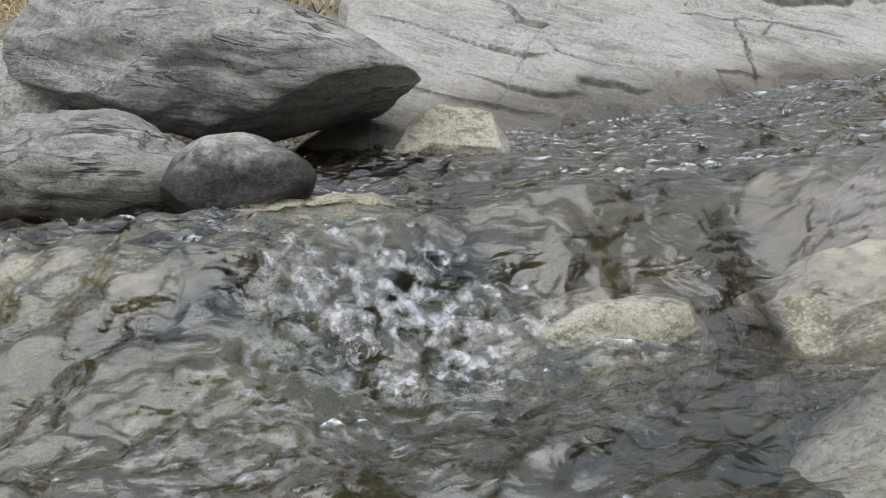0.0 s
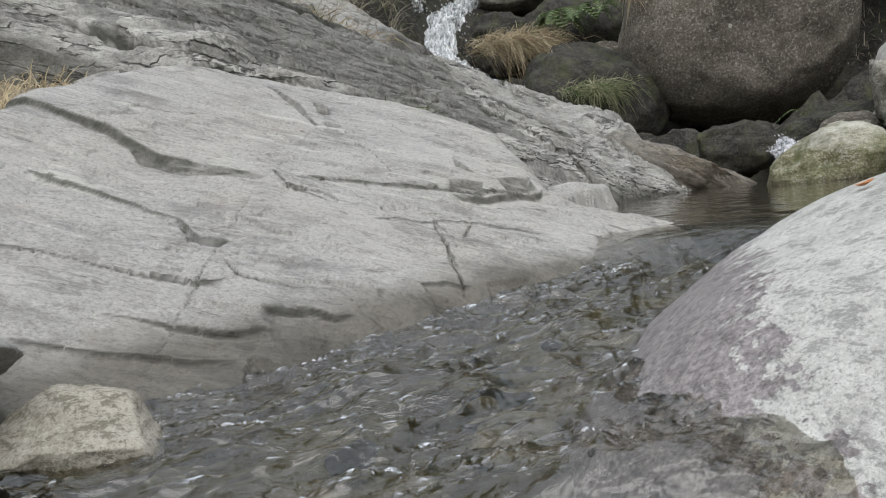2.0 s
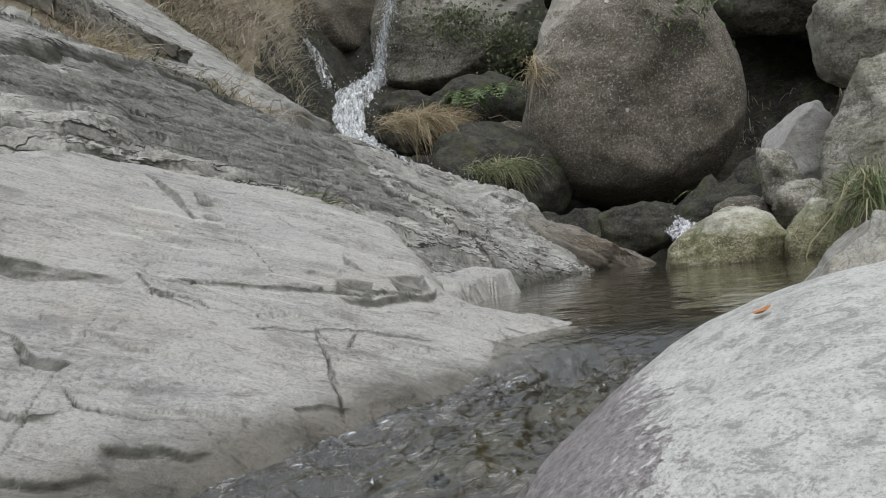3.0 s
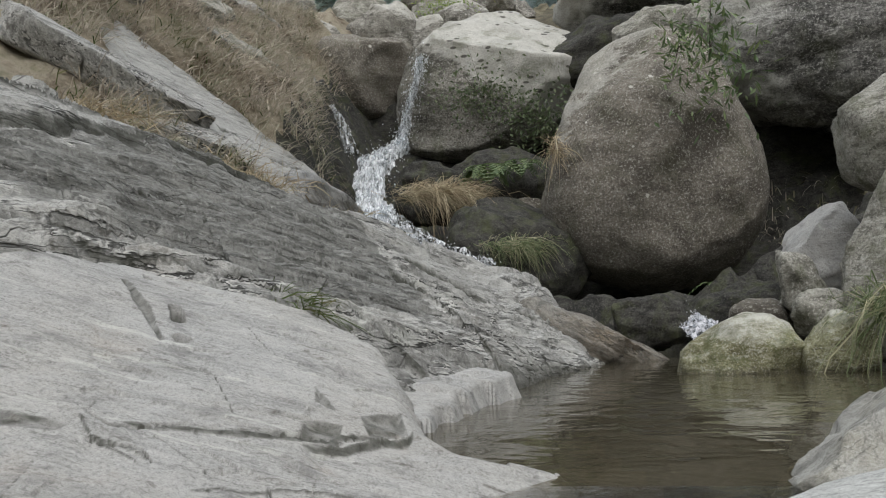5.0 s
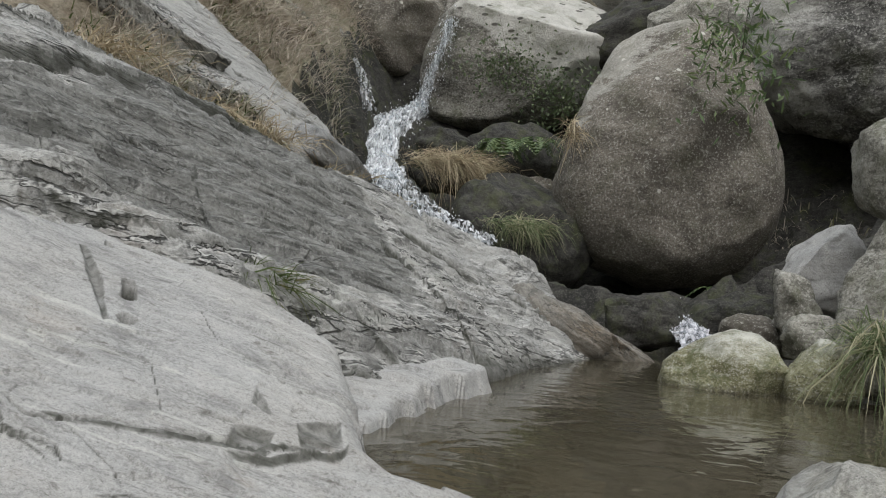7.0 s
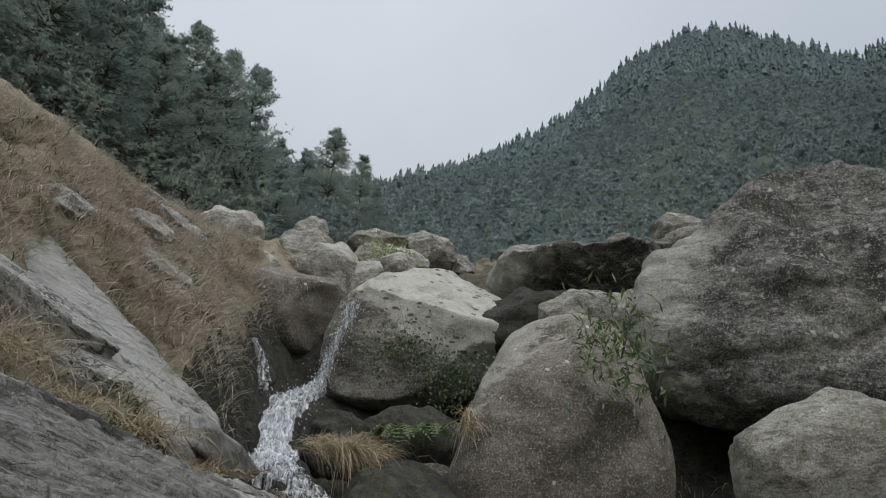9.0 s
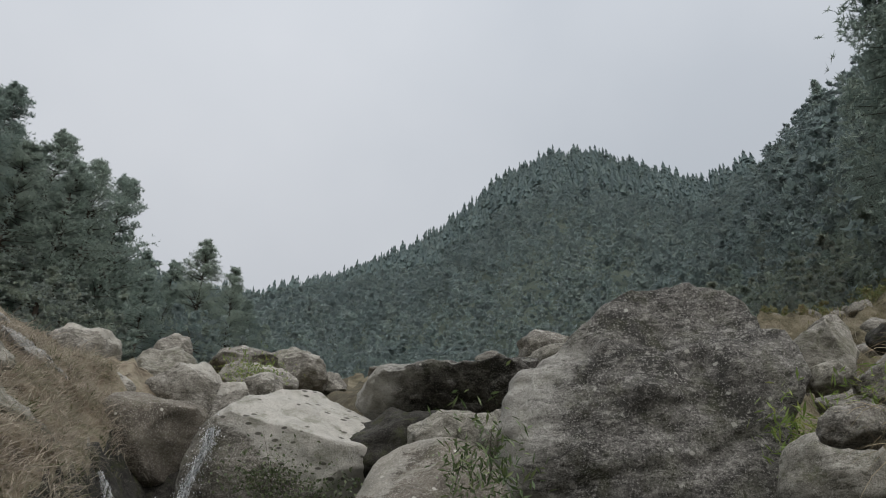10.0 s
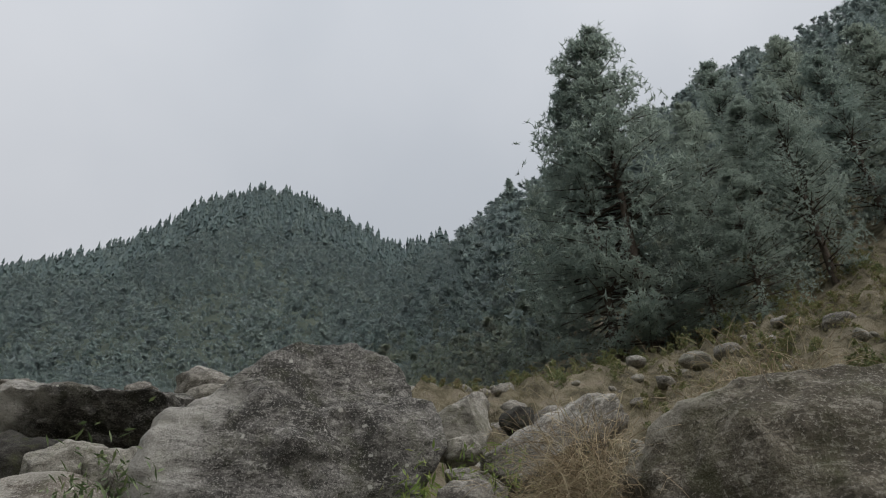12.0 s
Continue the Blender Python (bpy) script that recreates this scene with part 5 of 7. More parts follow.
boulder("boulder", "broad smooth pale granite rock sloping into the stream, wet below", (1.42, 0.956, -0.33), (2.2, 1.34, 0.905), M_RIGHTROCK, 89, turn=20, power=2.05, big=0.02, rough=0.006, sub=6, facets=0)
boulder("boulder", "large lichen-dark boulder with dry grass hanging over it", (7.55, 0.15, 2.12), (3.3, 2.2, 2.75), M_BROWNROCK, 97, power=3.4, big=0.06, rough=0.025, sub=6, cuts=[(-0.6, 0, 0.8, 0.95)])
boulder("rock", "wet dark rock at the foot of the small cascade", (4.9, 5.8, 0.3), (0.7, 0.6, 0.45), M_WETSHADEROCK, 101, rough=0.04)
boulder("rock", "brown wedge of layered rock tapering into the pool", (4.15, 5.75, 0.17), (1.45, 0.8, 0.46), M_BROWN, 103, sub=6, power=2.6, rough=0.03, layers=0.05, lean=(0, 17), facets=14, cuts=[(0.5, 0, 0.85, 0.5)])
boulder("rock", "round brown rock in the gap below the waterfall", (6.2, 9.9, 1.8), (0.6, 0.6, 0.6), M_GRANITE, 107)
FAR = [((6.1, 22.7, 9.55), (2.1, 1.8, 1.7)), ((8.8, 23.3, 10.55), (1.3, 1.2, 1.2)), ((7.5, 19.9, 8.4), (1.6, 1.4, 1.6)), ((7.1, 17.0, 6.95), (1.95, 1.6, 1.75)), ((7.5, 15.4, 6.2), (0.9, 0.9, 1.5)), ((8.8, 16.7, 7.3), (1.15, 1.0, 1.2)),
    ((11.6, 24.0, 11.2), (2.4, 1.8, 1.2)), ((13.9, 24.8, 12.2), (1.5, 1.2, 1.0)), ((12.5, 21.4, 10.3), (1.5, 1.3, 1.3)), ((4.0, 16.6, 6.3), (1.4, 1.1, 0.9)), ((4.1, 15.1, 5.2), (1.4, 1.1, 1.4)), ((10.9, 11.0, 7.0), (0.6, 0.5, 0.5)), ((11.6, 10.6, 6.85), (1.2, 0.9, 0.45)), ((13.2, 11.6, 8.1), (1.3, 1.0, 0.95)),
    ((13.7, 21.9, 10.4), (1.3, 1.0, 0.8)), ((6.2, 19.7, 7.7), (1.2, 1.1, 1.5)), ((9.9, 18.6, 8.3), (1.6, 1.4, 1.3)), ((10.6, 21.5, 9.6), (1.7, 1.4, 1.2)), ((5.2, 16.6, 6.2), (1.1, 1.0, 1.4)), ((5.3, 20.4, 8.0), (1.3, 1.1, 1.3)), ((15.2, 20.5, 10.6), (1.4, 1.2, 0.9))]
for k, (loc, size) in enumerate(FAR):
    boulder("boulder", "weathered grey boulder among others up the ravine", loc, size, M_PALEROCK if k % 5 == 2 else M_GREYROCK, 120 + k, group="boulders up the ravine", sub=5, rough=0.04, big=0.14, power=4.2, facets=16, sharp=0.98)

# plates and wet rock round the waterfall
boulder("rock", "dark wet-looking plate of layered rock with an undercut tip", (0.7, 7.95, 2.72), (1.9, 1.1, 0.34), M_UPPER, 201, turn=20, lean=(24, 19), power=14, rough=0.012, layers=0.02, big=0.03, sharp=1.0, facets=3, cuts=[(0.75, 0, -0.66, 0.8), (0.7, -0.7, 0, 1.05), (0.8, 0.6, 0, 0.95), (0.2, -0.5, 0.85, 0.95)])
boulder("rock", "thick dark plate of rock jutting from the slope", (1.05, 7.7, 2.18), (1.4, 1.0, 0.27), M_UPPER, 203, turn=18, lean=(22, 9), power=14, rough=0.012, layers=0.02, big=0.03, sharp=1.0, facets=3, cuts=[(0.75, 0, -0.66, 0.8), (0.7, -0.7, 0, 1.05), (0.8, 0.6, 0, 0.95), (0.2, -0.5, 0.85, 0.95)])
boulder("rock", "black shaded plate at the lower end of the bare sheet", (2.7, 8.2, 1.68), (0.8, 0.8, 0.3), M_DARKPLATE, 205, turn=25, lean=(20, 22), power=12, rough=0.015, layers=0.02, facets=4, cuts=[(0.75, 0, -0.66, 0.8)])
boulder("rock", "dark wet rock wall beside the falling water", (4.0, 12.8, 3.3), (1.3, 1.0, 2.1), M_WETSHADEROCK, 207, power=3.0, rough=0.05, layers=0.04, big=0.15)
boulder("rock", "dark wet rock below the side trickle", (3.85, 11.7, 2.4), (0.85, 0.9, 1.1), M_WETSHADEROCK, 209, power=2.8, rough=0.05, layers=0.03)
boulder("rock", "dark wet rock splitting the cascade", (5.25, 11.0, 2.3), (1.05, 0.9, 0.9), M_WETSHADEROCK, 211, power=2.8, rough=0.05, layers=0.03)
boulder("rock", "dark wet step of rock under the cascade", (4.3, 10.0, 0.7), (0.95, 1.0, 1.75), M_WETSHADEROCK, 243, power=3.0, rough=0.05, layers=0.03)
boulder("rock", "low wet step of rock at the cascade's foot", (4.5, 8.85, 0.35), (0.95, 1.0, 1.5), M_WETSHADEROCK, 245, power=3.0, rough=0.05, layers=0.03)
boulder("rock", "dark slab of rock under hanging grass", (5.6, 9.2, 1.15), (1.7, 1.9, 1.3), M_WETSHADEROCK, 213, power=2.8, rough=0.04, lean=(20, 25))
boulder("rock", "dark rock behind the ferns in the shaded gap", (6.4, 10.7, 2.2), (1.9, 1.0, 1.6), M_WETSHADEROCK, 215, power=2.6, rough=0.05)
boulder("rock", "low dark wet rocks under the big boulder", (5.9, 6.9, 0.1), (2.2, 1.4, 0.8), M_WETSHADEROCK, 217, power=2.6, rough=0.06)
boulder("rock", "rounded stones in the shaded hollow", (6.0, 5.6, 0.25), (1.2, 1.0, 0.7), M_WETSHADEROCK, 219, power=2.4, rough=0.05)
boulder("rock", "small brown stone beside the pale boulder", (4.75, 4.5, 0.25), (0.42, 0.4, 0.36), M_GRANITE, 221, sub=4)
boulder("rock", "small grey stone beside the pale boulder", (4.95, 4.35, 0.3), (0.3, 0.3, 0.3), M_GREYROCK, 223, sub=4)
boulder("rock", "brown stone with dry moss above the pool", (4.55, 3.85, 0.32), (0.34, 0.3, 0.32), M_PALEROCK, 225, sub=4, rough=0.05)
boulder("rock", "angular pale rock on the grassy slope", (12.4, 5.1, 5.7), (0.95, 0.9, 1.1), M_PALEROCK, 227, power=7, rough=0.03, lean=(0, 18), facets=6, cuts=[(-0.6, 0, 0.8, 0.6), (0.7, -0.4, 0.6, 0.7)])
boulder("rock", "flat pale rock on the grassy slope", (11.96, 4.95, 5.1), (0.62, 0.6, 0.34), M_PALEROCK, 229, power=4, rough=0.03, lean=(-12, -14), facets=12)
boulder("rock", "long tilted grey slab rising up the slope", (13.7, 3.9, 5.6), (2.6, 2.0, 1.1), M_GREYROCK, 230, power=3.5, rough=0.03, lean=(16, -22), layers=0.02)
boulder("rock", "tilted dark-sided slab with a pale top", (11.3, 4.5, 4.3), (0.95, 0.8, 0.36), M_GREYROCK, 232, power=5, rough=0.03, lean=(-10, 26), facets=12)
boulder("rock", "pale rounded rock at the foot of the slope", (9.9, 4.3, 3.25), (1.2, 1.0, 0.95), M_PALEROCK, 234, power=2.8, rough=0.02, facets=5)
boulder("rock", "dark angular block on the slope", (13.9, 4.7, 6.25), (0.62, 0.5, 0.5), M_WETSHADEROCK, 236, power=4, rough=0.04, facets=14, sub=4)
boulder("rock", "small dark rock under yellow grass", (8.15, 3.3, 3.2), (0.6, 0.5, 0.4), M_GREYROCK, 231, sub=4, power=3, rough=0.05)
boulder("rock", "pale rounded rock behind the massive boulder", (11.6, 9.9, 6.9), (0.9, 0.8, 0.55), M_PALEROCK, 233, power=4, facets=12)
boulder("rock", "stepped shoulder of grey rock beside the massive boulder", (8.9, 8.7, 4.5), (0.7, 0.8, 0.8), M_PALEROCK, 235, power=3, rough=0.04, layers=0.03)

# rocks added inside the hollow, coloured near-black for its shade
boulder("rock", "near-black rock added to close the hollow, shade in its colour", (10.0, 9.6, 1.6), (3.6, 1.4, 3.6), M_WETSHADEROCK, 237, power=3.0)
boulder("rock", "near-black rock deep in the hollow, shade in its colour", (8.6, 6.6, -0.1), (2.6, 2.0, 1.0), M_WETSHADEROCK, 239, power=2.6, rough=0.05)
boulder("rock", "dark rock behind the falling water", (5.75, 14.6, 3.4), (2.4, 1.2, 3.4), M_WETSHADEROCK, 241, power=3.0)
SCREE = [((12.7, 5.25, 5.7), 0.9), ((10.1, 4.2, 4.35), 0.55), ((8.5, 3.4, 3.3), 0.5), ((16.4, 5.4, 7.1), 0.9), ((9.8, 2.9, 4.2), 1.0), ((14.2, 4.6, 6.3), 0.8), ((13.2, 3.4, 6.0), 0.7), ((15.5, 3.2, 6.9), 0.8), ((17.5, 4.4, 7.6), 0.9), ((12.2, 2.6, 5.4), 0.7), ((18.5, 2.6, 7.9), 1.0), ((11.4, 5.9, 5.2), 0.8), ((14.5, 6.4, 6.6), 0.9), ((20.5, 3.6, 8.8), 1.1), ((11.0, 1.2, 4.9), 0.6), ((13.4, 0.8, 5.9), 0.7), ((10.4, -0.6, 4.8), 0.8), ((12.0, -1.2, 5.4), 0.7)]
for k, ((x, y, z), w) in enumerate(SCREE):
    z = float(ground_z(np.array([x]), np.array([y]))[0]) + 0.1 * w
    boulder("rock", "weathered angular rock lying on the grassy slope", (x, y, z), (w * 1.3, w, w * 0.7), (M_GREYROCK, M_PALEROCK)[k % 2], 250 + k, turn=40.0 * k, group="rocks on the slope", sub=4, power=3.2, rough=0.05, big=0.18)

# stones where the stream begins its drop
boulder("boulder", "dark layered boulder overhanging the water", (-0.26, 1.11, 0.05), (0.54, 0.3, 0.25), M_DARKSCHIST, 141, turn=14, power=2.8, big=0.03, rough=0.022, layers=0.016, tilt=(0.12, -0.2, 1), sub=6, facets=4,
    profile=(0.69, 0.56, 0.54, 0.6, 0.79, 1.08, 1.12, 1.04, 0.97, 0.81, 0.75, 0.75, 0.87, 1.04, 1.23, 0.97), cuts=[(0.5, -0.35, -0.8, 0.72), (-0.1, -0.7, 0.7, 0.86), (-0.2, -0.9, -0.3, 0.9)])
boulder("rock", "grey creased rock at the water's edge", (-0.35, 0.85, -0.055), (0.26, 0.2, 0.13), M_DARKSCHIST, 149, turn=20, power=2.5, rough=0.03, layers=0.025, facets=5, profile=(0.84, 0.74, 0.74, 0.81, 0.94, 0.97, 0.95, 0.97, 0.94, 0.91, 0.79, 0.73, 0.79, 1.01, 1.09, 1.05))
boulder("stone", "smooth rounded grey stone, dark below", (-0.19, 0.81, -0.07), (0.142, 0.13, 0.1), M_SMALLROCK, 151, turn=10, power=2.3, rough=0.008, sub=5, facets=3, profile=(0.97, 0.91, 0.89, 0.88, 0.93, 1.01, 0.99, 0.94, 1.0, 1.06, 1.06, 1.02, 0.99, 0.95, 1.05, 0.95))
boulder("rock", "pale chipped rock in the shallow water", (0.03, 1.11, -0.075), (0.16, 0.12, 0.1), M_SUNKEN, 157, turn=-12, power=4, rough=0.025, sub=5, big=0.05, facets=10, sharp=0.98, profile=(0.82, 0.78, 0.87, 0.9, 0.92, 1.01, 0.9, 0.95, 0.96, 0.96, 0.96, 0.82, 0.83, 0.99, 1.18, 1.04), cuts=[(0.3, -0.6, 0.75, 0.6), (-0.5, -0.5, 0.7, 0.65)])
boulder("stone", "ochre stone just breaking the surface of the stream", (-0.1, 0.755, -0.135), (0.18, 0.12, 0.11), M_OCHRE, 161, turn=5, power=3.2, rough=0.03, sub=4)
boulder("stone", "pale tan stone under a film of running water", (0.13, 0.66, -0.225), (0.2, 0.13, 0.13), M_SUNKEN, 163, turn=5, power=2.6, rough=0.03, sub=4)
boulder("stone", "grey stone under a swell of running water", (0.4, 0.72, -0.25), (0.32, 0.2, 0.18), M_SUNKEN, 165, turn=15, power=2.6, rough=0.03, sub=4)
# two pale rocks added below the surface in place of its sky reflection
boulder("rock", "pale rock added under glassy water, standing in for sky reflection", (0.72, 0.58, -0.335), (1.0, 0.66, 0.3), M_REFLECTBED, 171, turn=15, power=3.0, rough=0.02, big=0.15)
boulder("rock", "pale sheet added under fast water, standing in for sky reflection", (0.5, 0.36, -0.375), (0.9, 0.42, 0.3), M_REFLECTBED, 173, turn=12, power=3.0, rough=0.02, big=0.1)
boulder("stone", "flat ochre stone at the foot of the bank", (-0.3, 0.68, -0.14), (0.18, 0.1, 0.09), M_OCHRE, 167, turn=5, power=2.4, rough=0.03, sub=4)
boulder("rock", "pale rock behind the dark boulder", (-0.52, 1.15, -0.02), (0.3, 0.25, 0.22), M_SMALLROCK, 169, turn=5, power=2.6, rough=0.03)


def bed_stones():
    """Stones of the stream bed, each one its own, from a few shapes."""
    rng = np.random.default_rng(12)
    shapes = []
    for k in range(5):
        v, f = rock_shape((1, 0.8, 0.5), 400 + k, power=2.5, sub=3, rough=0.03)
        shapes.append(np_mesh("bed_stone", v, f, (M_OCHRE, M_STONE, M_STONE, M_SMALLROCK, M_STONE)[k]))
    for k in range(110):
        x, y = rng.uniform(-0.75, 0.95), rng.uniform(0.1, 1.5)
        w = 0.045 * rng.lognormal(0, 0.45)
        if y > 1.2 + 0.33 * max(0, x):
            continue
        ob = new("bed_stone", shapes[k % 5])
        z = float(stream_level(np.array([x]), np.array([y]))[0]) - 0.045 - 0.25 * w
        ob.matrix_basis = pose(x, y, z, rng.uniform(-15, 15), rng.uniform(-15, 15), rng.uniform(0, 360)) @ Matrix.Diagonal((w, w, w, 1))
        tagged(ob, "rounded wet stone lying on the stream bed", "stone", "stones in the stream bed")


bed_stones()


def build_bed():
    nx, ny = 180, 150
    X, Y = np.meshgrid(np.linspace(-1.3, 2.4, nx), np.linspace(-0.8, 2.2, ny))
    x, y = X.ravel(), Y.ravel()
    q = np.stack([x, y, 0 * x], -1)
    z = stream_level(x, y) - 0.075 + 0.02 * fbm(q * 5, 4, 3) + 0.008 * fbm(q * 25, 3, 6)
    z = z - 0.2 * smooth(y + 0.5 * x, 2.0, 3.0)
    ob = np_part("stream_bed", np.stack([x, y, z], -1), grid_faces(nx, ny), M_BED)
    tagged(ob, "stony olive-brown stream bed under clear water", "stream bed", kind="structure")


build_bed()


def leaf(loc, length, turn):
    """One curled fallen leaf."""
    u = np.linspace(-1, 1, 9)
    w = 0.2 * length * np.sqrt(np.clip(1 - u**2, 0, 1)) * (1 - 0.3 * u)
    rows = [np.stack([u * length / 2, k * w, 0.004 + 0.12 * length * u**2 + 0.5 * np.abs(k) * w], -1) for k in (-1, 0, 1)]
    ob = np_part("fallen_leaf", np.vstack(rows), grid_faces(9, 3), M_ORANGE)
    ob.matrix_basis = pose(*loc, -4, -12, turn)
    tagged(ob, "curled orange fallen leaf on the pale rock", "leaf")


leaf((0.965, 1.042, 0.074), 0.034, 5)

# outcrops on the dry hillside
for k, (x, y, w, d) in enumerate([(0.1, 10.9, 1.0, 0.9), (1.6, 10.7, 1.7, 1.0), (2.6, 11.3, 1.5, 1.0), (2.7, 15.8, 1.6, 1.2), (2.5, 12.8, 1.1, 0.9), (3.2, 14.0, 1.4, 1.0), (-0.6, 9.6, 0.9, 0.7), (3.4, 17.2, 1.8, 1.4)]):
    z = float(ground_z(np.array([x]), np.array([y]))[0])
    boulder("rock", "weathered grey outcrop in the dry grass", (x, y, z - 0.1), (w, d, 0.34), (M_PALEROCK, M_UPPER)[k % 2], 280 + k, turn=22, lean=(26, 22), group="outcrops on the hillside", power=5, rough=0.05, facets=12, layers=0.02)

# small stones strewn over the meadow slope, from a few shapes
def strewn():
    g = np.random.default_rng(31)
    shapes = [np_mesh("stone", *rock_shape((1, 0.8, 0.6), 500 + k, power=3.2, sub=3, rough=0.05, facets=12), (M_PALEROCK, M_GREYROCK, M_GREYROCK)[k % 3]) for k in range(5)]
    for k in range(210):
        az, r = radians(g.uniform(62, 102)), 10 + 18 * g.uniform() ** 1.5
        x, y = r * math.sin(az), r * math.cos(az)
        w = 0.5 * g.lognormal(0, 0.45)
        ob = new("stone", shapes[k % 5])
        ob.matrix_basis = pose(x, y, float(ground_z(np.array([x]), np.array([y]))[0]) + 0.08 * w, g.uniform(-20, 20), g.uniform(-20, 20), g.uniform(0, 360)) @ Matrix.Diagonal((w, w, w, 1))
        tagged(ob, "weathered stone half sunk in the meadow slope", "stone", "stones on the meadow slope")


strewn()


# ---- falling and white water ----
def glide(pts, n):
    """n places along a smooth line through pts."""
    pts = np.array(pts, float)
    t = np.linspace(0, len(pts) - 1, n)
    i = np.clip(t.astype(int), 0, len(pts) - 2)
    f = (t - i)[:, None]
    a, b = pts[np.maximum(i - 1, 0)], pts[i]
    c, d = pts[i + 1], pts[np.minimum(i + 2, len(pts) - 1)]
    return 0.5 * (2 * b + (c - a) * f + (2 * a - 5 * b + 4 * c - d) * f**2 + (3 * b - a - 3 * c + d) * f**3)


def ribbon(pts, widths, across, seed, n=60, m=14, puff=0.04):
    """A sheet of water along a line: uneven edges, swollen middle."""
    c = glide(pts, n)
    w = np.interp(np.linspace(0, 1, n), np.linspace(0, 1, len(widths)), widths)
    ac = np.array(across, float)
    ac /= np.linalg.norm(ac)
    u = np.linspace(-1, 1, m)
    U, I = np.meshgrid(u, np.arange(n))
    q = np.stack([U * 1.5, I * 0.16, 0 * U + seed], -1).reshape(-1, 3)
    wob = fbm(q * 1.7, 3, seed).reshape(n, m)
    v = c[:, None, :] + ac * (U * w[:, None] * (0.5 + 0.12 * wob))[..., None]
    front = np.cross(ac, np.gradient(c, axis=0))
    front /= np.linalg.norm(front, axis=1, keepdims=True) + 1e-9
    front = np.where(front[:, 1:2] > 0, -front, front)
    h = puff * ((1 - U**2) + 1.2 * fbm(q * 4, 3, seed + 3).reshape(n, m))
    v = v + front[:, None, :] * h[..., None]
    return v.reshape(-1, 3), grid_faces(m, n)


def drops(pts, count, spread, size, seed):
    """Flying drops near a line, as tiny faceted beads."""
    rng = np.random.default_rng(seed)
    c = glide(pts, 200)[rng.integers(0, 200, count)] + rng.normal(0, 1, (count, 3)) * spread
    tet = np.array([[1, 1, 1], [1, -1, -1], [-1, 1, -1], [-1, -1, 1]]) / 1.7
    s = size * rng.lognormal(0, 0.5, count)
    v = c[:, None, :] + tet[None] * s[:, None, None] * np.array([1, 1, 1.5])
    f = np.array([[0, 1, 2], [0, 3, 1], [0, 2, 3], [1, 3, 2]])[None] + 4 * np.arange(count)[:, None, None]
    return v.reshape(-1, 3), f.reshape(-1, 3)


def cascade(name, label, sheets, beads, material=None):
    top = thing(name, label, "waterfall")
    for pts, widths, across, seed, puff in sheets:
        np_part("water_sheet", *ribbon(pts, widths, across, seed, puff=puff), material or (M_SPILL if pts is RUN else M_FALL), top)
    for pts, count, spread, size, seed in beads:
        tagged(np_part("spray", *drops(pts, count, spread, size, seed), M_BEAD, top), kind="stuff")
    return top


LIP = [(5.9, 12.5, 4.95), (5.8, 12.45, 4.6), (5.62, 12.5, 4.0), (5.5, 12.48, 3.55), (5.33, 12.4, 3.27)]
RUN = [(5.36, 12.41, 3.29), (4.95, 12.35, 3.05), (4.7, 12.1, 2.7), (4.55, 11.8, 2.35), (4.4, 11.3, 2.0), (4.25, 10.6, 1.8)]
LOW = [(4.4, 11.2, 1.95), (4.15, 10.3, 1.75), (4.17, 9.6, 1.52), (4.3, 9.1, 1.3), (4.52, 8.6, 1.08), (4.7, 8.25, 0.94)]
SIDE = [(4.24, 12.45, 3.95), (4.32, 12.32, 3.7), (4.4, 12.2, 3.4), (4.45, 12.1, 3.1)]
cascade("waterfall", "narrow white waterfall between boulders breaking into a cascade",
    [(LIP, [0.24, 0.14, 0.1, 0.14, 0.34], (0.9, -0.42, 0), 3, 0.05), (LIP, [0.06, 0.08, 0.14, 0.22, 0.4], (0.9, -0.42, 0), 5, 0.1),
     (RUN, [0.4, 0.62, 0.6, 0.62, 0.75, 0.5], (0.8, -0.2, 0), 7, 0.06), (RUN, [0.3, 0.5, 0.44, 0.5, 0.6, 0.4], (0.8, -0.2, 0), 9, 0.1),
     (LOW, [0.6, 0.55, 0.4, 0.36, 0.3, 0.25], (0.6, -0.2, 0.5), 11, 0.05), (LOW, [0.2, 0.2, 0.16, 0.14, 0.12, 0.1], (0.6, -0.2, 0.5), 12, 0.05)],
    [(LIP, 1400, 0.08, 0.006, 1), (RUN, 900, 0.16, 0.006, 2), (LOW, 300, 0.09, 0.005, 3)])
cascade("waterfall", "thin side trickle of white water down a dark rock face", [(SIDE, [0.1, 0.16, 0.2, 0.22], (0.9, -0.42, 0), 13, 0.03), ([(3.95, 12.4, 4.4), (4.0, 12.3, 4.1), (3.9, 12.2, 3.8)], [0.03, 0.04, 0.03], (0.9, -0.42, 0), 15, 0.01)], [(SIDE, 120, 0.04, 0.006, 4)])
CAS = [(5.3, 5.95, 0.4), (5.1, 5.6, 0.32), (4.95, 5.22, 0.2), (4.78, 4.92, 0.01)]
cascade("cascade", "small foaming cascade dropping into the pool", [(CAS, [0.16, 0.3, 0.34, 0.3], (0.8, -0.6, 0), 17, 0.02), (CAS, [0.1, 0.2, 0.3, 0.3], (0.8, -0.6, 0), 19, 0.03)], [(CAS, 160, 0.06, 0.004, 6)], M_CHURN)


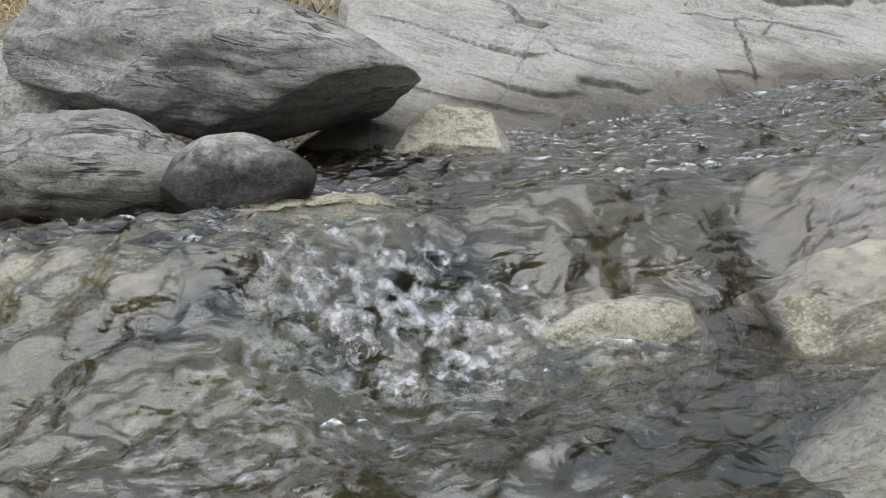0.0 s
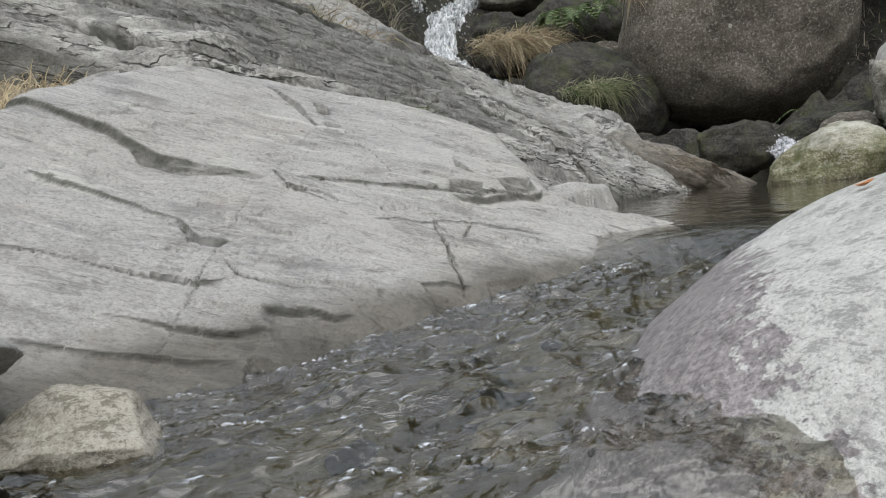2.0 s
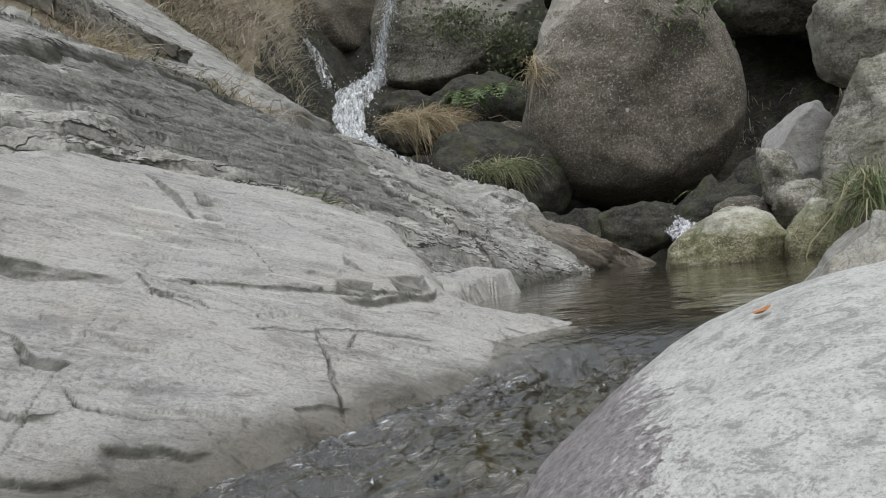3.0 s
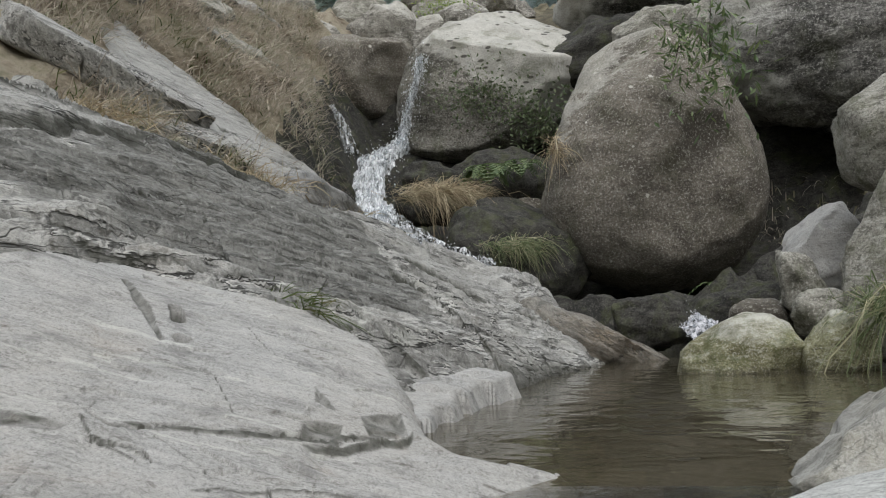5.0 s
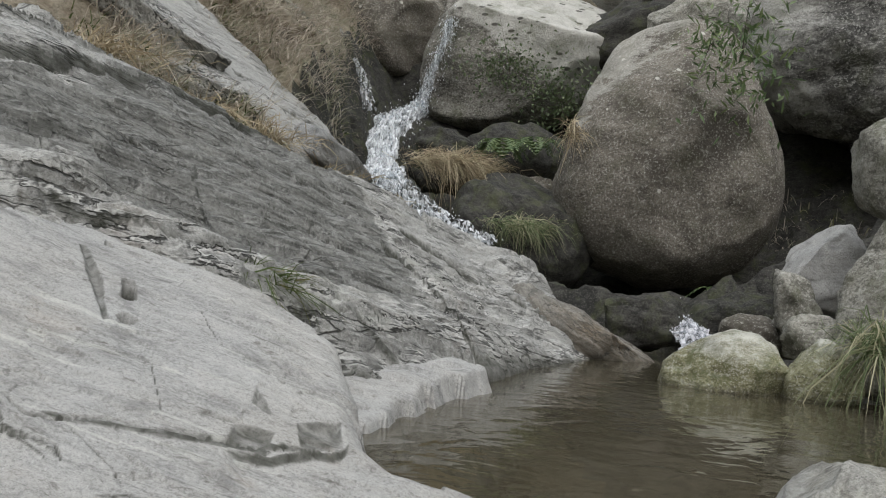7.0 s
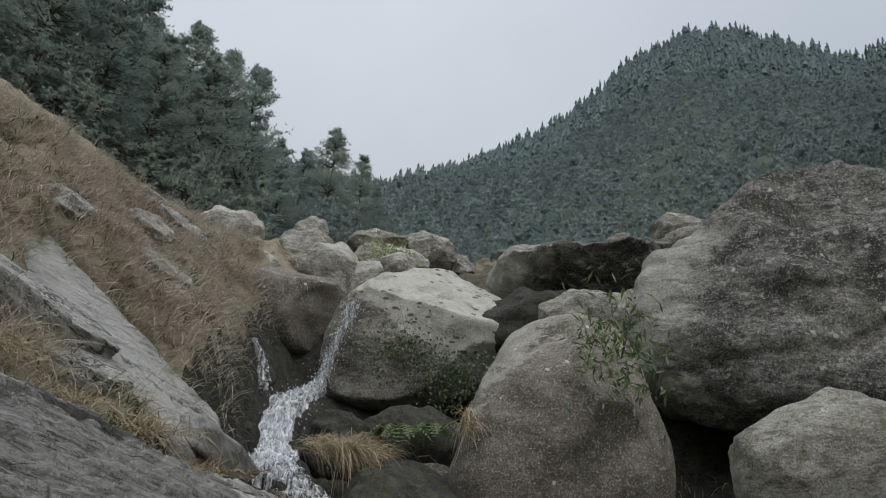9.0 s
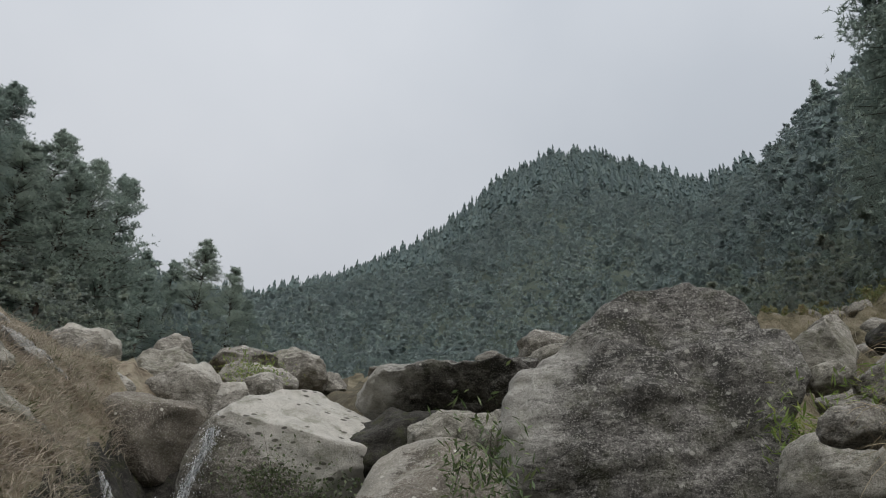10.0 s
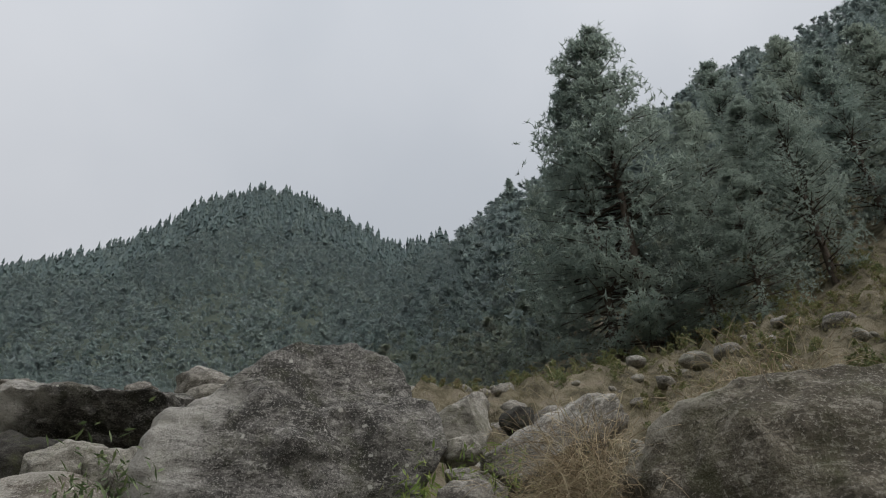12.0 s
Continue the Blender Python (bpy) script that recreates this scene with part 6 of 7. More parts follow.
def froth(name, label, centre, half, material, lift, seed):
    """A sheet of foam riding on the chopped water."""
    nx, ny = 110, 80
    X, Y = np.meshgrid(np.linspace(-half[0], half[0], nx), np.linspace(-half[1], half[1], ny))
    x, y = X.ravel(), Y.ravel()
    q = np.stack([x, y, 0 * x + seed], -1)
    rim = np.clip(1 - (x / half[0]) ** 2 - (y / half[1]) ** 2, 0, 1)
    z = stream_level(x + centre[0], y + centre[1]) + lift + rim * (0.012 * np.abs(fbm(q * 30, 3, seed)) + 0.012 * fbm(q * 12, 3, seed + 2)) - 0.01
    ob = np_part(name, np.stack([x, y, z], -1), grid_faces(nx, ny, rim > 0), material)
    ob.location = (centre[0], centre[1], 0)
    tagged(ob, label, "foam", kind="stuff")


froth("white_water", "white foam churned up where the stream drops", (-0.01, 0.6), (0.16, 0.07), M_FOAM, 0.018, 21)
froth("froth", "thin froth drifting below the drop", (-0.12, 0.47), (0.4, 0.24), M_FROTH, 0.014, 23)


# ---- grass, leaves and trees ----
def blades(base, lean, length, width, droop, seed):
    """Grass blades as tapering bent strips. base (n, 3); lean (n, 3): the way each starts; droop: how far the tip sinks."""
    rng = np.random.default_rng(seed)
    n = len(base)
    lean = lean / np.linalg.norm(lean, axis=1, keepdims=True)
    side = np.cross(lean, rng.normal(0, 1, (n, 3)))
    side /= np.linalg.norm(side, axis=1, keepdims=True) + 1e-9
    rows = []
    for t, w in ((0, 1.0), (0.4, 0.8), (0.75, 0.5)):
        c = base + lean * (length * t)[:, None] + np.array([0, 0, -1]) * (droop * length * t * t)[:, None]
        rows += [c - side * (width * w / 2)[:, None], c + side * (width * w / 2)[:, None]]
    rows.append(base + lean * length[:, None] + np.array([0, 0, -1]) * (droop * length)[:, None])
    v = np.stack(rows, 1)
    tri = np.array([[0, 1, 3], [0, 3, 2], [2, 3, 5], [2, 5, 4], [4, 5, 6]])
    return v.reshape(-1, 3), (tri[None] + 7 * np.arange(n)[:, None, None]).reshape(-1, 3)


def sward(name, label, material, xy, top, length, width, droop, lean, seed, tuft=0.0):
    """A field of blades on the ground; lean: a common way that they hang."""
    rng = np.random.default_rng(seed)
    n = len(xy)
    base = np.stack([xy[:, 0], xy[:, 1], top(xy[:, 0], xy[:, 1]) - 0.01], -1)
    way = rng.normal(0, 0.9, (n, 3)) + np.array(lean) * (0.6 + 0.8 * vnoise(base * 2.5, seed + 3))[:, None]
    way[:, 2] = np.abs(way[:, 2]) + 0.25
    v, f = blades(base, way, length * rng.lognormal(0, 0.3, n), width * rng.uniform(0.6, 1.4, n), droop * rng.uniform(0.5, 1.5, n), seed)
    ob = np_part(name, v, f, material, shade=False)
    return tagged(ob, label, "grass", kind="stuff")


def clump(name, label, material, loc, count, length, width, droop, spread, seed, lean=(0, 0, 1), wild=0.6):
    """One tuft of long blades growing from one root."""
    rng = np.random.default_rng(seed)
    base = rng.normal(0, 1, (count, 3)) * np.array(spread)
    way = rng.normal(0, wild, (count, 3)) + np.array(lean)
    v, f = blades(base, way, length * rng.uniform(0.55, 1.2, count), width * rng.uniform(0.7, 1.3, count), droop * rng.uniform(0.5, 1.4, count), seed)
    top = thing(name, label, "grass clump", loc=loc)
    tagged(np_part("foliage", v, f, material, top, shade=False), kind="stuff")
    return top


def leafage(count, spread, length, width, seed, hang=0.4):
    """Narrow folded leaves scattered round the origin."""
    rng = np.random.default_rng(seed)
    c = rng.normal(0, 1, (count, 3)) * np.array(spread)
    d = rng.normal(0, 1, (count, 3))
    d[:, 2] -= hang
    d /= np.linalg.norm(d, axis=1, keepdims=True)
    s = np.cross(d, np.array([0, 0, 1.0]) + rng.normal(0, 0.4, (count, 3)))
    s /= np.linalg.norm(s, axis=1, keepdims=True) + 1e-9
    up = np.cross(s, d)
    ln = (length * rng.uniform(0.6, 1.3, count))[:, None]
    w = (width * rng.uniform(0.7, 1.3, count))[:, None]
    v = np.stack([c, c + d * ln * 0.45 + s * w / 2 + up * w * 0.15, c + d * ln, c + d * ln * 0.45 - s * w / 2 + up * w * 0.15], 1)
    f = np.array([[0, 1, 2], [0, 2, 3]])[None] + 4 * np.arange(count)[:, None, None]
    return v.reshape(-1, 3), f.reshape(-1, 3)


def stems(count, reach, thick, seed):
    """Thin bent twigs from the origin, as three-sided strips."""
    rng = np.random.default_rng(seed)
    vs, fs = [], []
    for k in range(count):
        tip = rng.normal(0, 1, 3) * np.array(reach)
        c = glide([(0, 0, 0), tip * 0.5 + np.array([0, 0, 0.12]) * reach[2], tip], 6)
        ring = np.array([[1, 0, 0], [-0.5, 0.87, 0], [-0.5, -0.87, 0]]) * thick
        v = (c[:, None] + ring[None] * np.linspace(1, 0.3, 6)[:, None, None]).reshape(-1, 3)
        for i in range(5):
            for j in range(3):
                a, b = 3 * i + j, 3 * i + (j + 1) % 3
                fs.append([a + 18 * k, b + 18 * k, b + 3 + 18 * k, a + 3 + 18 * k])
        vs.append(v)
    return np.vstack(vs), np.array(fs)


def bush(name, label, loc, count, spread, length, width, seed, material=None, hang=0.4):
    top = thing(name, label, "bush", loc=loc)
    np_part("stem", *stems(max(6, count // 40), np.array(spread) * 1.1, 0.006, seed), M_BARK, top)
    tagged(np_part("foliage", *leafage(count, spread, length, width, seed + 1, hang), material or M_LEAF, top, shade=False), kind="stuff")
    return top


def fern(name, label, loc, fronds, reach, seed):
    """Arching fronds with paired leaflets."""
    rng = np.random.default_rng(seed)
    vs, fs, n = [], [], 0
    for k in range(fronds):
        a = rng.uniform(0, 2 * math.pi)
        out = np.array([math.cos(a), math.sin(a), 0]) * reach * rng.uniform(0.6, 1.1)
        c = glide([(0, 0, 0), out * 0.5 + np.array([0, 0, reach * 0.5]), out + np.array([0, 0, reach * 0.12])], 15)
        d = np.gradient(c, axis=0)
        d /= np.linalg.norm(d, axis=1, keepdims=True)
        s = np.cross(d, [0, 0, 1])
        ln = reach * 0.26 * np.sin(np.linspace(0.3, 3.0, 15))
        for i in range(1, 15):
            for sg in (1, -1):
                tip = c[i] + (s[i] * sg + d[i] * 0.5) * ln[i] - np.array([0, 0, 0.15 * ln[i]])
                vs += [c[i] - d[i] * 0.02 * reach, tip, c[i] + d[i] * 0.05 * reach]
                fs.append([n, n + 1, n + 2])
                n += 3
    ob = np_part(name, np.array(vs), np.array(fs), M_LEAF, shade=False)
    ob.location = loc
    return tagged(ob, label, "fern")


def pine_shape(h, seed, tufts, leaf, bare=0.25, wide=0.2, per=4, lop=0.3, thin=0.22, whole=0.0):
    """Trunk and crown of a pine as arrays: whorled limbs, each with needle tufts; uneven outline and gaps."""
    rng = np.random.default_rng(seed)
    bend = rng.normal(0, 0.02, 2) * h
    ts = np.linspace(0, 1, 9)
    cen = np.stack([bend[0] * ts**2, bend[1] * ts**2, ts * h - 0.4], -1)
    a = np.linspace(0, 2 * math.pi, 8)[:-1]
    ring = np.stack([np.cos(a), np.sin(a), 0 * a], -1)
    rad = (h * 0.014) * (1.05 - ts)
    tv = [(cen[:, None] + ring[None] * rad[:, None, None]).reshape(-1, 3)]
    tf = [[7 * i + j, 7 * i + (j + 1) % 7, 7 * i + 7 + (j + 1) % 7, 7 * i + 7 + j] for i in range(8) for j in range(7)]
    n0 = 63
    limbs = max(14, tufts // 36)
    hs = bare + (1 - bare) * (rng.uniform(0, 1, limbs) ** 0.85)
    az = rng.uniform(0, 2 * math.pi, limbs)
    lob = 1 + lop * np.sin(az * 2 + rng.uniform(0, 6)) + rng.normal(0, 0.2, limbs)
    prof = np.clip((1 - hs) ** 0.75, 0.05, 1) * np.clip((hs - bare + 0.12) * 4, 0.3, 1)
    ln = wide * h * prof * np.clip(lob, 0.45, 1.7) + 0.02 * h
    tx = np.interp(hs, ts, cen[:, 0])
    ty = np.interp(hs, ts, cen[:, 1])
    b0 = np.stack([tx, ty, hs * h - 0.4], -1)
    rise = rng.uniform(-0.1, 0.35, limbs) + 0.5 * (hs - 0.5)
    b1 = b0 + np.stack([np.cos(az) * ln, np.sin(az) * ln, rise * ln], -1)
    side = np.stack([-np.sin(az), np.cos(az), 0 * az], -1) * (0.004 * h)
    up = np.array([0, 0, 0.005 * h])
    lv = np.stack([b0 - side, b0 + side, b0 + up, b1], 1).reshape(-1, 3)
    lf = []
    for k in range(limbs):
        o = n0 + 4 * k
        lf += [[o, o + 1, o + 3, o + 3], [o + 1, o + 2, o + 3, o + 3], [o + 2, o, o + 3, o + 3]]
    trunk = (np.vstack(tv + [lv]), [f for f in tf], [f[:3] for f in lf])
    pick = rng.integers(0, limbs, tufts)
    t = rng.uniform(0.2, 1.08, tufts) ** 0.6
    spread = (0.09 * ln[pick] + 0.006 * h)[:, None] * np.array([1, 1, 0.5])
    c = b0[pick] + (b1 - b0)[pick] * t[:, None] + rng.normal(0, 1, (tufts, 3)) * spread
    c[:, 2] += 0.12 * ln[pick] * t**3
    m = tufts * per
    heart = np.repeat(c, per, 0)
    d = rng.normal(0, 1, (m, 3)) + np.array([0, 0, 0.5])
    d /= np.linalg.norm(d, axis=1, keepdims=True)
    c = heart + rng.normal(0, 0.12 * leaf, (m, 3))
    s = np.cross(d, rng.normal(0, 1, (m, 3)))
    s /= np.linalg.norm(s, axis=1, keepdims=True) + 1e-9
    L = (leaf * rng.uniform(0.7, 1.5, m))[:, None]
    v = np.stack([c - s * L * thin, c + s * L * thin, c + d * L], 1).reshape(-1, 3)
    # the way each needle faces out of its limb's tuft and of the crown
    root = np.repeat(b0[pick] + (b1 - b0)[pick] * 0.35, per, 0)
    out = (heart - root) / (0.25 * np.repeat(ln[pick], per)[:, None] + 0.01 * h) + 0.5 * d + np.array([0, 0, 0.5])
    out = (1 - whole) * out + whole * ((heart - np.array([0, 0, 1.0]) * (heart[:, 2:] - 0.12 * h)) / (0.1 * h) + 0.3 * d)
    out /= np.linalg.norm(out, axis=1, keepdims=True) + 1e-9
    return trunk, (v, np.arange(3 * m).reshape(-1, 3), np.repeat(out, 3, 0))


def crown_part(name, v, f, out, tone, material, parent=None):
    ob = np_part(name, v, f, material, parent, shade=False)
    at = ob.data.attributes.new("out", "FLOAT_VECTOR", "POINT")
    at.data.foreach_set("vector", out.astype(np.float32).ravel())
    at = ob.data.attributes.new("tone", "FLOAT", "POINT")
    at.data.foreach_set("value", tone.astype(np.float32))
    return tagged(ob, kind="stuff")


def tri_faces(quads, tris):
    q = np.array(quads)
    out = [np.array(tris)] if len(tris) else []
    if len(q):
        out += [q[:, [0, 1, 2]], q[:, [0, 2, 3]]]
    return np.vstack(out)


def pine(name, label, loc, h, seed, tufts, leaf, group, bare=0.25, wide=0.2, per=4):
    (tv, tq, tt), (cv, cf, co) = pine_shape(h, seed, tufts, leaf, bare, wide, per, 0.35, 0.11)
    top = thing(name, label, "tree", group, loc=loc)
    np_part("trunk", tv, tri_faces(tq, tt), M_BARK, top)
    crown_part("crown", cv, cf, co, np.zeros(len(cv)), M_NEEDLE, top)
    return top


# dry grass on the hillside above the slabs
def scatter(count, box, seed, inside):
    rng = np.random.default_rng(seed)
    x = rng.uniform(box[0], box[1], count)
    y = rng.uniform(box[2], box[3], count)
    keep = inside(x, y)
    return np.stack([x[keep], y[keep]], -1)


def on_hill(x, y):
    s, p = AX * x + AY * y, AY * x - AX * y
    patch = vnoise(np.stack([x * 0.9, y * 0.9, 0 * x], -1), 77)
    return (p < -1.25 + 0.25 * patch) & (p > -11) & (s > 5.6) & (s < 20) & (patch > -0.55)


def tufted(roots, per, spread, seed):
    g = np.random.default_rng(seed)
    return np.repeat(roots, per, 0) + g.normal(0, spread, (len(roots) * per, 2))


sward("dry_grass", "long dry straw-coloured grass hanging over the hillside in tussocks", M_HILLGRASS, tufted(scatter(6500, (-8, 5, 5.0, 19), 5, on_hill), 26, 0.09, 7), ground_z, 0.42, 0.011, 0.7, (0.45, -0.35, 0.45), 6)
sward("hill_weeds", "olive green weeds among the dry grass", M_GREENGRASS, tufted(scatter(1100, (-8, 5, 6.0, 17), 15, on_hill), 22, 0.1, 17), ground_z, 0.2, 0.013, 0.5, (0.3, -0.3, 0.5), 16)


def by_slab(x, y):
    return (poly_inside(x, y, [(-1.6, 1.35), (-0.16, 1.4), (-0.2, 1.75), (-0.2, 2.05), (-0.06, 2.4), (0.1, 2.65), (0.0, 3.0), (-1.6, 3.0)]) > 0)


def bank_top(x, y):
    return 0.1 + 0.42 * (y - 1.5) - 0.15 * x - 0.12


bedrock("bank", "earth bank beside the slab under dry grass", M_THATCH, (-2.6, 0.4, 0.9, 3.4), 0.03, bank_top, [(-2.4, 1.2), (-0.12, 1.28), (-0.08, 1.75), (-0.08, 2.1), (0.05, 2.4), (0.2, 2.7), (0.0, 3.1), (-2.4, 3.1)], layer=(0.0, 1, 1), round_to=0.1, wall=1.2, deep=0.6, rough=0.03, seed=41)
sward("dry_grass", "matted dry grass on the bank beside the slab", M_STRAW, scatter(20000, (-1.6, 0.1, 1.3, 3.0), 8, by_slab), bank_top, 0.1, 0.004, 0.6, (0.2, -0.4, 0.4), 9)
sward("green_weeds", "low green weeds among the dry grass", M_GREENGRASS, scatter(1600, (-0.55, -0.1, 1.3, 1.9), 12, by_slab), bank_top, 0.05, 0.012, 0.3, (0.1, -0.3, 0.5), 13)

# tufts, ferns and bushes
clump("grass_tuft", "drooping rust and straw coloured grass tuft on a wet rock", M_DRYGRASS, (4.95, 10.0, 2.12), 1400, 0.5, 0.009, 1.0, (0.28, 0.2, 0.05), 31, (0.5, -0.6, 0.5), 0.45)
clump("grass_tuft", "hanging green and yellow grass under the cascade rock", M_POOLGRASS, (5.25, 8.55, 1.25), 900, 0.32, 0.008, 1.0, (0.24, 0.16, 0.05), 33, (0.2, -0.7, 0.4), 0.45)
clump("grass_tuft", "long green and straw blades beside the pool boulder", M_POOLGRASS, (4.3, 3.2, 0.33), 420, 0.5, 0.008, 1.25, (0.08, 0.08, 0.04), 35, (-0.2, -0.3, 0.9), 0.6)
clump("grass_tuft", "small green grass tuft in a crack of the slab", M_GREENGRASS, (1.05, 3.3, 0.42), 220, 0.24, 0.006, 0.8, (0.09, 0.05, 0.02), 37, (0.4, -0.4, 0.6), 0.5)
clump("grass_tuft", "small dry grass tuft on the slab", M_GREENGRASS, (0.15, 4.1, 0.88), 200, 0.26, 0.006, 0.8, (0.1, 0.06, 0.02), 39, (0.2, -0.4, 0.7), 0.5)
clump("grass_tuft", "thin dry grass tuft hanging from the big boulder", M_DRYGRASS, (5.68, 8.25, 2.4), 160, 0.26, 0.01, 0.8, (0.06, 0.06, 0.08), 41, (-0.3, -0.5, 0.3), 0.5)
for k, (loc, n, ln) in enumerate([((1.9, 7.35, 1.62), 260, 0.3), ((2.5, 7.7, 1.4), 200, 0.28), ((1.2, 6.9, 1.7), 240, 0.3), ((0.5, 6.6, 1.95), 300, 0.32), ((2.9, 7.6, 1.2), 160, 0.25)]):
    clump("grass_tuft", "dry brown grass tuft in the gully behind the slab", M_DRYGRASS, loc, n, ln, 0.009, 0.6, (0.25, 0.12, 0.02), 43 + k, (0.2, -0.3, 0.7), 0.6)
fern("fern", "green fern at the foot of the big boulder", (6.55, 6.45, 0.42), 26, 0.5, 51)
fern("fern", "green fern in the shaded hollow", (6.9, 6.1, 0.5), 14, 0.36, 53)
fern("fern", "dark fern in the gap by the waterfall", (5.65, 9.9, 2.25), 22, 0.5, 55)
fern("fern", "dark fern under the white boulder", (6.2, 9.9, 2.4), 16, 0.42, 57)
bush("bush", "green bush with narrow leaves growing over the big boulder", (6.75, 6.75, 3.2), 420, (0.3, 0.22, 0.42), 0.15, 0.035, 61)
bush("bush", "small sprig of narrow leaves on the big boulder", (6.3, 6.75, 3.2), 90, (0.16, 0.1, 0.12), 0.12, 0.03, 63)
bush("creeper", "dark green creeper on the face of the pale boulder", (6.5, 11.42, 4.0), 800, (0.4, 0.07, 0.24), 0.07, 0.04, 65, M_CREEPER)
bush("creeper", "dark green creeper hanging beside the pale boulder", (7.2, 10.9, 3.5), 700, (0.3, 0.2, 0.35), 0.08, 0.045, 67, M_CREEPER)
bush("bush", "yellow-green bush among the far boulders", (8.75, 17.1, 8.0), 900, (0.4, 0.35, 0.22), 0.1, 0.03, 69, M_SHOOT, -0.5)
bush("bush", "bright green leafy shoot beside the dark boulder", (10.5, 4.9, 4.0), 260, (0.24, 0.24, 0.26), 0.2, 0.035, 71, M_SHOOT)
bush("bush", "yellowing shoot in the grass below the slope", (10.6, 3.9, 4.15), 260, (0.3, 0.3, 0.22), 0.16, 0.025, 73, M_SHOOT)


# slope on the other side
def right_grass(x, y):
    s, p = AX * x + AY * y, AY * x - AX * y
    patch = vnoise(np.stack([x * 0.5, y * 0.5, 0 * x], -1), 79)
    return (p > 5.0) & (s > -2) & (patch > -0.3)


sward("slope_grass", "short yellow-green grass on the stony slope", M_SLOPEGRASS, tufted(scatter(2600, (8, 36, -8, 14), 15, right_grass), 14, 0.16, 19), ground_z, 0.26, 0.02, 0.5, (-0.2, -0.1, 0.6), 16)
sward("dry_grass", "dry brown grass above the dark boulder", M_DRYGRASS, scatter(9000, (7.0, 12, -3.5, 2.6), 17, right_grass), ground_z, 0.35, 0.009, 0.5, (-0.4, 0.0, 0.6), 18)
sward("slope_tufts", "straw-coloured tufts of grass among the stones of the slope", M_HILLGRASS, tufted(scatter(900, (8.5, 22, -2, 9), 21, right_grass), 16, 0.1, 23), ground_z, 0.3, 0.013, 0.6, (-0.2, -0.1, 0.7), 22)
clump("grass_tuft", "dry brown grass mat hanging beside the dark boulder", M_DRYGRASS, (6.95, 1.75, 2.75), 2600, 0.42, 0.006, 0.6, (0.22, 0.28, 0.3), 81, (-0.3, 0.3, 0.5), 0.6)
clump("grass_tuft", "dry brown grass mat over the dark boulder's shoulder", M_DRYGRASS, (8.3, 0.3, 3.6), 2000, 0.35, 0.006, 0.6, (0.6, 0.4, 0.12), 83, (-0.4, 0.1, 0.6), 0.6)

# ---- trees: the nearest as things, the far woods as one sheet of trees ----
rng = np.random.default_rng(99)
KINDS = [pine("tree", "tall dark pine with long needles on the ravine side", (0, -300 - 20 * k, -200), 14.0, 300 + k, 6500, 0.16, "pines on the ravine sides", bare, wide, 9) for k, (bare, wide) in enumerate([(0.07, 0.19), (0.08, 0.22), (0.08, 0.22), (0.06, 0.22)])]


def plant(x, y, h, kind, turn):
    z = ground_z(np.array([x]), np.array([y]))[0]
    k = h / 14.0
    made = copy_thing(KINDS[kind], pose(x, y, z, 0, 0, turn))
    made.scale = (k, k, k)
    return made


def at_az(az, r):
    return r * math.sin(radians(az)), r * math.cos(radians(az))


NEAR_TREES = [(81.6, 33, 21, 0), (79.0, 33.5, 18.0, 2), (88.2, 42, 12, 2), (92, 36, 11, 1), (95, 33, 11.5, 3), (99.5, 38, 12, 0), (79.0, 44, 12, 1), (77, 52, 13, 0), (103, 42, 12, 1), (74.5, 60, 13, 2), (91, 55, 15, 3), (97, 52, 14, 2), (90, 30, 8, 3), (86.5, 31, 7, 1),
    (71.8, 165, 17, 0), (85, 62, 14, 1), (106, 52, 13, 0), (110, 46, 12, 1), (73, 48, 8, 3), (70, 56, 7, 1), (67, 66, 7, 3), (63, 80, 8, 1),
    (21.2, 76, 15.0, 2), (23.6, 82, 13, 1), (18.9, 80, 12.5, 3), (25, 90, 10, 0), (26.5, 98, 8, 1), (16.6, 74, 11, 3), (17.5, 66, 9, 1),
    (12.5, 52, 14, 1), (14.3, 56, 15, 2), (10.8, 50, 12, 0), (9.2, 54, 14, 2), (7.4, 48, 11, 3), (5, 52, 14, 0), (3.5, 44, 12, 1), (1.5, 46, 14, 2), (-1, 42, 13, 1), (-4, 45, 13, 0), (-8, 40, 12, 3), (11.5, 60, 12, 3), (15.5, 62, 9, 0), (8.2, 58, 12, 0), (6.2, 56, 12, 1)]
for az, r, h, kind in NEAR_TREES:
    plant(*at_az(az, r), h, kind, float(rng.uniform(0, 360)))
for ob in KINDS:
    for part in ob.children_recursive:
        bpy.data.objects.remove(part)
    bpy.data.objects.remove(ob)


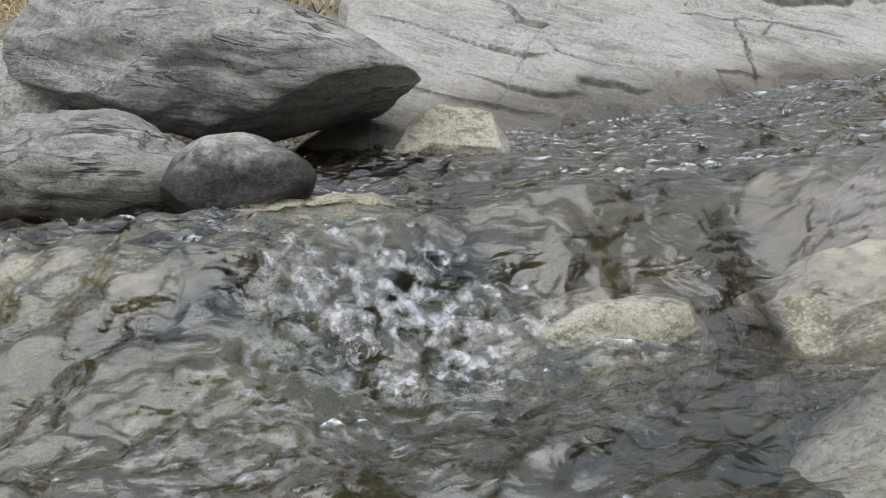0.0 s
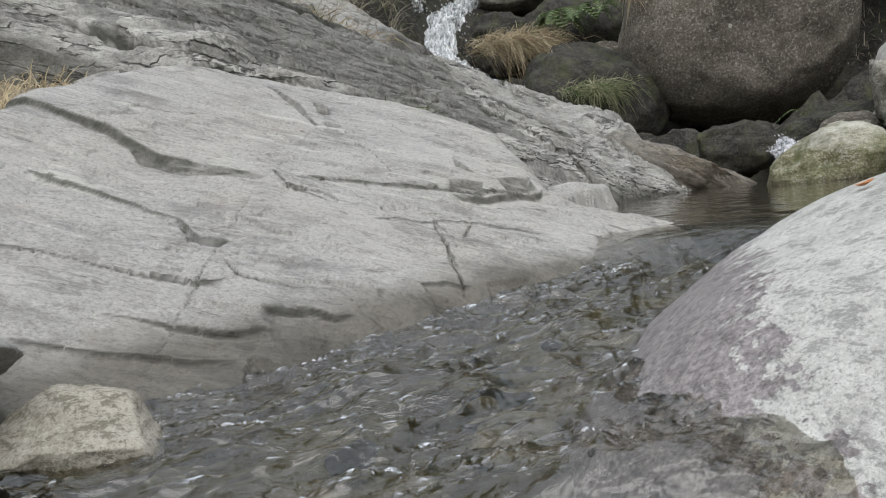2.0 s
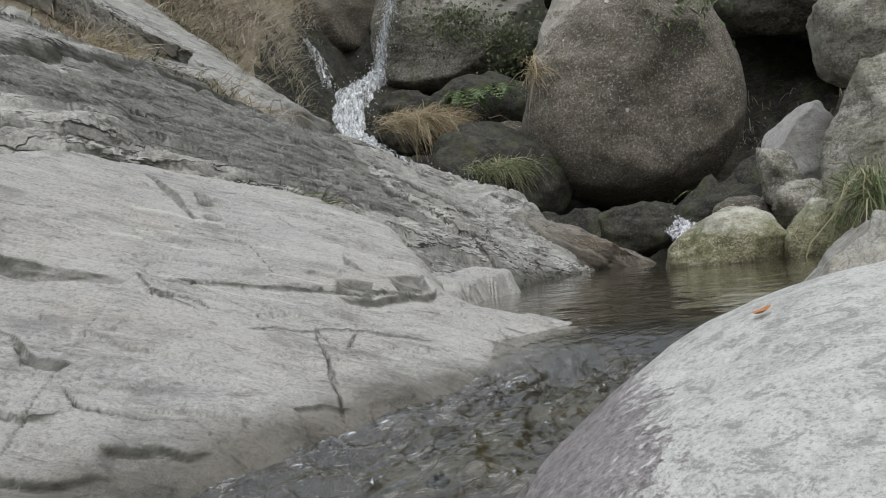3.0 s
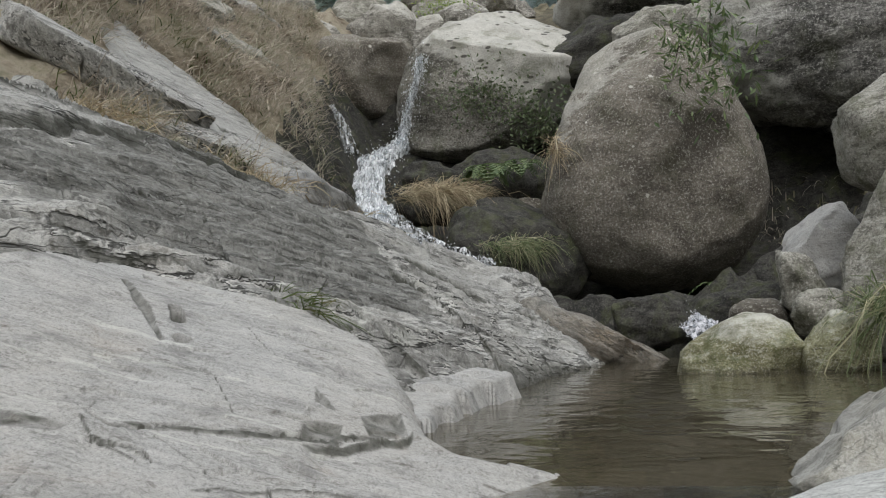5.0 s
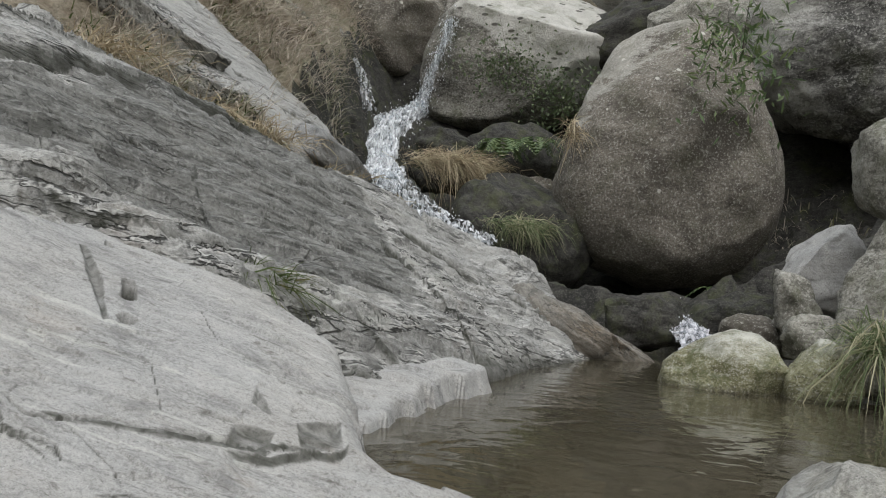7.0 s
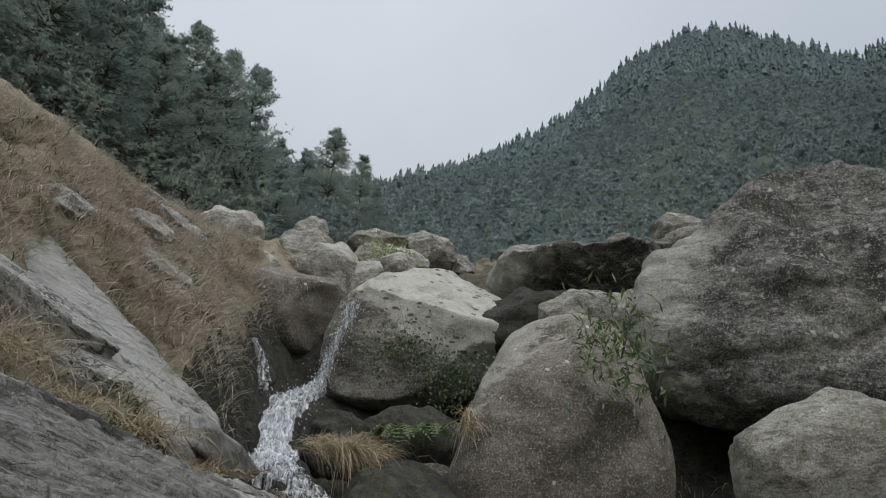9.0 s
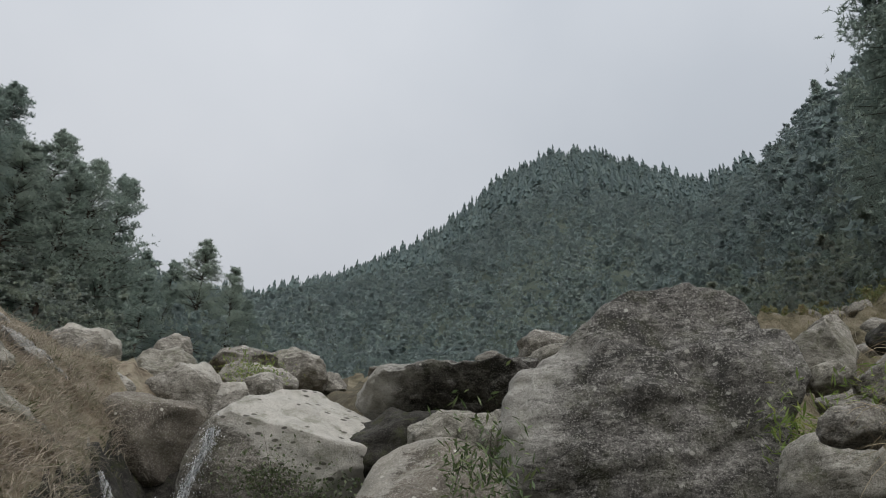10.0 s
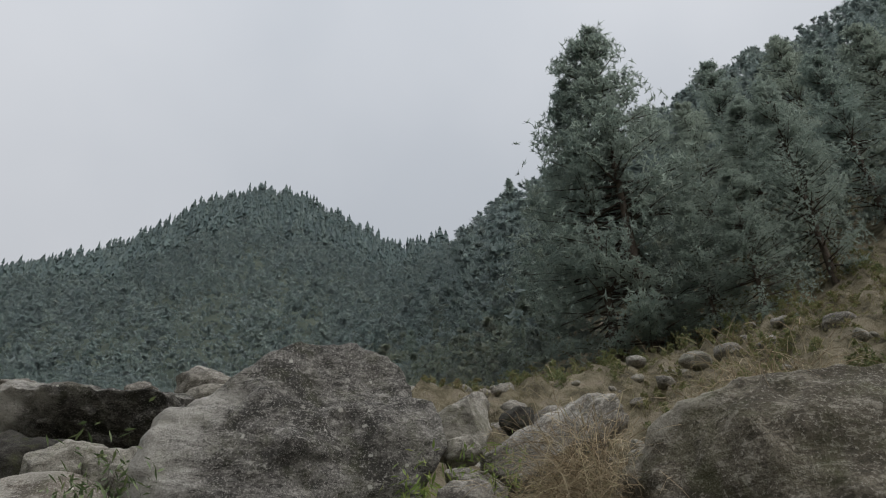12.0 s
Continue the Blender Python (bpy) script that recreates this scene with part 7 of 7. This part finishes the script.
def fir_shape(seed, tiers, arms, wide, bare):
    """A far conifer of unit height as arrays: whorls of drooping boughs with jagged rims, each narrower than the one below."""
    g = np.random.default_rng(seed)
    vs, fs, outs, n = [], [], [], 0
    for k in range(tiers):
        t = (k + g.uniform(-0.3, 0.3)) / tiers
        z = bare + (1 - bare) * max(0.0, t)
        r = wide * (1 - z) ** 0.7 * np.clip((z - bare) * 6 + 0.45, 0, 1) * g.uniform(0.7, 1.25) + 0.012
        a = np.linspace(0, 2 * math.pi, 2 * arms, endpoint=False) + g.uniform(0, 6)
        rim = r * np.where(np.arange(2 * arms) % 2, 0.6, 1.0) * g.uniform(0.55, 1.3, 2 * arms)
        cx, cy = g.normal(0, 0.1 * r, 2)
        ring = np.stack([cx + np.cos(a) * rim, cy + np.sin(a) * rim, z - 1.1 * rim + g.normal(0, 0.03, 2 * arms)], -1)
        tip = np.array([[cx, cy, min(1.0, z + 1.3 / tiers)]])
        vs.append(np.vstack([tip, ring]))
        o = np.stack([np.cos(a), np.sin(a), 0 * a + 0.25 + 0.6 * z], -1)
        outs.append(np.vstack([[[0.0, -0.5, 0.85]], o / np.linalg.norm(o, axis=1, keepdims=True)]))
        i = np.arange(2 * arms)
        fs.append(np.stack([0 * i, 1 + i, 1 + (i + 1) % (2 * arms)], -1) + n)
        n += 2 * arms + 1
    return np.vstack(vs), np.vstack(fs), np.vstack(outs)


def forest(name, label, spots, seed, tufts, leaf, per=2, wide=0.2, material=None, bare=0.1, sink=0.36, fir=()):
    """Many far trees in one mesh."""
    g = np.random.default_rng(seed)
    shapes = []
    for k in range(6):
        if fir:
            shapes.append(fir_shape(seed + k, fir[0], fir[1], wide * (0.8 + 0.12 * k), 0.02))
            continue
        (tv, tq, tt), (cv, cf, co) = pine_shape(1.0, seed + k, tufts, leaf, bare, wide, per, 0.35, 0.22, 0.6)
        shapes.append((cv + np.array([0, 0, sink]), cf, co))
    vs, fs, outs, tones, n = [], [], [], [], 0
    for x, y, z, h in spots:
        cv, cf, co = shapes[g.integers(0, 6)]
        a = g.uniform(0, 6.28)
        w = h * g.uniform(0.7, 1.4)
        ca, sa = math.cos(a) * w, math.sin(a) * w
        v = np.stack([cv[:, 0] * ca - cv[:, 1] * sa + x, cv[:, 0] * sa + cv[:, 1] * ca + y, cv[:, 2] * h + z], -1)
        vs.append(v)
        fs.append(cf + n)
        outs.append(np.stack([co[:, 0] * ca - co[:, 1] * sa, co[:, 0] * sa + co[:, 1] * ca, co[:, 2] * w], -1) / w)
        tones.append(np.full(len(v), g.uniform()))
        n += len(v)
    ob = crown_part(name, np.vstack(vs), np.vstack(fs), np.vstack(outs), np.concatenate(tones), material or M_FARNEEDLE)
    return tagged(ob, label, "forest", kind="stuff")


def spots_between(count, az0, az1, r0, r1, h0, h1, seed, gap=0.0):
    g = np.random.default_rng(seed)
    az = np.radians(g.uniform(az0, az1, count))
    r = np.sqrt(g.uniform(r0 * r0, r1 * r1, count))
    x, y = r * np.sin(az), r * np.cos(az)
    z = ground_z(x, y)
    ok = vnoise(np.stack([x, y, 0 * x], -1) / (0.12 * r[:, None] + 4), seed) > -0.6 + gap
    h = g.uniform(h0, h1, count)
    return list(zip(x[ok], y[ok], z[ok], h[ok]))


forest("far_woods", "dense blue-green pine woods covering the far hill", spots_between(3500, 16, 72, 300, 575, 6, 17, 401, -1), 411, 0, 0, 0, 0.22, M_RIDGE, fir=(9, 5))
forest("hillside_woods", "pine woods on the lower flank of the far hill", spots_between(2500, 16, 72, 122, 320, 5, 14, 410, -1), 415, 170, 0.047, 2, 0.24)
forest("slope_woods", "dark pine woods on the near valley side", spots_between(760, 66, 122, 44, 185, 8, 14, 402, -1), 421, 300, 0.036, 2, 0.22)
forest("mid_woods", "low pines and scrub where the valley narrows", spots_between(620, 16, 70, 60, 128, 2.5, 7, 403, -1), 431, 190, 0.045, 2, 0.27)
forest("left_woods", "pine woods on the dry valley side", spots_between(380, -30, 18, 48, 215, 8, 14, 404, -1), 441, 300, 0.036, 2, 0.2, M_NEEDLE)
forest("slope_scrub", "yellow-green and brown scrub under the pines on the stony slope", spots_between(420, 62, 112, 17, 50, 0.3, 1.0, 405, 0.3), 451, 90, 0.12, 2, 0.5, M_SCRUB, 0.0, 0.4)
forest("undergrowth", "dark green saplings and bushes at the feet of the pines", spots_between(420, 60, 115, 33, 75, 1.5, 5, 406, -1) + spots_between(160, -25, 17, 34, 60, 1.2, 4, 407, -1), 461, 300, 0.045, 2, 0.3, M_UNDER, 0.0, 0.38)
forest("tussocks", "olive and straw tussocks on the stony slope", spots_between(1300, 62, 108, 10, 34, 0.12, 0.36, 408, 0.1), 471, 50, 0.3, 2, 0.7, M_SCRUB, 0.0, 0.42)


def ridge_spots(count, az0, az1, seed):
    """Taller single pines along the skyline."""
    g = np.random.default_rng(seed)
    az = g.uniform(az0, az1, count)
    r = np.interp(az, BEARING, RIDGE_R) * g.uniform(0.93, 1.0, count)
    x, y = r * np.sin(np.radians(az)), r * np.cos(np.radians(az))
    return list(zip(x, y, ground_z(x, y), g.uniform(11, 22, count)))


forest("ridge_trees", "row of dark pines along the crest of the far hill", ridge_spots(260, 18, 66, 409), 481, 0, 0, 0, 0.16, M_RIDGE, fir=(12, 5))
